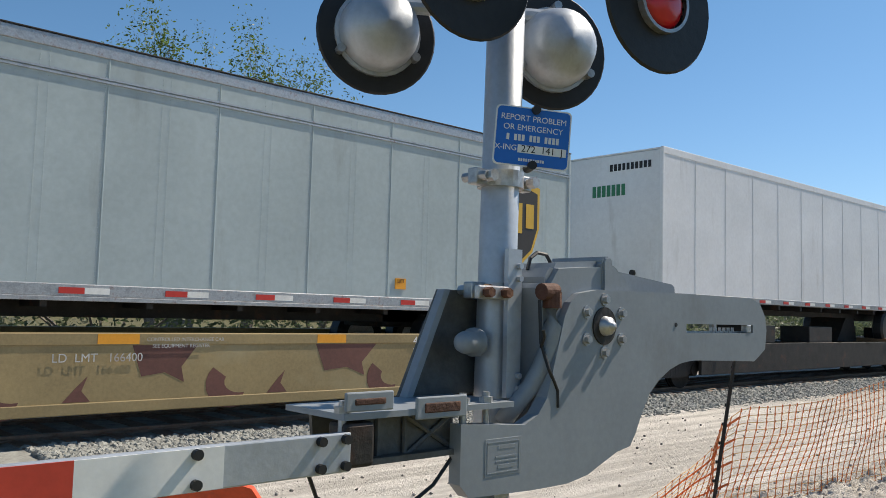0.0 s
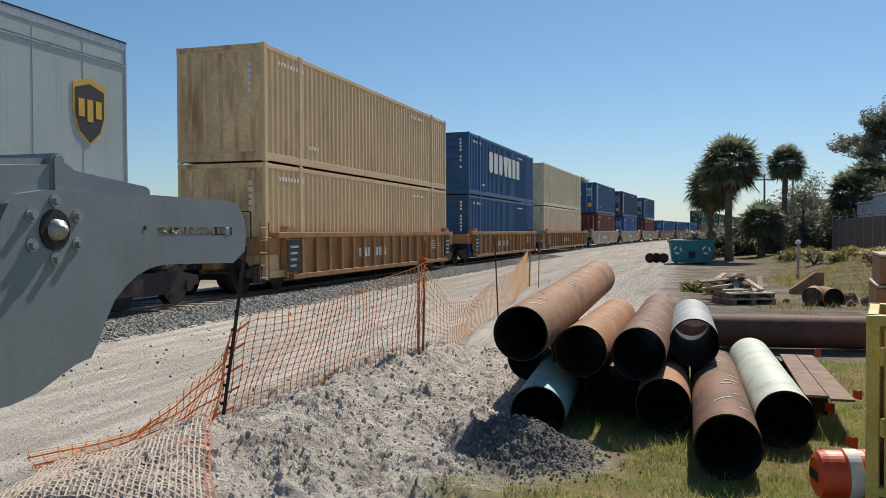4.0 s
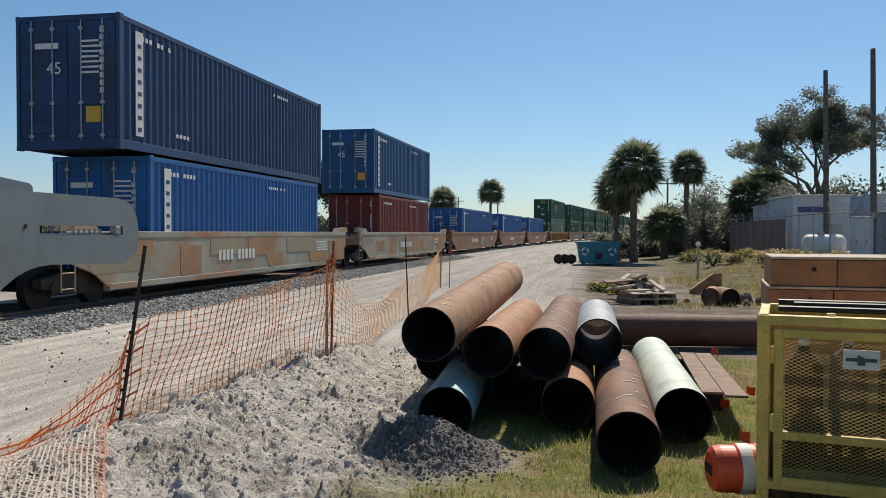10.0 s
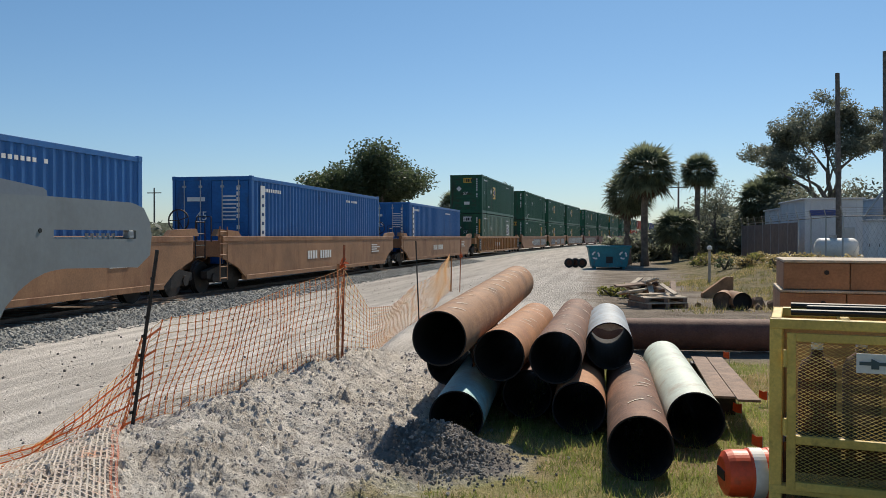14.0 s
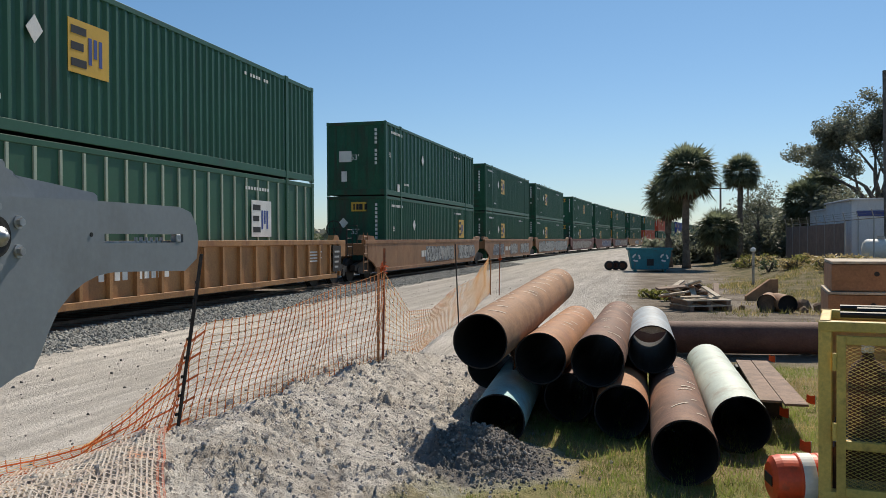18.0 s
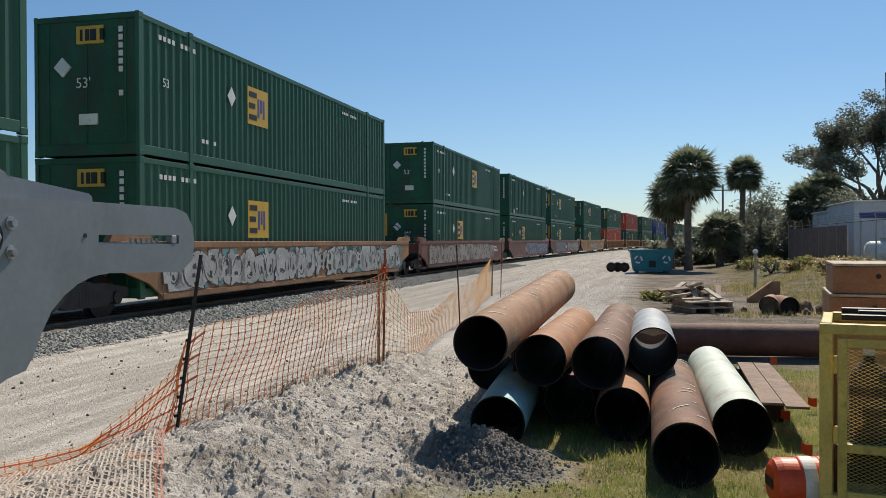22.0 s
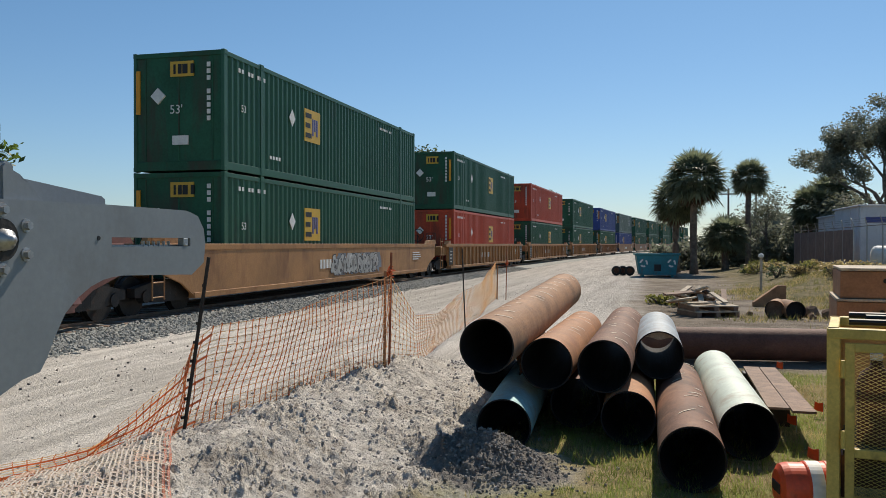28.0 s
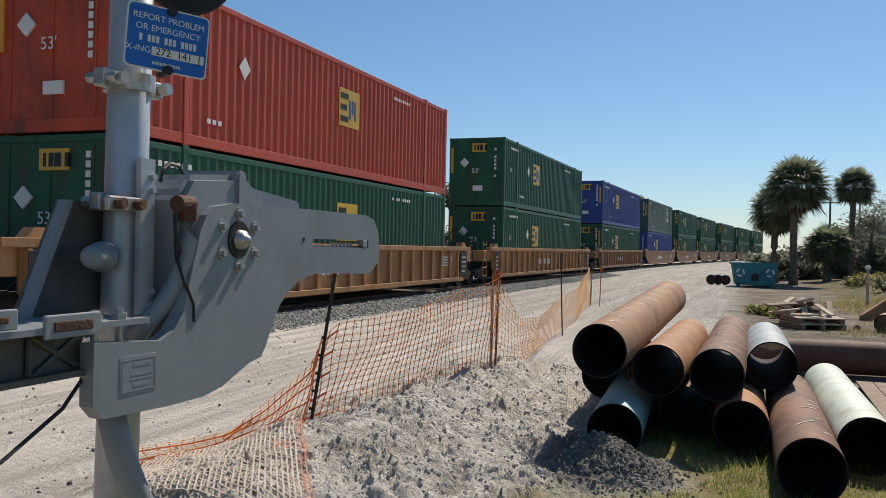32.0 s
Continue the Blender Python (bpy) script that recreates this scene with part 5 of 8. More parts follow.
    for i, (a, b, up, low, cc, cs) in enumerate(stacks):
        mid = (a + b) / 2
        # a car reaches half way to its neighbours
        pa = stacks[i - 1][1] if i else 70.2
        pb = stacks[i + 1][0] if i + 1 < len(stacks) else b + 7
        fa, fb = (a + pa) / 2 + 0.1, (b + pb) / 2 - 0.1
        L, cm = fb - fa, (fa + fb) / 2
        gap_a, gap_b = a - pa > 5, pb - b > 5
        car = well_car(L, cc, cs, f"{cars[cc]} well car with {'ribbed' if cs == 'ribbed' else 'smooth'} sides{' and graffiti' if tagged_cars.get(i) else ''}", (1 if gap_a or cs == "ribbed" else 2, gap_b or cs == "ribbed"), gap_a or i == 0)
        car_marks(car, L, i + 1, tags=tagged_cars.get(i, ()))
        if i == 2:
            bm = B()
            box(bm, -L / 2 + 2.0, -L / 2 + 3.0, -W - 0.225, -W - 0.2, 0.55, 0.95)
            pl = part("class_plate", bm, "black", car, "black plate with white class mark")
            lettering("25T", 0.34, "white", Matrix.Translation((-L / 2 + 2.55, -W - 0.228, 0.75)) @ TO_SIDE, pl, "class_text", 0.001)
        place(car, cm, 0)
        for box_, z in ((low, FLOOR), (up, FLOOR + BOXH + 0.02)):
            if not box_:
                continue
            color, kind, style = box_
            la, lb = a, b
            if z == FLOOR and color == "brick_red":
                la, lb = a + 0.9, b - 0.4
            if z == FLOOR and i == 4:
                la, lb = a + 1.2, b - 0.4
            Lb = round(lb - la, 1)
            ob = container(Lb, BOXH, color, style, f"{words[color]} steel shipping container, {'on top of another' if z > 1 else 'sitting in its well car'}", kind, i * 2 + (z > 1))
            place(ob, (la + lb) / 2, z)


def motions():
    """The whole train rolls past, all its cars alike."""
    for ob, s, z in MOVERS:
        rows = []
        for t in range(33):
            x = s - SPEED * t - extra(t)
            rows.append((t, pose(x, track_y(x), RAIL + z, 0, 0, track_yaw(x))))
        walk(ob, rows)


# ---- crossing signal ----
PLATE_Y = 1.38


def build_signal():
    t = thing("crossing_signal", pose(1.54, 1.53, 0), "silver railway crossing signal mast with lowered gate arm and lamps", "crossing signal")
    inv = Matrix.Translation((-1.54, -1.53, 0))
    lean = Vector((0.02, 0.0, 1.0))

    def ms(z):
        return Vector((0, 0, 0)) + Vector((lean.x * (z - 1.5), 0, z))

    bm = B()
    cyl(bm, ms(0.0), ms(3.1), 0.0475, 0.0475, 28)
    part("mast", bm, "silver", t, smooth=True)
    bm = B()
    cyl(bm, ms(0.0), ms(0.06), 0.12, 0.12, 24)
    cyl(bm, ms(0.06), ms(0.2), 0.075, 0.06, 24)
    part("mast_foot", bm, "silver", t)

    def clamp(z, r=0.05, ear=0.085, rust=False):
        b = B()
        c = ms(z)
        cyl(b, c - Vector((0, 0, 0.02)), c + Vector((0, 0, 0.02)), r + 0.008, None, 24)
        for sx in (-1, 1):
            box(b, c.x + sx * 0.05, c.x + sx * (ear + 0.015), -0.016, 0.016, c.z - 0.02, c.z + 0.02, 0.004)
            cyl(b, (c.x + sx * ear, -0.04, c.z), (c.x + sx * ear, 0.04, c.z), 0.012, seg=8)
        cl = part("clamp", b, "galv", t)
        for sx in (-1, 1):
            b = B()
            cyl(b, (c.x + sx * (ear - 0.01), -0.052, c.z), (c.x + sx * (ear - 0.01), -0.03, c.z), 0.015, seg=6)
            part("bolt", b, "rust_pipe" if rust else "galv", cl)

    clamp(1.975)
    clamp(1.70, rust=True)
    # blue sign, turned towards the road
    sw, sh, r = 0.268, 0.208, 0.016
    o = []
    for cx, cz, a0 in ((sw / 2 - r, sh / 2 - r, 0), (-sw / 2 + r, sh / 2 - r, 90), (-sw / 2 + r, -sh / 2 + r, 180), (sw / 2 - r, -sh / 2 + r, 270)):
        o += [(cx + r * math.cos(radians(a0 + k * 22.5)), cz + r * math.sin(radians(a0 + k * 22.5))) for k in range(5)]
    frame_m = inv @ pose(1.532, 1.412, 2.064, 0, 3.6, -34) @ Matrix.Diagonal((0.69, 0.69, 0.69, 1))
    sg = B()
    prism(sg, o, 0, 0.004, frame_m)
    sign = part("sign_plate", sg, "white", t, "white-edged blue metal sign")
    sg = B()
    prism(sg, [(x * 0.963, z * 0.952) for x, z in o], -0.0015, 0.002, frame_m)
    part("sign_face", sg, "sign_blue", sign, "blue sign face")
    for txt, z, size in (("REPORT PROBLEM", 0.063, 0.0285), ("OR EMERGENCY", 0.029, 0.0285)):
        lettering(txt, size, "white", frame_m @ Matrix.Translation((0.0, -0.0022, z)) @ TO_SIDE, sign, "sign_text", 0.0003)
    lettering("X-ING", 0.028, "white", frame_m @ Matrix.Translation((-0.092, -0.0022, -0.043)) @ TO_SIDE, sign, "sign_text", 0.0003)
    sg = B()
    for k in range(14):
        if k not in (1, 5, 9):
            box(sg, -0.092 + k * 0.0135, -0.092 + k * 0.0135 + 0.0095, -0.0028, 0, -0.016, 0.006, m=frame_m)
    for k in range(11):
        box(sg, -0.045 + k * 0.0085, -0.045 + k * 0.0085 + 0.006, -0.0028, 0, -0.086, -0.076, m=frame_m)
    tagged(part("number_mark", sg, "white", sign), kind="stuff")
    sg = B()
    box(sg, -0.05, 0.122, -0.003, 0, -0.057, -0.029, m=frame_m)
    nb = part("number_strip", sg, "white", sign, "white number strip")
    lettering("272  141  J", 0.034, "black", frame_m @ Matrix.Translation((0.036, -0.0034, -0.043)) @ TO_SIDE, nb, "strip_text", 0.0003)
    for z in (0.096, -0.098):
        sg = B()
        cyl(sg, frame_m @ Vector((0.004, -0.016, z)), frame_m @ Vector((0.004, 0.06, z)), 0.011, seg=10)
        part("bolt", sg, "black", sign)
    # side plate of the gate arm, with its counterweight end
    outline = [(1.287, 1.412), (1.489, 1.398), (1.532, 1.417), (1.563, 1.454), (1.594, 1.55), (1.624, 1.644), (1.645, 1.678), (1.677, 1.7), (1.756, 1.712), (2.15, 1.716), (2.527, 1.715), (2.6, 1.70), (2.635, 1.66), (2.645, 1.615), (2.635, 1.555), (2.563, 1.518), (2.211, 1.528), (2.13, 1.52), (2.08, 1.505), (2.03, 1.48), (1.984, 1.445), (1.945, 1.39), (1.92, 1.345), (1.896, 1.315), (1.84, 1.306), (1.79, 1.288), (1.72, 1.262), (1.64, 1.25), (1.513, 1.25), (1.315, 1.258), (1.287, 1.287)]
    # the slot goes through the plate: four pieces round it
    xa, xb, za, zb = 2.165, 2.555, 1.606, 1.631
    back = PLATE_Y + 0.034
    bm = B()
    prism(bm, [p for p in outline[:9]] + [(2.15, 1.716), (xa, 1.716), (xa, 1.525)] + outline[17:], PLATE_Y, back, inv)
    prism(bm, [(xa, zb), (xb, zb), (xb, 1.711), (2.527, 1.715), (xa, 1.716)], PLATE_Y, back, inv)
    prism(bm, [(xa, 1.525), (2.211, 1.528), (xb, 1.519), (xb, za), (xa, za)], PLATE_Y, back, inv)
    prism(bm, [(xb, 1.519), (2.563, 1.518), (2.635, 1.555), (2.645, 1.615), (2.635, 1.66), (2.6, 1.70), (xb, 1.711)], PLATE_Y, back, inv)
    plate = part("side_plate", bm, "grey_paint", t, "large grey steel side plate of the gate arm")
    bm = B()
    for k in range(6):
        box(bm, 2.345 + 0.026 * k, 2.350 + 0.026 * k, PLATE_Y + 0.024, PLATE_Y + 0.032, za, za + 0.016, m=inv)
    box(bm, xa, xb, PLATE_Y + 0.026, PLATE_Y + 0.032, za, za + 0.005, m=inv)
    tagged(part("toothed_rack", bm, "galv", plate), kind="stuff")
    bm = B()
    box(bm, 2.515, 2.54, PLATE_Y - 0.002, PLATE_Y + 0.02, za, zb, 0.003, m=inv)
    part("slot_bolt", bm, "galv", plate)
    bm = B()
    cyl(bm, inv @ Vector((2.11, PLATE_Y - 0.002, 1.628)), inv @ Vector((2.11, PLATE_Y, 1.628)), 0.006, seg=10)
    part("hole", bm, "black", plate)
    bm = B()
    box(bm, 1.36, 1.475, PLATE_Y - 0.001, PLATE_Y + 0.001, 1.295, 1.375, 0.0004, m=inv)
    cp = part("cast_panel", bm, "grey_paint", plate)
    bm = B()
    for x0, x1, z0, z1 in ((1.366, 1.469, 1.366, 1.368), (1.366, 1.469, 1.301, 1.303), (1.366, 1.368, 1.303, 1.366), (1.467, 1.469, 1.303, 1.366), (1.40, 1.455, 1.352, 1.360), (1.392, 1.462, 1.333, 1.337), (1.392, 1.462, 1.324, 1.327), (1.40, 1.45, 1.310, 1.318)):
        box(bm, x0, x1, PLATE_Y - 0.0017, PLATE_Y - 0.0005, z0, z1, m=inv)
    tagged(part("cast_relief", bm, "grey_paint", cp), kind="stuff")
    hub = inv @ Vector((1.778, PLATE_Y, 1.622))
    bm = B()
    cyl(bm, hub + Vector((0, -0.004, 0)), hub + Vector((0, 0.01, 0)), 0.047, seg=26)
    h1 = part("hub_ring", bm, "dark_steel", plate)
    bm = B()
    lathe(bm, [(0.0, 0.034), (0.009, 0.033), (0.012, 0.024), (0.022, 0.02), (0.026, 0.0)], 20, Matrix.Translation(hub) @ pose(0, 0, 0, 90, 0, 0))
    part("hub_nut", bm, "galv", h1, smooth=True)
    for a in range(6):
        p = hub + Vector((0.083 * math.sin(a * math.pi / 3), 0, 0.066 * math.cos(a * math.pi / 3)))
        bm = B()
        cyl(bm, p + Vector((0, -0.004, 0)), p, 0.016, seg=12)
        cyl(bm, p + Vector((0, -0.014, 0)), p, 0.010, seg=6)
        part("bolt", bm, "galv", plate)
    # mechanism housing behind the plate
    bm = B()
    prism(bm, [(1.60, 1.36), (1.578, 1.725), (1.615, 1.772), (1.83, 1.79), (1.89, 1.768), (1.97, 1.70), (1.97, 1.36)], PLATE_Y + 0.02, PLATE_Y + 0.19, inv)
    bmesh.ops.bevel(bm, geom=list(bm.edges), offset=0.015, segments=4, affect="EDGES")
    hs = part("mechanism_housing", bm, "grey_paint", t, "rounded grey cast housing")
    bm = B()
    sweep(bm, [inv @ Vector(p) for p in ((1.60, PLATE_Y + 0.1, 1.755), (1.61, PLATE_Y + 0.1, 1.785), (1.635, PLATE_Y + 0.1, 1.80), (1.67, PLATE_Y + 0.1, 1.797), (1.69, PLATE_Y + 0.1, 1.775))], 0.005, 6)
    part("wire_loop", bm, "black", hs)
    bm = B()
    prism(bm, [(1.795, 1.50), (1.79, 1.785), (1.80, 1.798), (1.822, 1.80), (1.832, 1.79), (1.832, 1.50)], PLATE_Y + 0.012, PLATE_Y + 0.198, inv)
    bmesh.ops.bevel(bm, geom=list(bm.edges), offset=0.006, segments=2, affect="EDGES")
    part("housing_strap", bm, "grey_paint", hs)
    bm = B()
    prism(bm, [(1.90, 1.70), (1.90, 1.788), (2.33, 1.75), (2.345, 1.742), (2.35, 1.70)], PLATE_Y + 0.15, PLATE_Y + 0.165, inv)
    part("far_side_plate", bm, "grey_paint", t)
    bm = B()
    cyl(bm, inv @ Vector((1.56, PLATE_Y + 0.02, 1.70)), inv @ Vector((1.61, PLATE_Y + 0.02, 1.702)), 0.02, seg=14)
    cyl(bm, inv @ Vector((1.60, PLATE_Y + 0.02, 1.70)), inv @ Vector((1.60, PLATE_Y + 0.02, 1.662)), 0.023, seg=14)
    part("conduit_elbow", bm, "dark_rust", t, "rusty conduit elbow")
    bm = B()
    sweep(bm, [inv @ Vector(p) for p in ((1.60, PLATE_Y + 0.02, 1.67), (1.602, PLATE_Y + 0.02, 1.62), (1.595, PLATE_Y + 0.025, 1.57), (1.58, PLATE_Y + 0.035, 1.52), (1.56, PLATE_Y + 0.05, 1.475), (1.535, PLATE_Y + 0.07, 1.435), (1.505, PLATE_Y + 0.09, 1.39))], 0.022, 14)
    part("conduit", bm, "grey_paint", t, "grey conduit", smooth=True)
    bm = B()
    sweep(bm, [inv @ Vector(p) for p in ((1.565, PLATE_Y + 0.03, 1.68), (1.562, PLATE_Y + 0.02, 1.58), (1.568, PLATE_Y + 0.0, 1.52), (1.60, PLATE_Y - 0.0, 1.47), (1.602, PLATE_Y + 0.0, 1.43))], 0.0045, 6)
    part("cable", bm, "black", t)
    bm = B()
    sweep(bm, [inv @ Vector(p) for p in ((1.562, PLATE_Y + 0.02, 1.57), (1.55, PLATE_Y + 0.0, 1.595), (1.545, PLATE_Y - 0.0, 1.61))], 0.004, 6)
    part("cable", bm, "black", t)
    # slotted angle on the mast
    bm = B()
    box(bm, -0.036, 0.012, -0.075, -0.062, 1.45, 1.80)
    for z in (1.76, 1.73, 1.50, 1.47):
        cyl(bm, (0.0, -0.085, z), (0.0, -0.06, z), 0.008, seg=6)
    part("angle_bracket", bm, "silver", t)
    # arm bracket with its braces
    bm = B()
    prism(bm, [(1.02, 1.445), (1.31, 1.445), (1.31, 1.36), (1.25, 1.352), (1.03, 1.352)], PLATE_Y + 0.05, PLATE_Y + 0.06, inv)
    prism(bm, [(1.02, 1.445), (1.31, 1.445), (1.31, 1.36), (1.25, 1.352), (1.03, 1.352)], PLATE_Y + 0.16, PLATE_Y + 0.17, inv)
    box(bm, 1.03, 1.31, PLATE_Y + 0.02, PLATE_Y + 0.06, 1.348, 1.36, m=inv)
    part("arm_casting", bm, "dark_cast", t, "dark webbed casting")
    bm = B()
    box(bm, 0.985, 1.45, PLATE_Y + 0.0, PLATE_Y + 0.2, 1.44, 1.452, m=inv)
    part("arm_bracket", bm, "grey_paint", t)
    for a, b_ in (((1.10, 1.352), (1.10, 1.44)), ((1.17, 1.352), (1.30, 1.43)), ((1.17, 1.435), (1.30, 1.36)), ((1.17, 1.352), (1.17, 1.44))):
        bm = B()
        sweep(bm, [inv @ Vector((a[0], PLATE_Y + 0.045, a[1])), inv @ Vector((b_[0], PLATE_Y + 0.045, b_[1]))], 0.006, 6)
        part("brace", bm, "dark_cast", t)
    for x0, x1, z0, z1 in ((0.985, 1.10, 1.455, 1.492), (1.16, 1.30, 1.43, 1.475)):
        bm = B()
        box(bm, x0, x1, PLATE_Y - 0.004, PLATE_Y + 0.004, z0, z1, 0.003, inv)
        a = part("angle_iron", bm, "grey_paint", t)
        bm = B()
        box(bm, x0 + 0.02, x1 - 0.02, PLATE_Y - 0.006, PLATE_Y, z0 + 0.012, z1 - 0.012, 0.003, inv)
        part("rust_patch", bm, "dark_rust", a)
    for x in (0.995, 1.31, 1.38):
        bm = B()
        cyl(bm, inv @ Vector((x, PLATE_Y + 0.02, 1.40)), inv @ Vector((x, PLATE_Y + 0.02, 1.475)), 0.008, seg=8)
        cyl(bm, inv @ Vector((x, PLATE_Y + 0.02, 1.452)), inv @ Vector((x, PLATE_Y + 0.02, 1.465)), 0.016, seg=6)
        part("bolt", bm, "galv", t)
    # darker than the flange: shade inside the strut is put into its colour
    bm = B()
    prism(bm, [(1.285, 1.452), (1.56, 1.452), (1.53, 1.70), (1.40, 1.70)], PLATE_Y + 0.2, PLATE_Y + 0.212, inv)
    part("strut_plate", bm, "dark_cast", t)
    bm = B()
    prism(bm, [(1.285, 1.452), (1.303, 1.452), (1.412, 1.70), (1.394, 1.70)], PLATE_Y + 0.175, PLATE_Y + 0.2, inv)
    part("strut_flange", bm, "grey_paint", t)
    bm = B()
    box(bm, 1.40, 1.505, PLATE_Y + 0.07, PLATE_Y + 0.085, 1.678, 1.71, 0.004, inv)
    part("clamp_plate", bm, "galv", t)
    for x in (1.425, 1.485):
        bm = B()
        cyl(bm, inv @ Vector((x, PLATE_Y + 0.05, 1.694)), inv @ Vector((x, PLATE_Y + 0.07, 1.694)), 0.012, seg=6)
        part("rusty_bolt", bm, "dark_rust", t)
    mc = Matrix.Translation(inv @ Vector((1.40, PLATE_Y + 0.11, 1.578))) @ pose(0, 0, 0, 0, 90, 18)
    bm = B()
    lathe(bm, [(0.0, -0.02), (0.014, -0.019), (0.023, -0.012), (0.026, 0.0), (0.026, 0.04), (0.034, 0.041), (0.034, 0.054), (0.0, 0.054)], 22, mc)
    part("motor_cap", bm, "grey_paint", t, smooth=True)
    # the gate arm lies along -x
    x1 = 1.0
    arm = B()
    box(arm, -2.6, x1, PLATE_Y - 0.004, PLATE_Y + 0.014, 1.347, 1.419, 0.003, inv)
    box(arm, -2.6, x1 - 0.05, PLATE_Y + 0.014, PLATE_Y + 0.05, 1.355, 1.411, 0.003, inv)
    am = part("gate_arm", arm, "silver", t, "aluminium gate arm")
    xx, red = 0.74, False
    while xx > -2.4:
        b0 = B()
        box(b0, xx - (0.24 if not red else 0.42), xx, PLATE_Y - 0.006, PLATE_Y, 1.349, 1.417, 0, inv)
        part("red_band" if red else "white_band", b0, "gate_red" if red else "white", am)
        xx -= 0.24 if not red else 0.42
        red = not red
    for x, z in ((0.93, 1.408), (0.93, 1.36), (0.985, 1.408), (0.985, 1.36), (0.69, 1.408), (0.69, 1.36), (0.2, 1.408), (0.2, 1.36)):
        b0 = B()
        cyl(b0, inv @ Vector((x, PLATE_Y - 0.016, z)), inv @ Vector((x, PLATE_Y, z)), 0.009, seg=10)
        part("bolt", b0, "black", am)
    b0 = B()
    box(b0, 0.99, 1.06, PLATE_Y + 0.0, PLATE_Y + 0.06, 1.35, 1.435, 0.008, inv)
    part("arm_socket", b0, "dark_steel", am)
    # loose cables below the arm
    for pts in (((0.93, 1.345), (0.95, 1.30), (1.05, 1.25), (1.1, 1.22)), ((1.29, 1.34), (1.24, 1.29), (1.15, 1.245), (1.1, 1.22), (0.8, 1.21), (0.4, 1.24), (-0.3, 1.36))):
        b0 = B()
        sweep(b0, [inv @ Vector((x, PLATE_Y + 0.03, z)) for x, z in pts], 0.004, 6)
        part("cable", b0, "black", t)
    b0 = B()
    sweep(b0, [inv @ Vector(p) for p in ((1.42, PLATE_Y + 0.08, 1.27), (1.45, PLATE_Y + 0.07, 1.15), (1.5, PLATE_Y + 0.04, 1.0), (1.58, PLATE_Y + 0.02, 0.85), (1.6, PLATE_Y, 0.4), (1.6, PLATE_Y + 0.02, 0.0))], 0.03, 12)
    part("hose", b0, "grey_paint", t, "grey flexible conduit", smooth=True)
    # flashing lamps: dark discs with hoods; silver backs turn to the camera on two of them
    cross = B()
    cyl(cross, inv @ Vector((1.40, 1.80, 2.45)), inv @ Vector((1.80, 1.52, 2.45)), 0.02, seg=10)
    cyl(cross, inv @ Vector((1.35, 1.50, 2.5)), inv @ Vector((1.70, 1.24, 2.5)), 0.02, seg=10)
    part("lamp_arm", cross, "silver", t)
    for name_, x, y, z, face, front in (("lamp", 1.402, 1.855, 2.386, 66, False), ("lamp", 1.787, 1.568, 2.369, 66, False), ("lamp", 1.356, 1.456, 2.43, 258, True), ("lamp", 1.692, 1.177, 2.372, 258, True)):
        m = inv @ Matrix.Translation((x, y, z)) @ pose(0, 0, 0, 90, 0, 0) @ pose(0, 0, 0, 0, 0, 0)
        turn = inv @ Matrix.Translation((x, y, z)) @ pose(0, 0, 0, 0, 0, face + 90) @ pose(0, 0, 0, 90, 0, 0)
        bm = B()
        lathe(bm, [(0.0, 0.0), (0.16, 0.0), (0.165, 0.006), (0.16, 0.012), (0.0, 0.012)], 36, turn)
        lp = part(name_, bm, "black", t, "round black lamp backboard")
        if front:
            bm = B()
            lathe(bm, [(0.066, 0.012), (0.063, 0.02), (0.045, 0.032), (0.0, 0.038)], 28, turn)
            part("lens", bm, "lens_red", lp, "red lens", smooth=True)
            bm = B()
            lathe(bm, [(0.066, 0.012), (0.074, 0.012), (0.074, 0.03), (0.066, 0.03)], 28, turn)
            part("lens_ring", bm, "galv", lp)
        else:
            bm = B()
            lathe(bm, [(0.108, 0.0), (0.106, -0.04), (0.092, -0.08), (0.062, -0.108), (0.0, -0.12)], 28, turn)
            part("lamp_housing", bm, "silver", lp, "silver bowl-shaped housing", smooth=True)
            bm = B()
            lathe(bm, [(0.108, 0.0), (0.118, 0.0), (0.118, -0.012), (0.108, -0.012)], 28, turn)
            part("housing_ring", bm, "silver", lp)
            bm = B()
            for a in (90, 210, 330):
                p = Vector((0.118 * math.cos(radians(a)), 0.118 * math.sin(radians(a)), -0.012))
                cyl(bm, turn @ (p + Vector((0, 0, 0.01))), turn @ (p + Vector((0, 0, -0.02))), 0.012, seg=8)
            part("latch", bm, "galv", lp)
        bm = B()
        hd = turn
        seg = 16
        rows = []
        for zz, r in ((0.012, 0.098), (0.17, 0.092)):
            rows.append([bm.verts.new(hd @ Vector((r * math.cos(radians(20 + 140 * k / seg)), r * math.sin(radians(20 + 140 * k / seg)), zz))) for k in range(seg + 1)])
        for k in range(seg):
            bm.faces.new((rows[0][k], rows[0][k + 1], rows[1][k + 1], rows[1][k]))
        part("hood", bm, "black", lp)
    return t


# ---- pipes ----
PIPE_R = 0.225


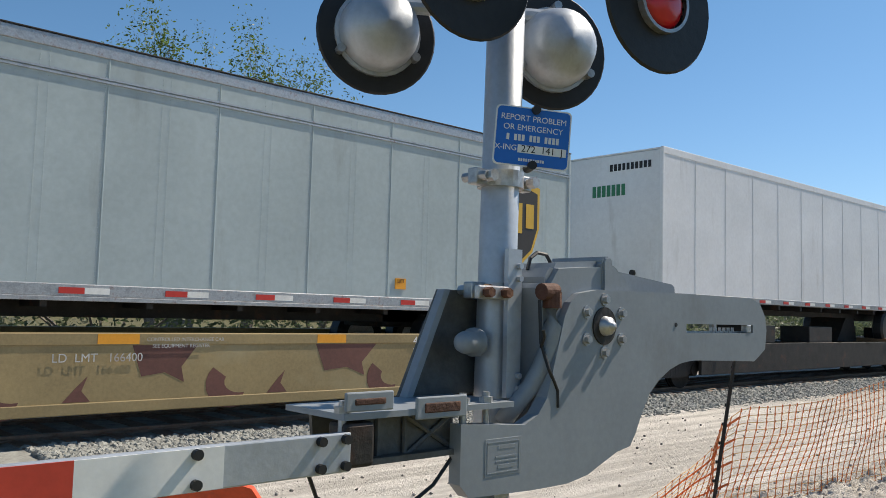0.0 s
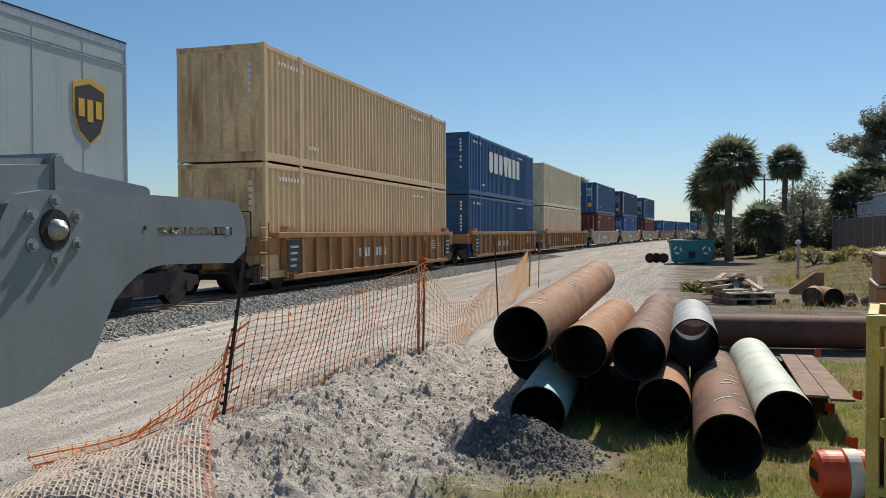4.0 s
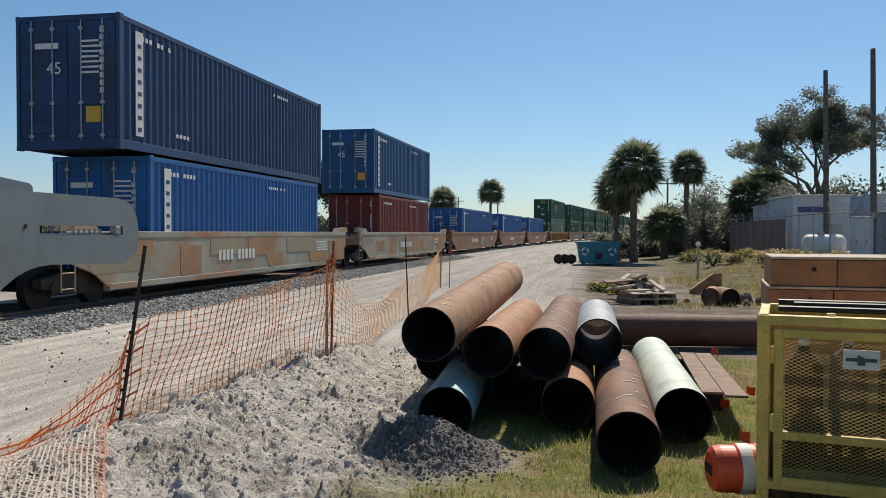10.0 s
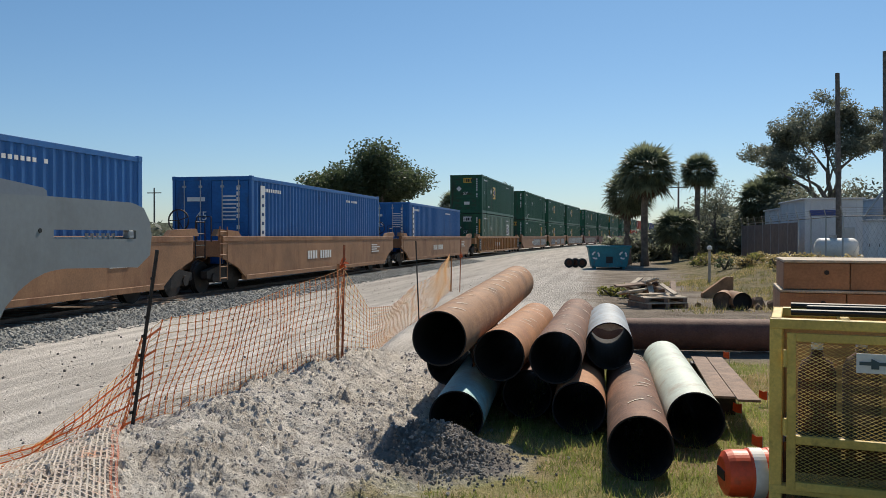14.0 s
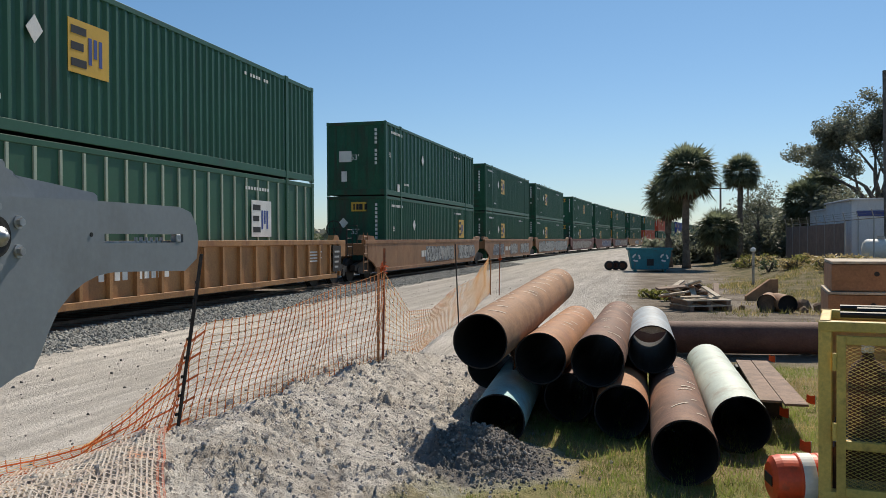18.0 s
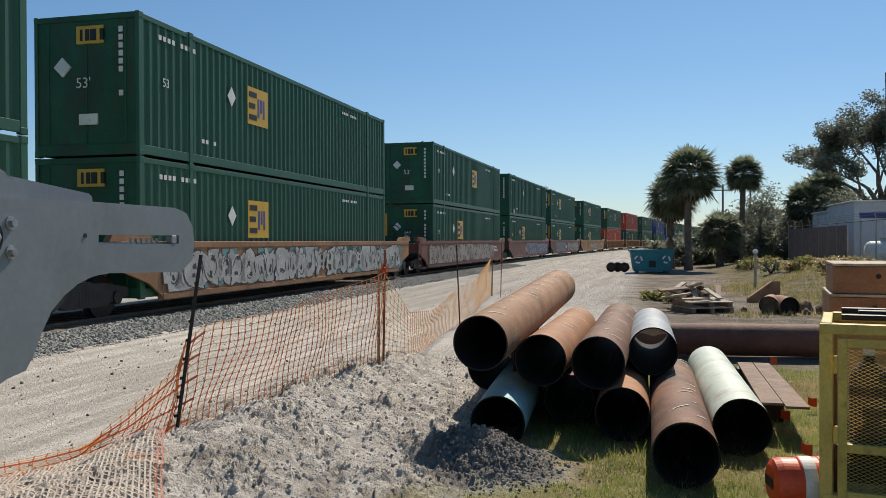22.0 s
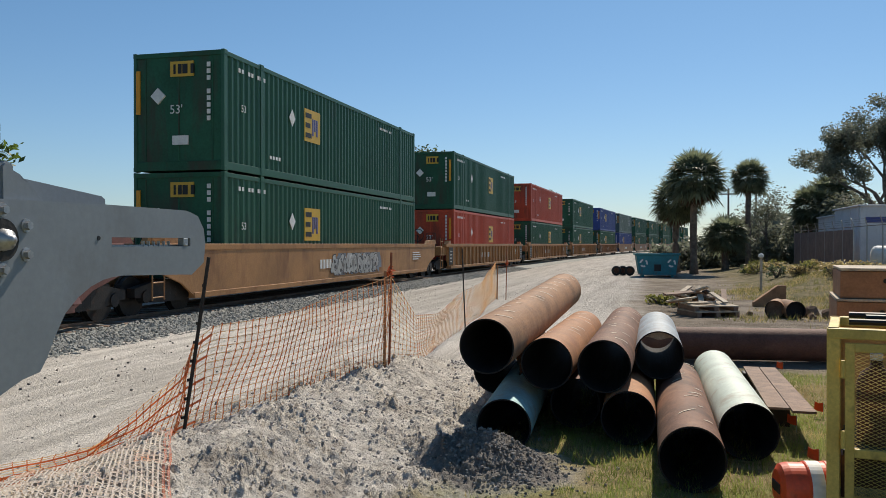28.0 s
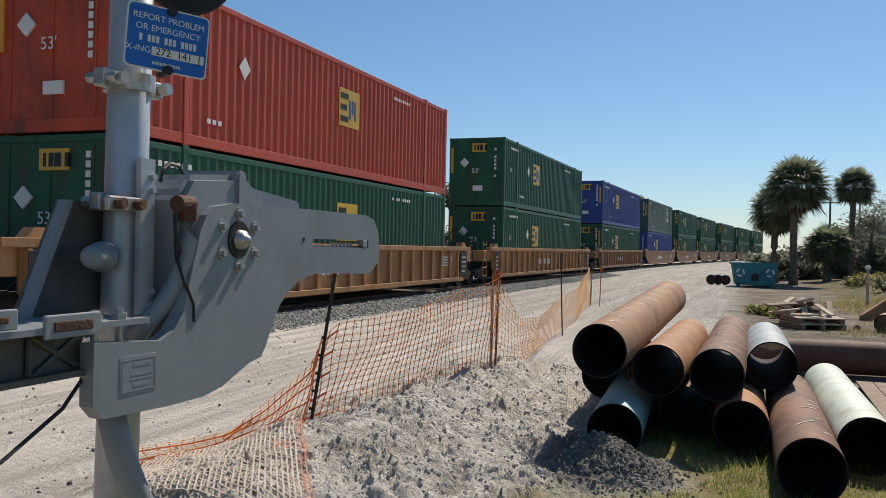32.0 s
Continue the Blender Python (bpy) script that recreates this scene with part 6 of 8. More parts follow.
def pipe(a, b, color, label, r=PIPE_R, chalk=0):
    a, b = Vector(a), Vector(b)
    L = (b - a).length
    t = thing("steel_pipe", Matrix.Translation(a) @ (b - a).to_track_quat("Z", "Y").to_matrix().to_4x4(), label, "pipe", "stacked pipes")
    bm = B()
    lathe(bm, [(r, 0.0), (r, 0.02), (r, L * 0.5), (r, L - 0.02), (r, L)], 40)
    part("pipe_wall", bm, color, t, smooth=True)
    # bore and end rim share the colour that has the shade painted in
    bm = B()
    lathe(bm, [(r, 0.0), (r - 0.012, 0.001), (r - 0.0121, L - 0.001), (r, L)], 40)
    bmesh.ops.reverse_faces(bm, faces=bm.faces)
    part("pipe_bore", bm, "shaded_bore", t, "bore and end rim, shade painted near-black")
    if chalk:
        rnd = random.Random(chalk)
        up = (Matrix.Translation(a) @ (b - a).to_track_quat("Z", "Y").to_matrix().to_4x4()).inverted()
        for i in range(int(L / 0.28)):
            z = 0.25 + i * 0.28 + rnd.uniform(-0.08, 0.08)
            a0 = rnd.uniform(-0.5, 0.6)
            prev = None
            bm = B()
            fine = rnd.uniform(0.5, 1.0)
            for k in range(rnd.choice((4, 6, 9))):
                ang = a0 + 0.07 * k
                d = (up.to_3x3() @ Vector((0, math.sin(-ang), math.cos(ang)))).normalized()
                p = Vector((d.x, d.y, 0)).normalized() * (r + 0.004)
                v = [bm.verts.new((p.x, p.y, z + 0.02 * k)), bm.verts.new((p.x, p.y, z + 0.02 * k + 0.032 * fine))]
                if prev:
                    bm.faces.new((prev[0], prev[1], v[1], v[0]))
                prev = v
            part("chalk_mark", bm, "chalk", t, "white chalk stroke")
    return t


def build_pipes():
    pipe((6.84, 1.27, 0.79), (11.32, 1.09, 1.0), "rust_pipe", "long brown rusty steel pipe lying on top of the stack", chalk=3)
    pipe((7.45, 0.86, 0.58), (10.4, 0.77, 0.585), "orange_pipe", "orange-brown rusty steel pipe on the stack", chalk=4)
    pipe((7.40, 0.37, 0.58), (11.0, 0.29, 0.60), "brown_pipe", "brown rusty steel pipe on the stack", chalk=5)
    pipe((8.25, -0.09, 0.58), (10.5, -0.08, 0.585), "grey_pipe", "grey-painted steel pipe on the stack with a torn liner")
    fl = [o for o in scene.objects if o.get("label", "").endswith("torn liner")][0]
    bm = B()
    rows = [[bm.verts.new((rr * math.cos(a), rr * math.sin(a), zz)) for rr, zz in ((0.208, 0.05), (0.208 - 0.07 * math.sin((a - 0.9) / 1.35 * math.pi), 0.06))] for a in [0.9 + 1.35 * k / 12 for k in range(13)]]
    for p_, q_ in zip(rows, rows[1:]):
        bm.faces.new((p_[0], q_[0], q_[1], p_[1]))
    part("liner_flap", bm, "pale_wood", fl, "pale torn liner flap")
    pipe((6.08, -0.28, 0.165), (9.2, -0.29, 0.17), "brown_pipe", "brown rusty steel pipe lying in the grass", chalk=6)
    pipe((7.05, -0.745, 0.165), (10.3, -0.72, 0.17), "mint_pipe", "pale mint-green steel pipe lying in the grass")
    pipe((6.95, 1.15, 0.13), (9.7, 1.25, 0.19), "teal_pipe", "pale teal-painted steel pipe half sunk in sand")
    pipe((8.05, 1.40, 0.42), (10.4, 1.40, 0.40), "rust_pipe", "dark rusty steel pipe half hidden in the stack")
    pipe((7.3, 0.17, 0.175), (10.6, 0.18, 0.175), "orange_pipe", "rusty steel pipe under the stack")
    pipe((7.85, 0.65, 0.175), (10.8, 0.65, 0.175), "dark_pipe", "rusty steel pipe under the stack")
    pipe((12.4, 0.9, 0.22), (12.9, -5.2, 0.22), "dark_pipe", "long dark brown rusty pipe lying across the yard")


# ---- net fence ----
POSTS = [((5.48, 3.2, 0.2), (5.54, 3.0, 1.52)), ((8.9, 2.74, 0.2), (8.93, 2.72, 1.52)), ((15.4, 3.3, 0.0), (15.41, 3.37, 1.53)), ((24.06, 4.0, 0.0), (24.09, 3.97, 1.52))]


def build_net():
    for i, (a, b) in enumerate(POSTS):
        p = thing("fence_post", Matrix.Translation(a), "thin dark steel fence post driven into the sand" if i % 2 == 0 else "rusty red-brown fence post with orange net tied to it", "fence post", "net posts")
        bm = B()
        d = Vector(b) - Vector(a)
        cyl(bm, (0, 0, -0.15), d, 0.013, seg=8)
        for k in range(8):
            q = d * (0.15 + 0.1 * k)
            box(bm, q.x - 0.02, q.x + 0.004, q.y - 0.006, q.y + 0.006, q.z - 0.01, q.z + 0.01)
        part("post_bar", bm, "dark_steel" if i % 2 == 0 else "post_rust", p)
        if i % 2:                               # a crumpled knot of netting
            rk = random.Random(i)
            bm = B()
            for k in range(16):
                c = d * ((1.10 if i == 1 else 1.06) / d.z) + Vector((rk.gauss(0, 0.014), rk.gauss(0, 0.014), rk.gauss(0, 0.025)))
                sweep(bm, [c + Vector((rk.gauss(0, 0.02), rk.gauss(0, 0.02), rk.gauss(0, 0.02))) for _ in range(4)], 0.006, 5)
            tagged(part("net_knot", bm, "dark_orange", p, "crumpled orange knot of netting"), kind="stuff")
    p = thing("fence_post", Matrix.Translation((8.86, 2.78, 0.2)), "rust-orange steel post wrapped in netting", "fence post", "net posts")
    bm = B()
    cyl(bm, (0, 0, -0.15), (0.01, -0.01, 1.12), 0.016, seg=8)
    part("post_bar", bm, "orange_pipe", p)
    p = thing("fence_post", Matrix.Translation((24.3, 4.3, 0.0)), "rust-orange steel post wrapped in netting", "fence post", "net posts")
    bm = B()
    cyl(bm, (0, 0, -0.1), (0.0, -0.02, 1.0), 0.02, seg=8)
    part("post_bar", bm, "orange_pipe", p)

    def span(stations, nx, nz, sag, seed, mat_, wide, label, rows=None, drape=False):
        """stations: (u, foot, head). Flat strands with beads; each strand is a pair of crossed ribbons."""
        rnd = random.Random(seed)
        net = thing("safety_net", Matrix(), label, "safety net", "orange net")
        verts, faces, dark_v, dark_f, red_v, red_f = [], [], [], [], [], []

        def P(u, v):
            k = 0
            while k < len(stations) - 2 and u > stations[k + 1][0]:
                k += 1
            (u0, f0, h0), (u1, f1, h1) = stations[k], stations[k + 1]
            w = (u - u0) / (u1 - u0)
            q = Vector(f0).lerp(Vector(f1), w).lerp(Vector(h0).lerp(Vector(h1), w), v)
            if drape:
                q += Vector((0.02 * noise.noise((u * 5, v * 5, seed)), 0.025 * noise.noise((u * 4, v * 4, seed + 3)), 0))
                q.z = sum(ground_z(q.x + a, q.y + b) for a, b in ((0.1, 0), (-0.1, 0), (0, 0.1), (0, -0.1), (0.06, 0.06), (-0.06, -0.06))) / 6 + 0.035 + 0.03 * max(0.0, noise.noise((u * 3, v * 4, seed + 7)))
                return q
            q.z -= sag * 4 * u * (1 - u) * v * 0.8
            q.y += 0.04 * math.sin(u * 9 + seed) * (0.3 + v) + 0.05 * noise.noise((u * 6, v * 2, seed))
            q.x += 0.03 * noise.noise((u * 9, v * 3, seed + 4))
            q.z = max(q.z, ground_z(q.x, q.y) + 0.015 + 0.012 * rnd.random())
            return q

        def strand(p0, p1, w, vs, fs, both=True):
            d = (p1 - p0).normalized()
            for o in ((d.cross(Vector((0, 0, 1))), d.cross(Vector((0.8, 0.6, 0)))) if both else (d.cross(Vector((0.8, 0.6, 0))),)):
                if o.length < 0.2:
                    continue
                o = o.normalized() * w
                if drape:
                    o.z *= 0.3
                b = len(vs)
                vs.extend([p0 - o, p1 - o, p1 + o, p0 + o])
                fs.append((b, b + 1, b + 2, b + 3))

        grid = [[P(i / nx, j / nz) for j in range(nz + 1)] for i in range(nx + 1)]
        for i in range(nx + 1):
            for j in range(nz + 1):
                if i < nx:
                    thick_row = rows and rows(i / nx, j)
                    strand(grid[i][j], grid[i + 1][j], wide * (1.2 if thick_row else 1.1 if drape else 0.45), dark_v if thick_row else verts, dark_f if thick_row else faces, drape)
                if j < nz:
                    strand(grid[i][j], grid[i][j + 1], wide * (0.9 if drape else 0.55), verts if drape or seed == 5 else red_v, faces if drape or seed == 5 else red_f)
                if drape and j < nz and i in (0, 1):
                    strand(grid[i][j], grid[i][j + 1], wide * 1.2, dark_v, dark_f)
                if drape and i < nx and j in (nz - 1, nz):
                    strand(grid[i][j], grid[i + 1][j], wide * 1.2, dark_v, dark_f)
                if not drape:                # bead at the crossing
                    big = rows and rows(i / nx, j)
                    q, k, w = grid[i][j], len(dark_v), wide * (2.0 if big else 1.5 if rnd.random() < 0.9 else 0.7)
                    dark_v += [q + Vector((-w * 0.6, w * 0.5, 0)), q + Vector((0, -0.003, -w * 1.5)), q + Vector((w * 0.6, -w * 0.5, 0)), q + Vector((0, -0.003, w * 1.5))]
                    dark_f.append((k, k + 1, k + 2, k + 3))
        for nm, vs, fs, m_ in (("netting", verts, faces, mat_), ("bead_mesh", dark_v, dark_f, "dark_orange"), ("strand_mesh", red_v, red_f, "net_red")):
            if fs:
                me = bpy.data.meshes.new(nm)
                me.from_pydata(vs, [], fs)
                me.materials.append(M[m_])
                ob = new(nm, me)
                ob.parent = net
                tagged(ob, kind="stuff")

    hung = "orange plastic safety netting hung between posts"
    span([(0, (5.48, 3.22, 0.27), (5.52, 3.06, 0.92)), (0.06, (5.7, 3.2, 0.28), (5.75, 3.03, 1.04)), (1, (8.86, 2.78, 0.28), (8.88, 2.76, 1.28))], 38, 14, 0.10, 2, "net", 0.0066, hung, lambda u, j: u < 0.03 and j % 3 == 1)
    span([(0, (8.86, 2.78, 0.28), (8.88, 2.76, 1.26)), (0.08, (9.9, 2.7, 0.2), (9.9, 2.75, 0.75)), (0.2, (11.8, 3.0, 0.1), (11.8, 2.9, 0.62)), (0.6, (18.1, 3.6, 0.05), (18.1, 3.6, 0.78)), (1, (24.3, 4.3, 0.1), (24.3, 4.28, 1.1))], 96, 13, 0.0, 5, "net", 0.006, hung)
    span([(0, (5.48, 3.24, 0.27), (5.52, 3.08, 0.92)), (0.2, (5.42, 3.32, 0.22), (5.46, 3.2, 0.76)), (0.45, (5.25, 3.46, 0.18), (5.36, 3.42, 0.46)), (0.65, (5.0, 3.6, 0.13), (5.28, 3.66, 0.22)), (1, (4.4, 3.75, 0.08), (4.95, 4.4, 0.1))], 24, 12, 0.0, 9, "net", 0.0048, "orange safety netting slumping from a post to the ground", lambda u, j: j % 3 == 1)
    span([(0, (3.8, 2.22, 0), (5.43, 3.24, 0)), (1, (3.6, 3.4, 0), (5.0, 4.1, 0))], 34, 44, 0.0, 12, "net_pale", 0.0055, "pale crumpled netting lying over the sand heap", drape=True)


# ---- yard things ----
def plank_box(name, x0, x1, y0, y1, z0, z1, rows, label, cat):
    t = thing(name, pose(6.95, -1.37, 0, 0, 0, -8) @ Matrix.Translation((-6.95, 1.37, 0)), label, cat, "timber crates")
    h = (z1 - z0) / rows
    ym = y1 - 0.46
    for k in range(rows):
        for xa, xb, ya, yb in ((x0, x0 + 0.03, ym + 0.003, y1), (x0, x0 + 0.03, y0, ym - 0.003), (x1 - 0.03, x1, y0, y1), (x0 + 0.03, x1 - 0.03, y0, y0 + 0.03), (x0 + 0.03, x1 - 0.03, y1 - 0.03, y1)):
            bm = B()
            box(bm, xa, xb, ya, yb, z0 + k * h + 0.004, z0 + (k + 1) * h - 0.004, 0.005)
            part("board", bm, "wood", t)
    bm = B()
    box(bm, x0 - 0.01, x1, y0, y1, z1, z1 + 0.02, 0.004)
    part("lid", bm, "pale_wood", t)
    for y in (y0 + 0.35 * (y1 - y0), y1 - 0.3):
        bm = B()
        cyl(bm, (x0 - 0.012, y, (z0 + z1) / 2 + 0.03), (x0, y, (z0 + z1) / 2 + 0.03), 0.018, seg=10)
        part("rope_hole", bm, "dark_steel", t)
    return t


def build_yard():
    # yellow cage
    x0, x1, yl, yr, zt = 5.5, 6.35, -1.05, -3.0, 1.13
    CG = pose(5.46, -1.03, 0, 0, 0, -12) @ Matrix.Translation((-x0, -yl, 0))
    t = thing("gas_cage", CG, "worn yellow steel storage cage with expanded mesh doors", "storage cage")
    for y in (yl, yr):
        for x in (x0, x1):
            bm = B()
            box(bm, x - 0.035, x + 0.035, y - 0.035, y + 0.035, 0.0, zt, 0.006)
            part("corner_post", bm, "yellow", t)
    for z, h in ((zt - 0.06, 0.06), (0.1, 0.05)):
        for x in (x0, x1):
            bm = B()
            box(bm, x - 0.04, x + 0.04, yr, yl + 0.035, z, z + h, 0.006)
            part("rail", bm, "yellow", t)
        for y in (yl, yr):
            bm = B()
            box(bm, x0, x1, y - 0.03, y + 0.03, z, z + h, 0.006)
            part("rail", bm, "yellow", t)
    for k in range(4):
        bm = B()
        box(bm, x0, x1, yl - 0.4 - 0.45 * k, yl - 0.35 - 0.45 * k, zt - 0.04, zt, 0.004)
        part("top_bar", bm, "yellow", t)
    for ya, yb in ((-1.11, -1.90), (-1.94, -2.9)):
        verts, faces = [], []
        sy, sz = 0.042, 0.021
        ny, nz = int((ya - yb - 0.1) / sy), int((zt - 0.28) / sz)
        for i in range(ny):
            for j in range(nz):
                y, z = ya - 0.05 - (i + 0.5) * sy, 0.16 + (j + 0.5) * sz
                for (p, q) in (((-0.5, 0), (0, 0.5)), ((0, 0.5), (0.5, 0)), ((0.5, 0), (0, -0.5)), ((0, -0.5), (-0.5, 0))):
                    b0 = len(verts)
                    w = 0.0012
                    verts += [(x0 - 0.03, y + p[0] * sy, z + p[1] * sz - w), (x0 - 0.03, y + q[0] * sy, z + q[1] * sz - w), (x0 - 0.027, y + q[0] * sy, z + q[1] * sz + w), (x0 - 0.027, y + p[0] * sy, z + p[1] * sz + w)]
                    faces.append((b0, b0 + 1, b0 + 2, b0 + 3))
        me = bpy.data.meshes.new("door")
        me.from_pydata(verts, [], faces)
        me.materials.append(M["yellow"])
        d = new("door", me)
        d.parent = t
        d["label"] = "yellow expanded mesh door"
        for y in (ya - 0.05, yb):
            bm = B()
            box(bm, x0 - 0.05, x0 - 0.015, y, y + 0.05, 0.13, zt - 0.08, 0.004)
            part("door_stile", bm, "yellow", d)
        for z in (0.13, 0.40, zt - 0.13):
            bm = B()
            box(bm, x0 - 0.05, x0 - 0.016, yb + 0.05, ya - 0.05, z, z + 0.05, 0.004)
            part("door_rail", bm, "yellow", d)
    for z in (0.85, 0.45):
        bm = B()
        cyl(bm, (x0 - 0.055, -1.10, z), (x0 - 0.055, -1.10, z + 0.1), 0.012, seg=8)
        part("hinge", bm, "yellow", t)
    bm = B()
    box(bm, x0 - 0.058, x0 - 0.05, -1.665, -1.475, 0.84, 0.95)
    lb = part("label_plate", bm, "white", t, "white label plate with dark bars")
    bm = B()
    box(bm, x0 - 0.061, x0 - 0.05, -1.65, -1.59, 0.885, 0.905)
    box(bm, x0 - 0.061, x0 - 0.05, -1.55, -1.49, 0.885, 0.905)
    prism(bm, [(-0.02, 0.0), (0.02, 0.0), (0.02, 0.06), (-0.02, 0.04)], 0, 0.003, Matrix.Translation((x0 - 0.061, -1.57, 0.865)) @ pose(0, 0, 0, 0, 0, 90))
    part("label_mark", bm, "slate", lb)
    for k in range(5):                         # what stands in the cage
        g = thing("gas_bottle", CG @ pose(5.8 + 0.22 * (k % 2), -1.28 - 0.26 * k, 0.42), "dull brown gas bottle inside the yellow cage", "gas bottle", "caged bottles")
        bm = B()
        lathe(bm, [(0.0, 0.0), (0.1, 0.0), (0.11, 0.03), (0.11, 0.36), (0.09, 0.42), (0.04, 0.46), (0.03, 0.5), (0.0, 0.5)], 18)
        part("bottle_body", bm, "old_wood" if k % 2 else "dark_rust", g, smooth=True)
        bm = B()
        cyl(bm, (0, 0, 0.5), (0, 0, 0.54), 0.035, seg=10)
        part("valve", bm, "white", g)
    sh = thing("cage_shelf", CG, "rusty steel shelf inside the yellow cage", "shelf")
    bm = B()
    box(bm, x0 + 0.05, x1 - 0.05, yr + 0.05, yl - 0.05, 0.39, 0.42, 0.004)
    part("shelf_board", bm, "dark_steel", sh)
    # added sheet: blocks the view and light into the cage's lower half
    sd = thing("side_sheet", CG, "added dark brown sheet that keeps the cage's lower side in shade", "steel sheet")
    bm = B()
    box(bm, x0 + 0.04, x1 - 0.04, yl - 0.06, yl - 0.04, 0.03, 0.39, 0.003)
    part("sheet", bm, "dark_rust", sd)
    # added dark sheet: its colour stands in for the shadow low in the cage
    lw = thing("lower_sheet", CG, "added dark sheet standing in for shade at the cage's lower back", "steel sheet")
    bm = B()
    box(bm, x1 - 0.10, x1 - 0.08, yr + 0.06, yl - 0.07, 0.03, 0.385, 0.003)
    part("sheet", bm, "dark_rust", lw)
    # this side gets no sun; the bright colour stands in for light
    bk = thing("backing_sheet", CG, "brown plywood sheet at the cage's back, coloured bright as if lit", "plywood sheet")
    bm = B()
    box(bm, x1 + 0.04, x1 + 0.06, yr, yl, 0.05, zt - 0.02)
    part("sheet", bm, "plywood", bk)
    # white slab by the drum
    sl = thing("white_slab", pose(5.2, -0.86, -0.06, 0, 0, 12), "small white slab lying in the grass beside the drum", "slab")
    bm = B()
    box(bm, -0.12, 0.12, -0.1, 0.1, 0.0, 0.08, 0.006)
    part("slab", bm, "white", sl)
    # black bars on the cage
    for k in range(5):
        r = thing("steel_bar", CG, "dark steel bar lying on the cage", "steel bar", "bars on the cage")
        bm = B()
        cyl(bm, (5.6 + 0.09 * k, -1.13 - 0.09 * (k % 3), zt + 0.03 + 0.02 * (k % 2)), (5.65 + 0.09 * k, -2.95, zt + 0.03 + 0.02 * (k % 2)), 0.018, seg=8)
        part("bar", bm, "black", r)
    plank_box("timber_crate", 6.95, 7.9, -4.4, -1.37, 1.21, 1.415, 1, "long plank crate on top of a stack beside the cage", "crate")
    plank_box("timber_crate", 6.93, 7.9, -4.4, -1.345, 0.98, 1.19, 1, "long plank crate in a stack beside the cage", "crate")
    plank_box("timber_crate", 6.95, 7.9, -4.4, -1.4, 0.5, 0.96, 2, "weathered plank crate at the foot of a stack", "crate")
    plank_box("timber_crate", 6.95, 7.9, -4.4, -1.4, 0.0, 0.48, 2, "weathered plank crate at the foot of a stack", "crate")
    # orange traffic drum on its side
    t = thing("traffic_drum", pose(5.62, -0.745, 0.15, 90, 0, 8), "orange traffic drum with a white band lying in the grass", "traffic drum")
    bm = B()
    lathe(bm, [(0.0, 0.0), (0.1, 0.0), (0.135, 0.02), (0.145, 0.06), (0.145, 0.15), (0.153, 0.16), (0.153, 0.27), (0.157, 0.275), (0.157, 0.29), (0.0, 0.29)], 40)
    part("drum_body", bm, "orange", t, smooth=False)
    bm = B()
    lathe(bm, [(0.155, 0.165), (0.155, 0.24)], 40)
    part("band", bm, "white", t, "white reflective band")
    bm = B()
    box(bm, -0.075, 0.075, -0.03, 0.03, -0.006, 0.004, 0.003)
    part("grip", bm, "black", t)
    # steel plates
    for k, (ya, yb) in enumerate(((-0.96, -1.13), (-1.14, -1.32))):
        t = thing("plank_sheet", Matrix.Translation((7.65, -1.1, 0)) @ pose(0, 0, 0, 0, 0, -2.5) @ Matrix.Translation((-7.65, 1.1, 0)), "weathered brown plywood sheet propped on a block", "sheet", "propped sheets")
        bm = B()
        prism(bm, [(7.65 - 0.12 * k, 0.235), (10.9, 0.12), (10.9, 0.138), (7.65 - 0.12 * k, 0.255)], yb, ya)
        part("sheet", bm, "old_wood", t)
    # added supports, near-black so that the shadow beneath the sheets is in their colour
    for x, zt_ in ((8.5, 0.2), (10.5, 0.13)):
        bl = thing("timber_block", pose(x, -1.15, 0), "added block under the propped sheets, coloured dark as their shadow", "timber block", "timber blocks")
        bm = B()
        box(bm, -0.1, 0.1, -0.1, 0.1, -0.06, zt_, 0.01)
        part("block", bm, "dark_steel", bl)
    # marker flags
    for x, y in ((11.65, -1.66), (8.89, -1.62), (8.19, -1.27), (6.91, -1.22)):
        f = thing("marker_flag", pose(x, y, ground_z(x, y) - 0.01), "small orange marker flag on a wire", "flag", "marker flags")
        bm = B()
        cyl(bm, (0, 0, 0), (0, 0, 0.16), 0.003, seg=5)
        part("wire", bm, "galv", f)
        bm = B()
        prism(bm, [(0, 0.07), (0.05, 0.075), (0.085, 0.09), (0.08, 0.165), (0.045, 0.15), (0, 0.16)], -0.002, 0.002, pose(0, 0, 0, 0, 0, 60))
        part("cloth", bm, "orange", f)
    # teal recycling skip
    t = thing("recycling_skip", pose(43.0, -0.35, 0, 0, 0, 4), "teal steel recycling skip with white arrows", "skip")
    bm = B()
    prism(bm, [(-0.85, 0.12), (0.85, 0.12), (1.02, 1.12), (-1.02, 1.12)], -0.8, 0.8, pose(0, 0, 0, 0, 0, 90))
    part("skip_body", bm, "teal", t)
    for y in (-1.02, 1.02):
        bm = B()
        box(bm, -0.9, 0.9, y - 0.05, y + 0.05, 1.06, 1.16, 0.01)
        part("rim", bm, "teal", t)
    for x in (-0.8, 0.8):
        bm = B()
        box(bm, x - 0.06, x + 0.06, -1.02, 1.02, 1.06, 1.16, 0.01)
        part("rim", bm, "teal", t)
    for y in (-0.66, 0.66):
        for k in range(3):
            bm = B()
            a = radians(90 + 120 * k)
            pts = [(0.2 * math.cos(a + d) , 0.2 * math.sin(a + d)) for d in (0.15, 0.6, 1.1, 1.5)] + [(0.12 * math.cos(a + d), 0.12 * math.sin(a + d)) for d in (1.5, 1.1, 0.6, 0.15)]
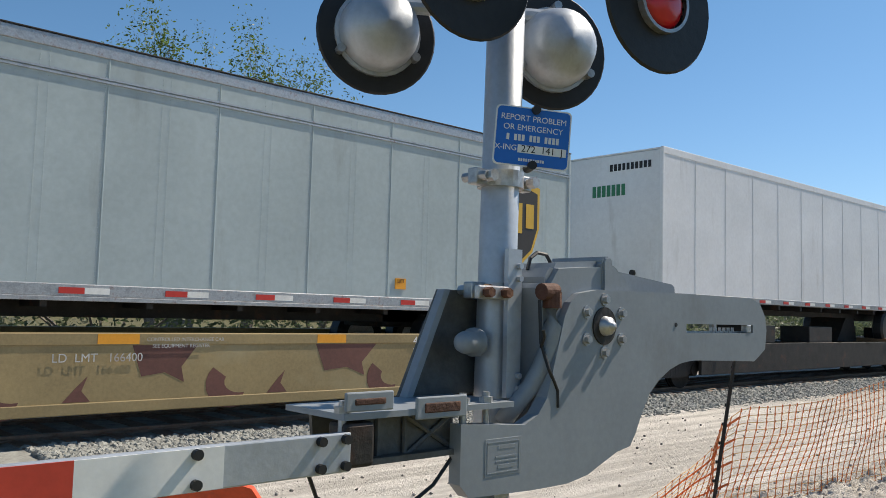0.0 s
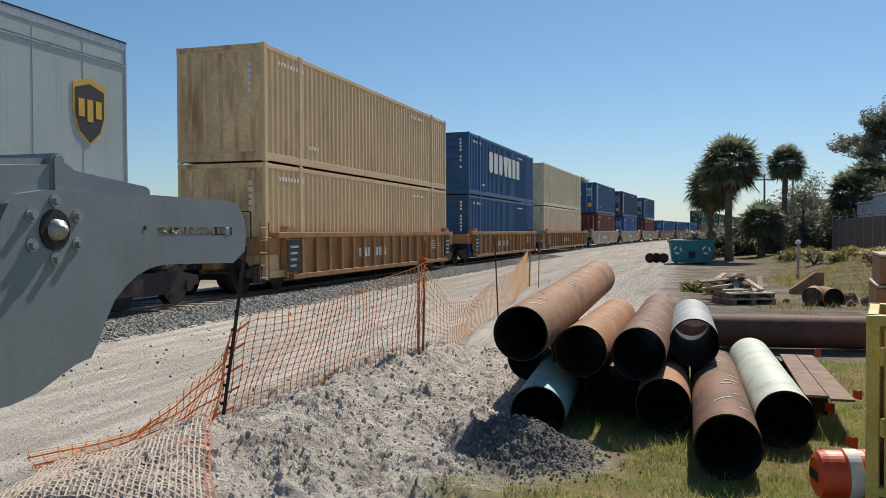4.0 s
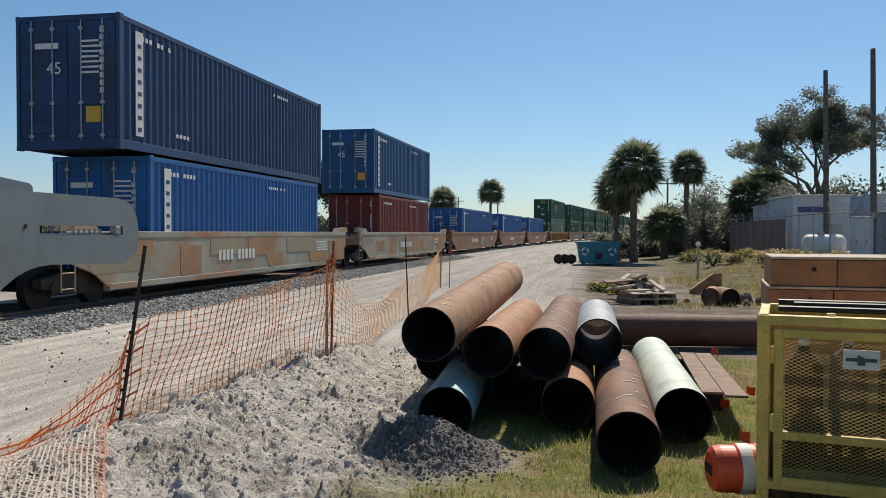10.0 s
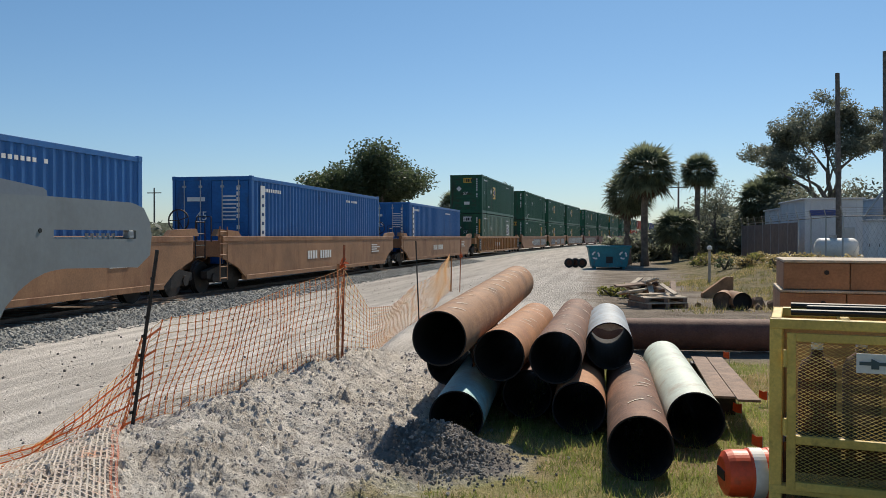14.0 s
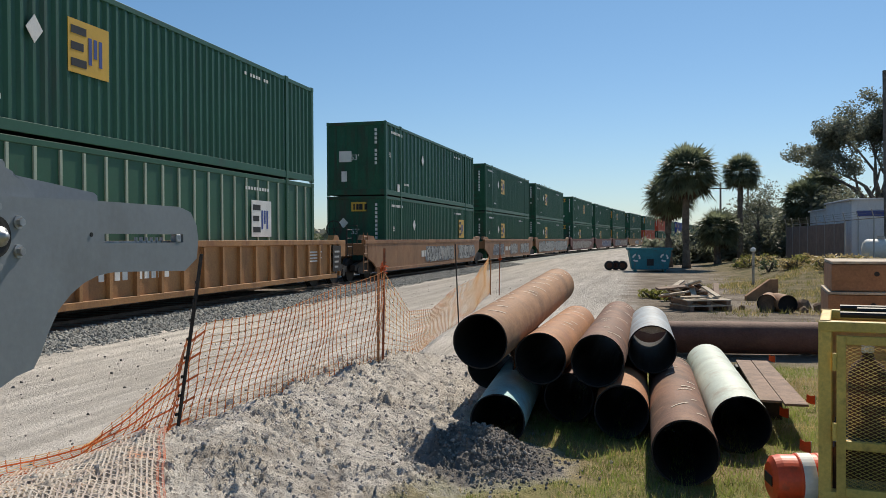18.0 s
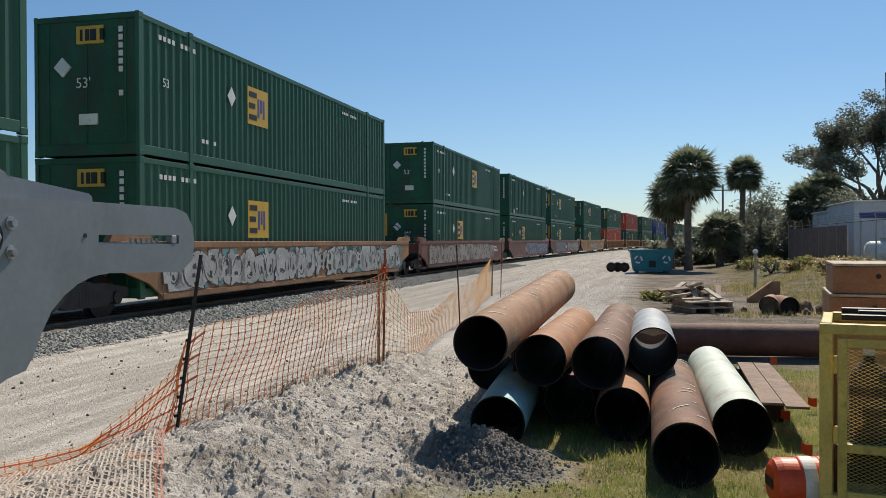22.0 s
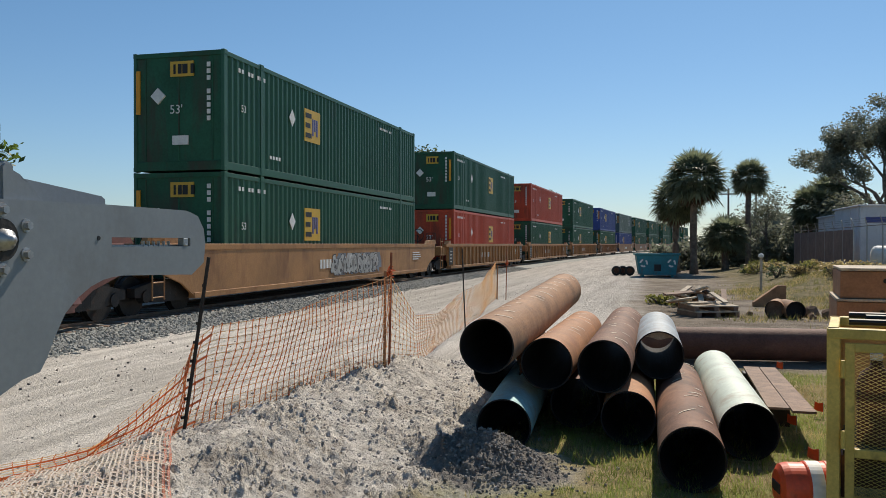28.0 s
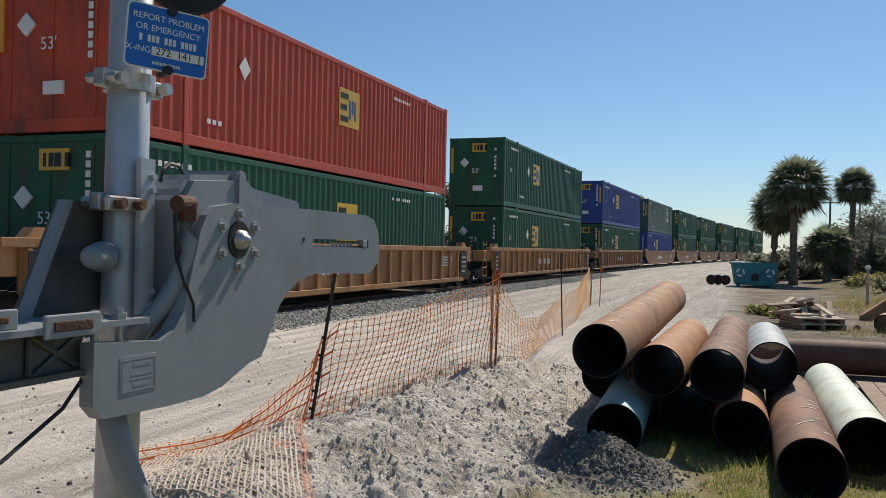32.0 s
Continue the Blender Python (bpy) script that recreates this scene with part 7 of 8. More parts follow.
            prism(bm, pts, -0.012, 0.0, Matrix.Translation((-0.812, y, 0.68)) @ pose(0, 0, 0, 0, 0, -90))
            part("arrow", bm, "white", t, "white recycling arrow")
    bm = B()
    box(bm, -0.815, -0.8, -0.16, 0.16, 0.3, 0.62)
    part("label", bm, "black", t)
    for y in (-0.7, 0.7):
        bm = B()
        box(bm, -0.7, 0.7, y - 0.06, y + 0.06, 0.0, 0.13)
        part("skid", bm, "teal", t)
    # wheels lying beside the skip
    for y, x in ((0.95, 43.9), (1.3, 44.2), (1.62, 44.0)):
        w = thing("old_tyre", pose(x, y, 0.25, 0, 0, 0), "old black tyre standing in the yard", "tyre", "old tyres")
        bm = B()
        lathe(bm, [(0.14, -0.09), (0.24, -0.1), (0.25, -0.06), (0.25, 0.06), (0.24, 0.1), (0.14, 0.09), (0.14, -0.09)], 20, pose(0, 0, 0, 0, 90, 0))
        part("tread", bm, "black", w, smooth=True)
        bm = B()
        cyl(bm, (-0.03, 0, 0), (0.03, 0, 0), 0.141, seg=18)
        part("wheel_disc", bm, "dark_rust", w)
    # pallets and broken boards
    rnd = random.Random(11)
    for lvl in range(2):
        t = thing("pallet", pose(20.0 + 0.06 * lvl, -1.28, 0.135 * lvl, 0, -2 * lvl, 24 - 5 * lvl), "grey timber pallet in a low stack in the yard", "pallet", "stacked pallets")
        for k in range(3):
            bm = B()
            box(bm, -0.5, 0.5, -0.5 + k * 0.45, -0.4 + k * 0.45, 0, 0.105, 0.005)
            part("bearer", bm, "old_wood", t)
        for k in range(6):
            bm = B()
            box(bm, -0.5 + k * 0.17, -0.37 + k * 0.17, -0.52, 0.52, 0.105, 0.13, 0.004)
            part("slat", bm, "pale_wood", t)
    for k in range(16):
        b = thing("loose_board", pose(20.75 + rnd.uniform(-0.3, 0.3), -0.95 + rnd.uniform(-0.35, 0.35), 0.10 + 0.026 * k, rnd.uniform(-25, 25), rnd.uniform(-28, 28), rnd.uniform(0, 180)), "broken board on a scrap heap", "board", "scrap boards")
        bm = B()
        ln_ = rnd.uniform(0.16, 0.3)
        box(bm, -ln_, ln_, -0.075, 0.075, -0.025, 0.025, 0.004)
        part("board", bm, ("pale_wood", "dark_steel", "rust_pipe", "old_wood")[k % 4], b)
    for k in range(14):
        b = thing("loose_board", pose(20.15 + rnd.uniform(-0.45, 0.5), -1.2 + rnd.uniform(-0.6, 0.55), 0.30 + 0.018 * k, rnd.uniform(-22, 22), rnd.uniform(-22, 22), rnd.uniform(0, 180)), "pale broken board on a scrap heap", "board", "scrap boards")
        bm = B()
        ln_ = rnd.uniform(0.2, 0.46)
        box(bm, -ln_, ln_, -0.06, 0.06, -0.018, 0.018, 0.004)
        part("board", bm, ("pale_wood", "pale_wood", "old_wood")[k % 3], b)
    # cut pipe ends: one packed with earth, one with a near-black disc as painted shade
    for x, y, r, dy in ((19.7, -2.66, 0.205, -0.16), (19.5, -3.06, 0.205, 0.12)):
        pc = pipe((x, y, r - 0.03), (x + 0.75, y + dy, r - 0.03), "rust_pipe", "short rusty cut-off pipe with a plugged bore", r)
        bm = B()
        cyl(bm, (0, 0, 0.1), (0, 0, 0.4), r - 0.014, seg=20)
        part("earth_plug", bm, "earth" if dy < 0 else "shaded_bore", pc)
    for k, (x, y, s) in enumerate(((20.1, -3.45, 0.19), (19.9, -3.78, 0.15), (20.6, -3.2, 0.2), (19.6, -3.4, 0.09), (20.2, -2.2, 0.07))):
        rb = thing("rubble", pose(x, y, s * 0.45, 20 * k, 35, 50 * k), "lump of brown rubble in the dirt", "rubble", "rubble")
        bm = B()
        bmesh.ops.create_icosphere(bm, subdivisions=2, radius=s)
        for v in bm.verts:
            v.co *= 1 + 0.35 * noise.noise(v.co * (2.2 / s) + Vector((k, 0, 0)))
        part("lump", bm, "earth", rb)
    # orange-brown barrier and a white marker post
    t = thing("steel_offcut", pose(23.2, -3.1, 0, 0, 0, 20), "rusty angled steel offcut standing in the weeds", "offcut")
    bm = B()
    prism(bm, [(-0.3, 0), (0.5, 0), (0.5, 0.12), (-0.1, 0.55), (-0.3, 0.55)], -0.08, 0.08, pose(0, 0, 0, 0, 0, 80))
    part("offcut", bm, "rust_pipe", t)
    t = thing("marker_post", pose(30.5, -3.7, 0), "white marker post with an orange tip", "marker post")
    bm = B()
    cyl(bm, (0, 0, 0), (0, 0, 1.15), 0.045, seg=10)
    part("post", bm, "pale_wood", t)
    bm = B()
    lathe(bm, [(0.05, 1.15), (0.09, 1.17), (0.09, 1.24), (0.03, 1.3), (0.0, 1.3)], 12)
    part("cap", bm, "white", t)
    # orange barrier foot by the gate
    t = thing("barrier_board", pose(1.27, 2.53, 0.012, 0, 0, -41), "orange plastic barrier board standing behind the gate", "barrier")
    bm = B()
    prism(bm, [(-0.21, 0.96), (-0.21, 1.05), (-0.185, 1.085), (-0.15, 1.095), (0.15, 1.095), (0.185, 1.085), (0.21, 1.05), (0.21, 0.96), (0.125, 1.0), (0.115, 1.035), (0.10, 1.045), (-0.08, 1.045), (-0.095, 1.035), (-0.105, 1.0)], -0.02, 0.02)
    part("grip_rail", bm, "orange", t)
    bm = B()
    box(bm, -0.21, 0.21, -0.02, 0.02, 0.3, 0.998, 0.008)
    part("board", bm, "orange", t)
    for x in (-0.2, 0.14):
        bm = B()
        box(bm, x, x + 0.06, -0.03, 0.03, 0.04, 0.3, 0.008)
        part("leg", bm, "orange", t)
        bm = B()
        box(bm, x, x + 0.06, -0.2, 0.2, 0.0, 0.04, 0.008)
        part("foot", bm, "orange", t)


# ---- compound ----
def build_compound():
    f = thing("compound_fence", Matrix(), "chain-link fence with brown screen cloth and barbed top", "fence", kind="structure")
    line = [(58.5, -9.17), (49.5, -9.3), (43.4, -9.4), (36.0, -9.46), (35.0, -13.4), (34.0, -17.4), (32.5, -24.0)]
    for k, (a, b) in enumerate(zip(line, line[1:])):
        a, b = Vector((*a, 0)), Vector((*b, 0))
        n = max(1, round((b - a).length / 2.4))
        for i in range(n):
            p = a.lerp(b, i / n)
            g = ground_z(p.x, p.y)
            bm = B()
            cyl(bm, (p.x, p.y, 0), (p.x, p.y, 2.45), 0.035, seg=8)
            cyl(bm, (p.x, p.y, 2.45), (p.x - 0.12, p.y + 0.12, 2.8), 0.02, seg=6)
            part("post", bm, "galv", f)
        bm = B()
        for z in (2.42, 2.55, 2.66, 2.76):
            cyl(bm, (a.x, a.y, z), (b.x, b.y, z), 0.005 if z > 2.5 else 0.02, seg=5)
        part("wire_rail", bm, "dark_steel", f)
        if k < 2:
            bm = B()
            d = (b - a).normalized().cross(Vector((0, 0, 1))) * 0.02
            vs = [bm.verts.new(q) for q in (a + d + Vector((0, 0, 0.1)), b + d + Vector((0, 0, 0.1)), b + d + Vector((0, 0, 2.3)), a + d + Vector((0, 0, 2.3)))]
            bm.faces.new(vs)
            part("screen_cloth", bm, "screen", f, "brown windbreak cloth")
        else:
            bm = B()
            L = (b - a).length
            u = (b - a).normalized()
            for i in range(int(L / 0.16)):
                for sg in (-1, 1):
                    p = a + u * (0.16 * i)
                    q = p + u * (sg * 1.1)
                    if 0 <= (q - a).dot(u) <= L:
                        w = u * 0.004
                        vs = [bm.verts.new(v) for v in (p + Vector((0, 0, 0.15)) - w, p + Vector((0, 0, 0.15)) + w, q + Vector((0, 0, 2.4)) + w, q + Vector((0, 0, 2.4)) - w)]
                        bm.faces.new(vs)
            part("chain_link", bm, "galv", f)
    for lab, xa, xb, ya, yb, blocks in (
            ("low white flat-roofed equipment shed behind the fence", 49.0, 60.4, -13.9, -10.95, (("wall", 49.0, 55.4, 3.62), ("rear_wall", 55.5, 60.4, 3.3))),
            ("second white flat-roofed shed beside the tall pole", 50.2, 55.5, -24.0, -15.5, (("wall", 50.2, 55.5, 3.72),))):
        h = thing("equipment_shed", pose(xa, (ya + yb) / 2, 0), lab, "shed", kind="structure")
        inv = Matrix.Translation((-xa, -(ya + yb) / 2, 0))
        for nm, x0, x1, z1 in blocks:
            bm = B()
            box(bm, x0, x1, ya, yb, 0, z1, m=inv)
            part(nm, bm, "wall_white", h)
            bm = B()
            box(bm, x0 - 0.12, x1 + 0.05, ya - 0.12, yb + 0.12, z1, z1 + 0.09, 0.02, inv)
            part("roof_edge", bm, "wall_white", h)
            for k in range(5):                  # raised seams of the sheet walls
                bm = B()
                y = ya + 0.3 + k * (yb - ya - 0.6) / 4
                box(bm, x0 - 0.02, x0, y - 0.02, y + 0.02, 0.1, z1 - 0.02, m=inv)
                part("wall_seam", bm, "wall_white", h)
            for k in range(4):
                bm = B()
                x = x0 + 0.4 + k * (x1 - x0 - 0.8) / 3
                box(bm, x - 0.02, x + 0.02, yb, yb + 0.02, 0.1, z1 - 0.02, m=inv)
                part("wall_seam", bm, "wall_white", h)
        if yb > -12:
            for x, w, z0, z1, mm in ((51.0, 0.9, 0.1, 2.15, "galv"), (53.2, 0.7, 1.5, 2.3, "lens_glass"), (56.6, 0.9, 0.1, 2.1, "galv"), (58.6, 0.9, 1.3, 2.2, "lens_glass")):
                bm = B()
                box(bm, x, x + w, yb, yb + 0.05, z0, z1, 0.01, inv)
                part("door" if mm == "galv" else "window", bm, mm, h)
            bm = B()
            box(bm, 48.95, 49.0, -12.6, -11.2, 2.75, 3.05, 0.005, inv)
            part("blue_sign", bm, "violet_blue", h, "small blue sign on the wall")
            bm = B()
            box(bm, 48.94, 49.0, -13.5, -12.95, 0.1, 2.1, 0.01, inv)
            part("door", bm, "galv", h)
    for y, L, r in ((-10.95, 1.95, 0.52), (-13.1, 1.4, 0.45)):
        tk = thing("storage_tank", pose(42.7, y, 0), "white horizontal storage tank on saddles", "tank", "tanks")
        bm = B()
        lathe(bm, [(0.0, -L / 2), (r * 0.67, -L / 2 + 0.05), (r * 0.93, -L / 2 + 0.15), (r, -L / 2 + 0.28), (r, L / 2 - 0.28), (r * 0.93, L / 2 - 0.15), (r * 0.67, L / 2 - 0.05), (0.0, L / 2)], 26, Matrix.Translation((0, 0, 1.02)) @ pose(0, 0, 0, 90, 0, 0))
        part("tank_body", bm, "white", tk, smooth=True)
        for yy in (-0.45, 0.45):
            bm = B()
            box(bm, -0.38, 0.38, yy - 0.06, yy + 0.06, 0, 0.66)
            part("saddle", bm, "galv", tk)
        bm = B()
        cyl(bm, (0, 0.15, 1.0 + r), (0, 0.15, 1.17 + r), 0.17, seg=12)
        part("dome", bm, "galv", tk)
    for x, y, w, z1, mm in ((41.4, -12.25, 0.8, 2.3, "wall_white"), (41.2, -13.0, 0.6, 2.5, "grey_paint"), (41.0, -14.3, 1.5, 1.25, "white"), (42.4, -14.6, 2.2, 2.55, "grey_paint"), (41.2, -16.4, 1.0, 2.1, "wall_white")):
        cb = thing("control_cabinet", pose(x, y, 0), ("white" if mm != "grey_paint" else "grey") + " metal control cabinet in the compound", "cabinet", "cabinets")
        bm = B()
        box(bm, -0.35, 0.35, -w / 2, w / 2, 0.1, z1, 0.02)
        part("cabinet_body", bm, mm, cb)
        for yy in (-w / 4, w / 4):
            bm = B()
            box(bm, -0.38, -0.35, yy - w * 0.22, yy + w * 0.22, 0.25, z1 - 0.12, 0.01)
            dr = part("cabinet_door", bm, mm, cb)
            bm = B()
            box(bm, -0.41, -0.38, yy + w * 0.14, yy + w * 0.17, z1 * 0.5, z1 * 0.5 + 0.14)
            part("handle", bm, "dark_steel", dr)
        bm = B()
        box(bm, -0.42, 0.42, -w / 2 - 0.06, w / 2 + 0.06, z1, z1 + 0.06, 0.01)
        part("cabinet_roof", bm, "galv", cb)
    for name_, x, y, zt_, dx in (("utility_pole", 47.0, -12.2, 10.1, -0.004), ("utility_pole", 43.1, -13.3, 10.35, 0.004)):
        p = thing(name_, pose(x, y, 0), "tall bare grey-brown utility pole", "utility pole", "utility poles")
        bm = B()
        cyl(bm, (0, 0, 0), (0, 0.0 + 0.15, zt_), 0.16, 0.11, 14)
        part("pole_shaft", bm, "bark", p)
        if x < 44:
            bm = B()
            cyl(bm, (0.0, 0.02, 4.0), (0.0, 1.1, 2.5), 0.06, seg=8)
            part("brace", bm, "galv", p, "slanting steel brace")
    for x, y, h_ in ((93, -8.1, 7.5), (120, -14, 9.5), (102, 58, 8.0), (128, 14.0, 7.0), (140, 22.0, 7.5)):
        p = thing("utility_pole", pose(x, y, 0), "distant thin utility pole with crossarm", "utility pole", "far utility poles")
        bm = B()
        cyl(bm, (0, 0, 0), (0, 0, h_), 0.13, 0.09, 8)
        part("pole_shaft", bm, "bark", p)
        bm = B()
        box(bm, -0.06, 0.06, -1.0, 1.0, h_ - 0.7, h_ - 0.58)
        part("crossarm", bm, "bark", p)


# ---- plants ----
def leaf_mesh(name, pts, size, material, parent, rnd, flat=0.0, aspect=2.0):
    verts, faces = [], []
    for p in pts:
        d = Vector((rnd.gauss(0, 1), rnd.gauss(0, 1), rnd.gauss(0, 0.7))).normalized()
        e = d.cross(Vector((rnd.gauss(0, 1), rnd.gauss(0, 1), rnd.gauss(0, 1)))).normalized()
        s = size * rnd.uniform(0.6, 1.35)
        a, b = d * s, e * s / aspect
        k = len(verts)
        verts += [p - a, p + b * 0.9 - a * 0.1, p + a, p - b * 0.9 - a * 0.1]
        faces.append((k, k + 1, k + 2, k + 3))
    me = bpy.data.meshes.new(name)
    me.from_pydata(verts, [], faces)
    me.materials.append(M[material])
    ob = new(name, me)
    ob.parent = parent
    return ob


def palm(x, y, h, r, seed, label, skirt=True):
    rnd = random.Random(seed)
    t = thing("palm_tree", pose(x, y, ground_z(x, y) - 0.05), label, "palm tree", "palms")
    bm = B()
    pts = [Vector((0.12 * math.sin(k * 0.5 + seed) * k / 10, 0.08 * math.sin(k * 0.4) * k / 10, h * k / 10)) for k in range(11)]
    sweep(bm, pts, [0.2 + 0.06 * (k == 0) - 0.004 * k + 0.012 * (k % 2) for k in range(11)], 12)
    part("trunk", bm, "palm_bark", t, "fibrous grey-brown trunk", smooth=True)
    top = pts[-1]
    for kind, n, lo, hi, m_ in (("fronds", 150, -0.85, 1.4, "palm_leaf"), ("dead_fronds", 60 if skirt else 14, -1.4, -0.5, "dry_leaf")):
        verts, faces = [], []
        for i in range(n):
            az = 2 * math.pi * (i * 0.618 + rnd.uniform(-0.03, 0.03))
            el = math.asin(math.sin(lo) + (math.sin(hi) - math.sin(lo)) * (i + rnd.random()) / n)
            L = r * rnd.uniform(0.75, 1.05) * (0.8 if kind == "dead_fronds" else 1)
            out = Vector((math.cos(az) * math.cos(el), math.sin(az) * math.cos(el), math.sin(el)))
            side = Vector((-math.sin(az), math.cos(az), 0))
            upv = out.cross(side)
            hub = top + out * L * 0.45
            # a fan of narrow blades at the end of a stalk
            k = len(verts)
            verts += [top, top + side * 0.03, hub + side * 0.02, hub]
            faces.append((k, k + 1, k + 2, k + 3))
            for j in range(15):
                a = -1.45 + 2.9 * j / 14 + rnd.uniform(-0.05, 0.05)
                d = (out * math.cos(a) + side * math.sin(a)).normalized()
                bl = L * 0.5 * rnd.uniform(0.85, 1.1) * (1 - 0.18 * abs(a))
                w = d.cross(upv).normalized() * bl * 0.06
                midp = hub + d * bl * 0.55 - Vector((0, 0, bl * 0.04))
                tip = hub + d * bl * 0.98 - Vector((0, 0, bl * rnd.uniform(0.1, 0.5) * max(0.35, math.cos(el))))
                k = len(verts)
                verts += [hub, midp - w, tip, midp + w]
                faces.append((k, k + 1, k + 2, k + 3))
        me = bpy.data.meshes.new(kind)
        me.from_pydata(verts, [], faces)
        me.materials.append(M[m_])
        o = new(kind, me)
        o.parent = t
        if kind == "dead_fronds":
            o["label"] = "brown hanging dead fronds"
    return t


def tree(x, y, h, spread, seed, label, leaves=2600, leaf="oak_leaf", size=0.22, base=0.3, open_=0.5, name="oak_tree", flat=0.55, deep=3):
    """Trunk, forked limbs and leaf clumps round the twigs."""
    rnd = random.Random(seed)
    t = thing(name, pose(x, y, ground_z(x, y) - 0.1), label, "tree", "trees")
    bm = B()
    tips = []

    def limb(p, d, L, r, depth):
        pts, rs = [p], [r]
        n = 4
        for i in range(n):
            d = (d + Vector((rnd.gauss(0, 0.16), rnd.gauss(0, 0.16), rnd.gauss(0.03, 0.1)))).normalized()
            p = p + d * L / n
            pts.append(p)
            rs.append(r * (1 - 0.45 * (i + 1) / n))
        sweep(bm, pts, rs, 7 if depth < 2 else 5)
        if depth >= deep - (2 if deep > 4 else 1):
            tips.extend(pts[1:])
        if depth < deep:
            for k in range(rnd.choice((2, 3)) if depth else 4):
                az = rnd.uniform(0, 2 * math.pi)
                nd = (d * 0.7 + Vector((math.cos(az), math.sin(az), rnd.uniform(0.0, flat))) * rnd.uniform(0.6, 1.0)).normalized()
                limb(pts[-1 - (k % 2)], nd, L * rnd.uniform(0.62, 0.85), rs[-1] * 0.75, depth + 1)

    limb(Vector((0, 0, 0)), Vector((0, 0, 1)), h * base, 0.028 * h + 0.05, 0)
    top = max(p.z for p in tips)
    wide = max(math.hypot(p.x, p.y) for p in tips)
    sx, sz = spread / wide, (h * 0.93) / top
    for v in bm.verts:
        v.co.x *= sx
        v.co.y *= sx
        v.co.z *= sz
    tips = [Vector((p.x * sx, p.y * sx, p.z * sz)) for p in tips]
    part("trunk", bm, "bark", t, "grey-brown trunk and limbs")
    pts = []
    for i in range(leaves):
        c = tips[i % len(tips)]
        v = Vector((rnd.gauss(0, 1), rnd.gauss(0, 1), rnd.gauss(0, 1))).normalized() * rnd.random() ** 0.4 * open_ * 1.7
        pts.append(c + Vector((v.x, v.y, v.z * 0.62)))
    leaf_mesh("crown", pts, size, leaf, t, rnd)
    return t


def bush(x, y, w, h, seed, label, leaf="bush_leaf", n=900, size=0.14, name="bush", w2=None):
    rnd = random.Random(seed)
    t = thing(name, pose(x, y, ground_z(x, y)), label, "bush", "bushes")
    bm = B()
    for k in range(7):
        az = rnd.uniform(0, 6.28)
        sweep(bm, [(0, 0, 0), (0.2 * w * math.cos(az), 0.2 * (w2 or w) * math.sin(az), h * 0.4), (0.4 * w * math.cos(az), 0.4 * (w2 or w) * math.sin(az), h * 0.75)], [0.04, 0.03, 0.012], 5)
    tagged(part("stem_mesh", bm, "bark", t), kind="stuff")
    cl = [(rnd.uniform(-0.8, 0.8), rnd.uniform(-0.8, 0.8), rnd.uniform(0.1, 0.85)) for _ in range(22)]
    pts = []
    for i in range(n):
        c = cl[i % 22]
        k = math.sqrt(max(0.05, 1 - (c[2] - 0.3) ** 2))
        pts.append(Vector((w / 2 * (c[0] * k + rnd.gauss(0, 0.18)), (w2 or w) / 2 * (c[1] * k + rnd.gauss(0, 0.18)), max(0.03, h * (c[2] + rnd.gauss(0, 0.11))))))
    leaf_mesh("foliage", pts, size, leaf, t, rnd)
    return t


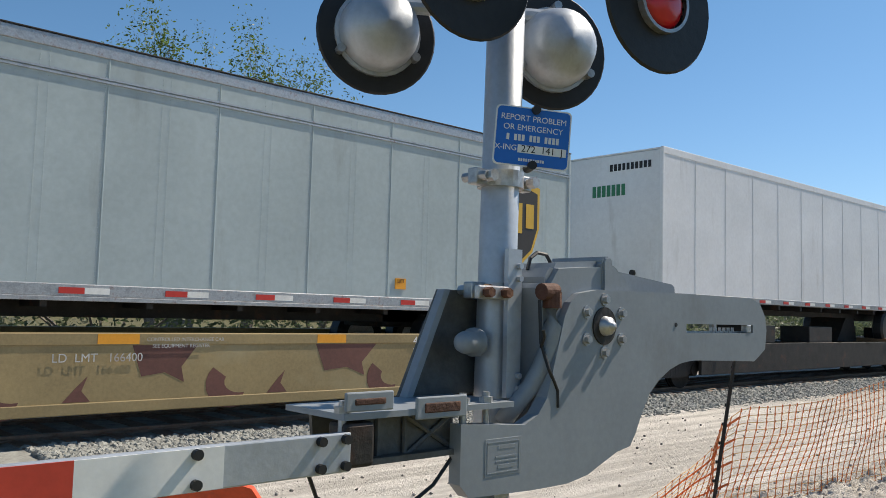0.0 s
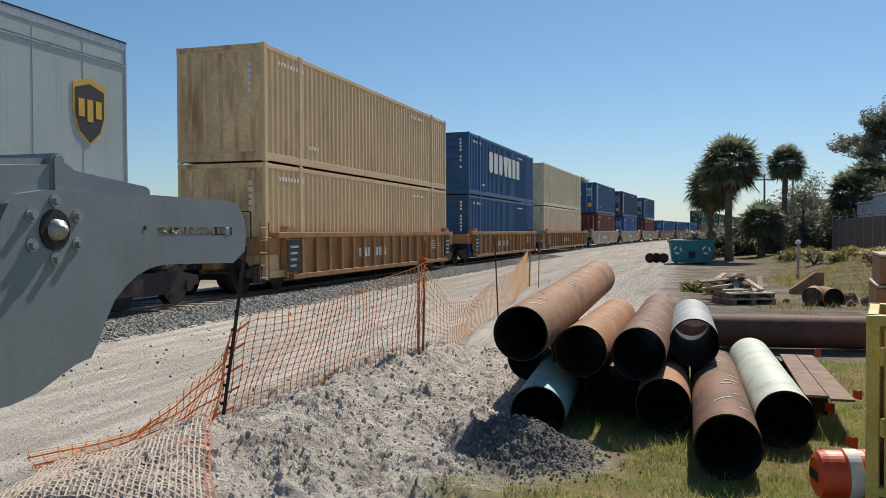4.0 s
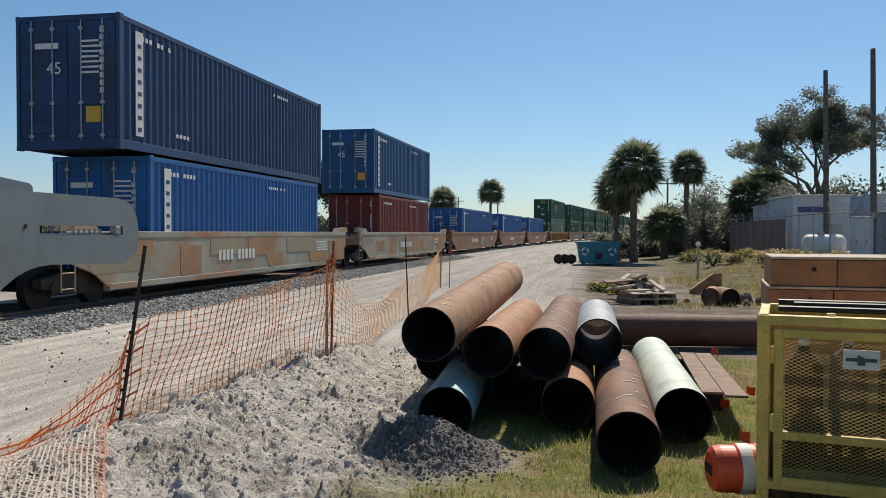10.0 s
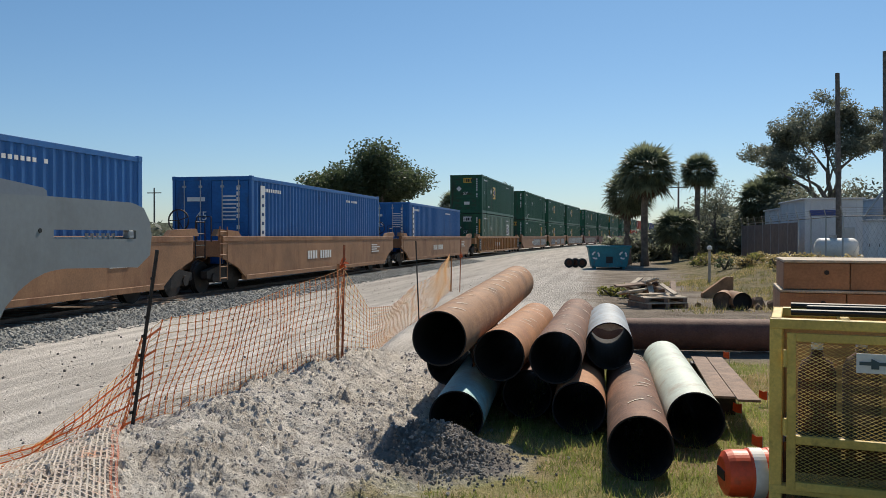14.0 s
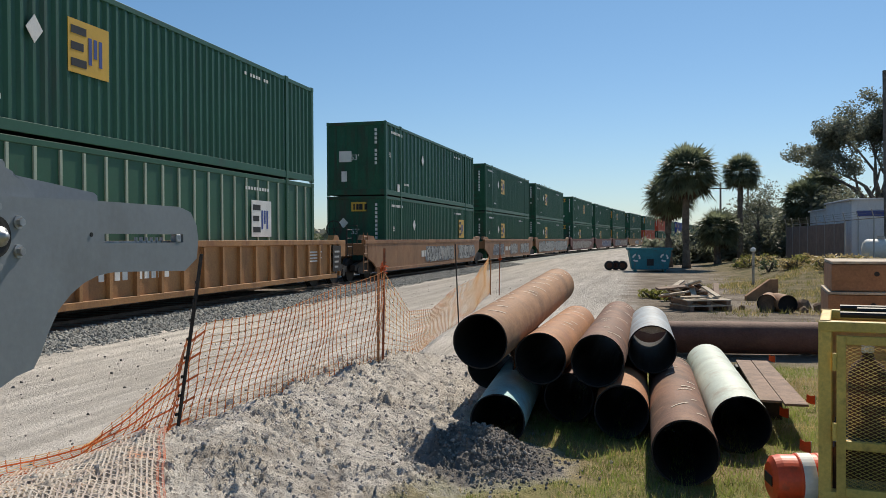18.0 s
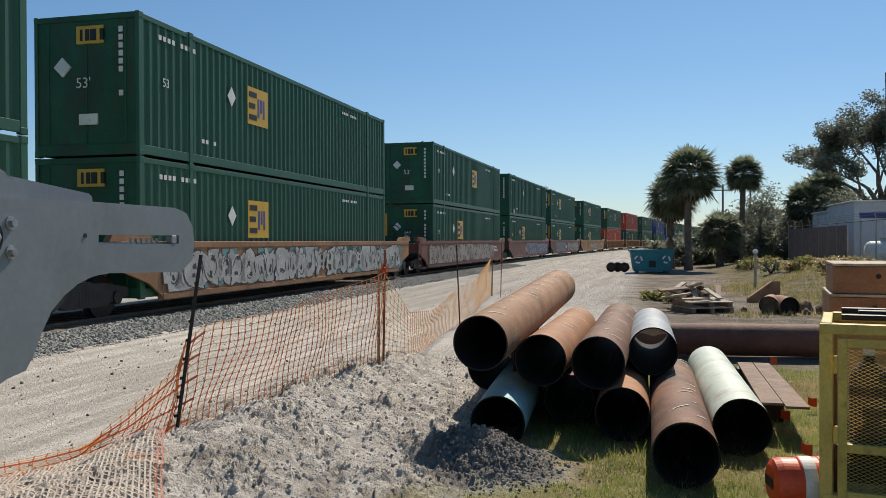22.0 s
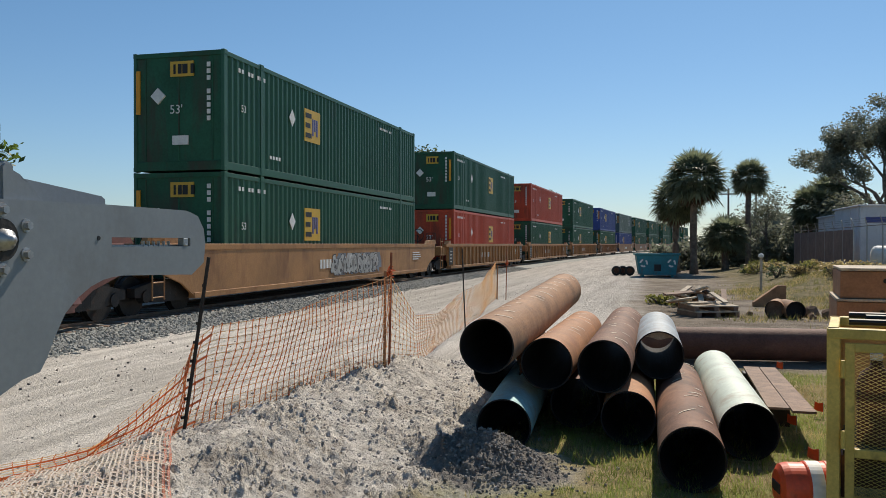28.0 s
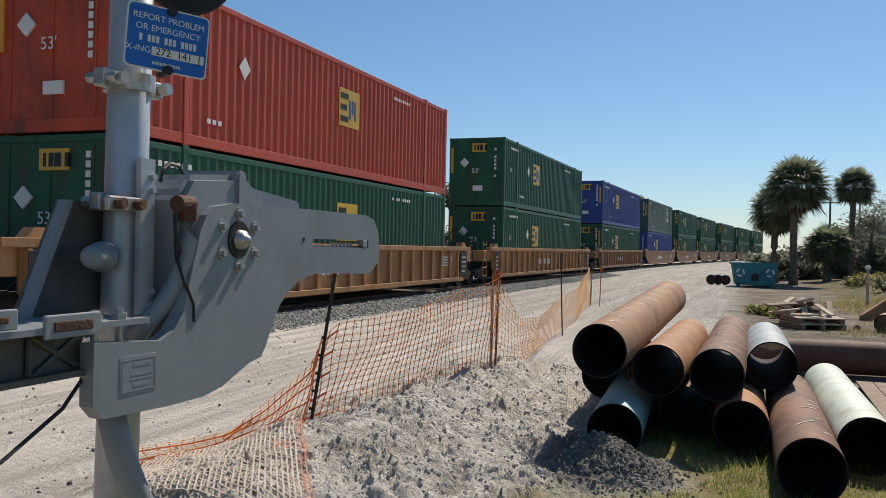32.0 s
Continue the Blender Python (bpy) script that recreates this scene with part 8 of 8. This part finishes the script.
def build_plants():
    palm(47.3, -2.35, 5.15, 2.25, 1, "tall cabbage palm with a shaggy brown skirt of dead fronds")
    palm(58.2, -6.3, 5.9, 1.75, 2, "slender cabbage palm with a small round crown", False)
    palm(49.6, -1.5, 4.0, 2.0, 3, "shorter cabbage palm half hidden behind a taller one")
    palm(52.5, -4.4, 2.0, 1.8, 4, "low cabbage palm among bushes", False)
    palm(92, 16.2, 5.0, 2.3, 5, "cabbage palm standing beyond the railway", False)
    palm(112, 13.2, 7.0, 2.4, 6, "cabbage palm standing beyond the railway", False)
    palm(70, -13.5, 5.4, 2.4, 7, "cabbage palm beside the big oak", False)
    palm(64, -11.2, 4.2, 2.3, 8, "cabbage palm beside the big oak", False)
    tree(62, -16.2, 12.4, 6.6, 21, "spreading live oak with gnarled open limbs", 32000, "oak_leaf", 0.10, 0.2, 0.33, flat=0.15, deep=5)
    tree(64, -24.0, 13.0, 7.5, 22, "spreading live oak with gnarled open limbs", 28000, "oak_leaf", 0.11, 0.2, 0.33, flat=0.15, deep=5)
    tree(60, 17.3, 8.6, 4.6, 23, "dense round dark green tree beyond the railway", 34000, "bush_leaf", 0.14, 0.2, 0.95, name="round_tree", flat=0.25)
    tree(62, -7.9, 6.6, 3.2, 24, "thin bare-looking grey tree", 2600, "oak_leaf", 0.09, 0.3, 0.5, name="bare_tree", deep=5)
    for k, (x, h, w) in enumerate(((15.2, 15.6, 4.6), (19.5, 17.0, 5.0), (23.6, 15.6, 4.2))):
        tree(x, 34, h, w, 25 + 3 * k, "tall sparse tree with yellow-green leaves beyond the railway", 4200, "light_leaf", 0.085, 0.3, 0.4, name="sparse_tree", flat=1.0, deep=5)
    tree(13, 27.5, 8.5, 6.0, 26, "leafy dark tree beyond the railway", 9000, "bush_leaf", 0.18, 0.2, 0.7, name="leafy_tree", flat=0.7)
    tree(26.6, 27.5, 9.0, 5.6, 27, "leafy green tree beyond the railway", 5000, "light_leaf", 0.17, 0.2, 0.55, name="leafy_tree", flat=0.7, deep=4)
    rnd = random.Random(5)
    for k in range(13):
        x = 2 + 6.2 * k
        bush(x, 19.5 + rnd.uniform(-1, 2.5) + 0.03 * k, 7.5, rnd.uniform(1.7, 3.0), 40 + k, "tangled dark green bush beyond the railway", "bush_leaf" if k % 3 else "oak_leaf", 4200, 0.09, w2=3.5)
    for k in range(8):
        bush(63 + 2.2 * (k % 3), -5.2 - 1.25 * k, 3.4, rnd.uniform(2.4, 3.9), 60 + k, "dark green bush behind the fence", "oak_leaf", 1200, 0.2)
    for k in range(9):
        bush(62 + 1.5 * (k % 3), -12.5 - 1.7 * k, 4.2, rnd.uniform(4.2, 5.8), 160 + k, "tall dark bush behind the compound", "oak_leaf", 2200, 0.17)
    for k in range(7):
        bush(54 + 1.2 * k, -1.2 - 0.5 * k, 2.4, rnd.uniform(1.6, 2.6), 70 + k, "dark bush below the palms", "oak_leaf", 800, 0.18)
    for k in range(26):
        bush(30 + 13 * rnd.random(), -4.2 - 4.5 * rnd.random(), rnd.uniform(0.6, 1.2), rnd.uniform(0.2, 0.55), 80 + k, "straggly yellow-green weed clump", rnd.choice(("weed", "bush_leaf", "dry_grass", "weed")), 300, 0.06, "weed_clump")
    for k in range(8):
        bush(22 + 3.0 * rnd.random(), -0.1 - 0.9 * rnd.random(), 0.8, 0.25, 120 + k, "low green weed clump", "weed", 160, 0.07, "weed_clump")
    # woods along the horizon
    far = thing("far_woods", Matrix(), "distant dark line of woods along the horizon", "woods", kind="backdrop")
    for k in range(2):
        pts = []
        for i in range(5200):
            if k == 0:
                a = radians(rnd.uniform(-60, -4))
                R = rnd.uniform(130, 170)
            else:
                a = radians(rnd.uniform(8, 85))
                R = rnd.uniform(110, 150)
            top = 5.5 + 2.2 * noise.noise((a * 9, k, 0)) + 1.2 * noise.noise((a * 40, k, 3))
            if k == 1:
                top *= 0.55
            pts.append(Vector((R * math.cos(a), R * math.sin(a), top * rnd.random() ** 0.6)))
        o = leaf_mesh("foliage", pts, 1.1, "oak_leaf", far, rnd, aspect=1.3)
        tagged(o, kind="stuff")


def build_grass():
    rnd = random.Random(9)
    for name_, m_, n, hh, area in (("green_grass", "grass", 40000, 0.06, 0), ("dry_grass", "dry_grass", 42000, 0.05, 1)):
        verts, faces = [], []
        while len(faces) < n:
            x, y = 3.2 + 8.4 * rnd.random() ** 1.2, rnd.uniform(-5.0, 1.75)
            if rnd.random() > min((x - 3.2) / 1.2, (y + 5.0) / 1.5) + 0.3 * noise.noise((x * 2, y * 2, 6)):
                continue
            g = noise.noise((x * 0.9, y * 0.9, 3)) + 0.35 * noise.noise((x * 3, y * 3, 8))
            if y > 1.25 + 0.5 * noise.noise((x * 1.1, y * 1.1, 1)):
                continue
            if math.hypot(x - 6.25, y - 1.08) < 0.72 + 0.3 * noise.noise((x * 4, y * 4, 4)):
                continue
            if (m_ == "grass") != (g > -0.05) and rnd.random() < 0.85:
                continue
            h = hh * rnd.uniform(0.4, 1.5) * (1.7 if (m_ == "grass" and 6.4 < x < 7.3 and 0 < y < 0.9) else 1)
            a = rnd.uniform(0, 6.28)
            w = Vector((math.cos(a), math.sin(a), 0)) * 0.0035
            b = Vector((x, y, ground_z(x, y) - 0.004))
            lean_ = Vector((rnd.gauss(0, 0.5), rnd.gauss(0, 0.5), 1)).normalized() * h
            k = len(verts)
            verts += [b - w, b + w, b + lean_]
            faces.append((k, k + 1, k + 2))
        me = bpy.data.meshes.new(name_)
        me.from_pydata(verts, [], faces)
        me.materials.append(M[m_])
        tagged(new(name_, me), "patchy short " + ("green" if m_ == "grass" else "dry straw-coloured") + " grass in the yard", "grass", kind="stuff")
    for name_, m_, n in (("weed_tufts", "weed", 9000), ("straw_tufts", "dry_grass", 9000)):
        verts, faces = [], []
        while len(faces) < n:
            x, y = rnd.uniform(13.5, 34), rnd.uniform(-8, 0.8)
            if noise.noise((x * 0.5, y * 0.5, 2)) + 0.5 * noise.noise((x * 1.7, y * 1.7, 5 if m_ == "weed" else 6)) < 0.12 + 0.12 * (y + 2) + (0.4 if y > -1.9 else 0.1):
                continue
            a, h = rnd.uniform(0, 6.28), rnd.uniform(0.05, 0.2)
            w = Vector((math.cos(a), math.sin(a), 0)) * 0.008
            b = Vector((x, y, ground_z(x, y) - 0.004))
            k = len(verts)
            verts += [b - w, b + w, b + Vector((rnd.gauss(0, 0.5), rnd.gauss(0, 0.5), 1)).normalized() * h]
            faces.append((k, k + 1, k + 2))
        me = bpy.data.meshes.new(name_)
        me.from_pydata(verts, [], faces)
        me.materials.append(M[m_])
        tagged(new(name_, me), "scattered " + ("green weeds" if m_ == "weed" else "dry straw-coloured grass") + " in the dirt of the yard", "weeds", kind="stuff")
    # clods on the sand heap
    shapes = []
    for k in range(5):
        b0 = B()
        bmesh.ops.create_icosphere(b0, subdivisions=1, radius=1.0)
        vs = [Vector(v.co) * rnd.uniform(0.65, 1.25) for v in b0.verts]
        b0.verts.ensure_lookup_table()
        shapes.append((vs, [[v.index for v in f.verts] for f in b0.faces]))
        b0.free()
    verts, faces = [], []
    for i in range(8000):
        x = 3.6 + 7.5 * rnd.random() ** 1.3
        y = rnd.gauss(2.2, 0.62)
        if y > 3.3 or y < 0.8 or noise.noise((x * 2.1, y * 2.1, 4.4)) + rnd.uniform(-0.5, 0.5) < -0.1:
            continue
        s = 0.004 + 0.019 * rnd.random() ** 5
        q = Euler([rnd.uniform(0, 6.28) for _ in range(3)]).to_matrix()
        p = Vector((x, y, ground_z(x, y) + s * 0.1))
        vs, fs = shapes[i % 5]
        b = len(verts)
        verts += [p + q @ (v * s) for v in vs]
        faces += [[b + j for j in f] for f in fs]
    for nm, mt, lab, n in (("road_crumbs", "gravel", "small dark crumbs and leaves scattered on the sandy road", 900), ("gravel_heap", "gravel", "dark grey gravel spilled at the pipes' mouths", 1900)):
        gv, gf = [], []
        for i in range(n):
            if nm == "road_crumbs":
                x, y = 3.5 + 30 * rnd.random() ** 1.6, rnd.uniform(3.8, 8.0)
                s = 0.006 + 0.016 * rnd.random() ** 3
            else:
                x, y = rnd.gauss(6.28, 0.25), rnd.gauss(1.1, 0.24)
                s = 0.005 + 0.013 * rnd.random() ** 2.5
            q = Euler([rnd.uniform(0, 6.28) for _ in range(3)]).to_matrix()
            p = Vector((x, y, ground_z(x, y) + s * 0.35))
            vs, fs = shapes[i % 5]
            b = len(gv)
            gv += [p + q @ (v * s) for v in vs]
            gf += [[b + j for j in f] for f in fs]
        me = bpy.data.meshes.new(nm)
        me.from_pydata(gv, [], gf)
        me.materials.append(M[mt])
        tagged(new(nm, me), lab, "gravel", kind="stuff")
    me = bpy.data.meshes.new("sand_clods")
    me.from_pydata(verts, [], faces)
    me.materials.append(M["sandlump"])
    tagged(new("sand_clods", me), "loose grey clods of dug sand on the heap", "clods", kind="stuff")


build_ground()
build_track()
build_train()
build_signal()
build_pipes()
build_net()
build_yard()
build_compound()
build_plants()
build_grass()
motions()
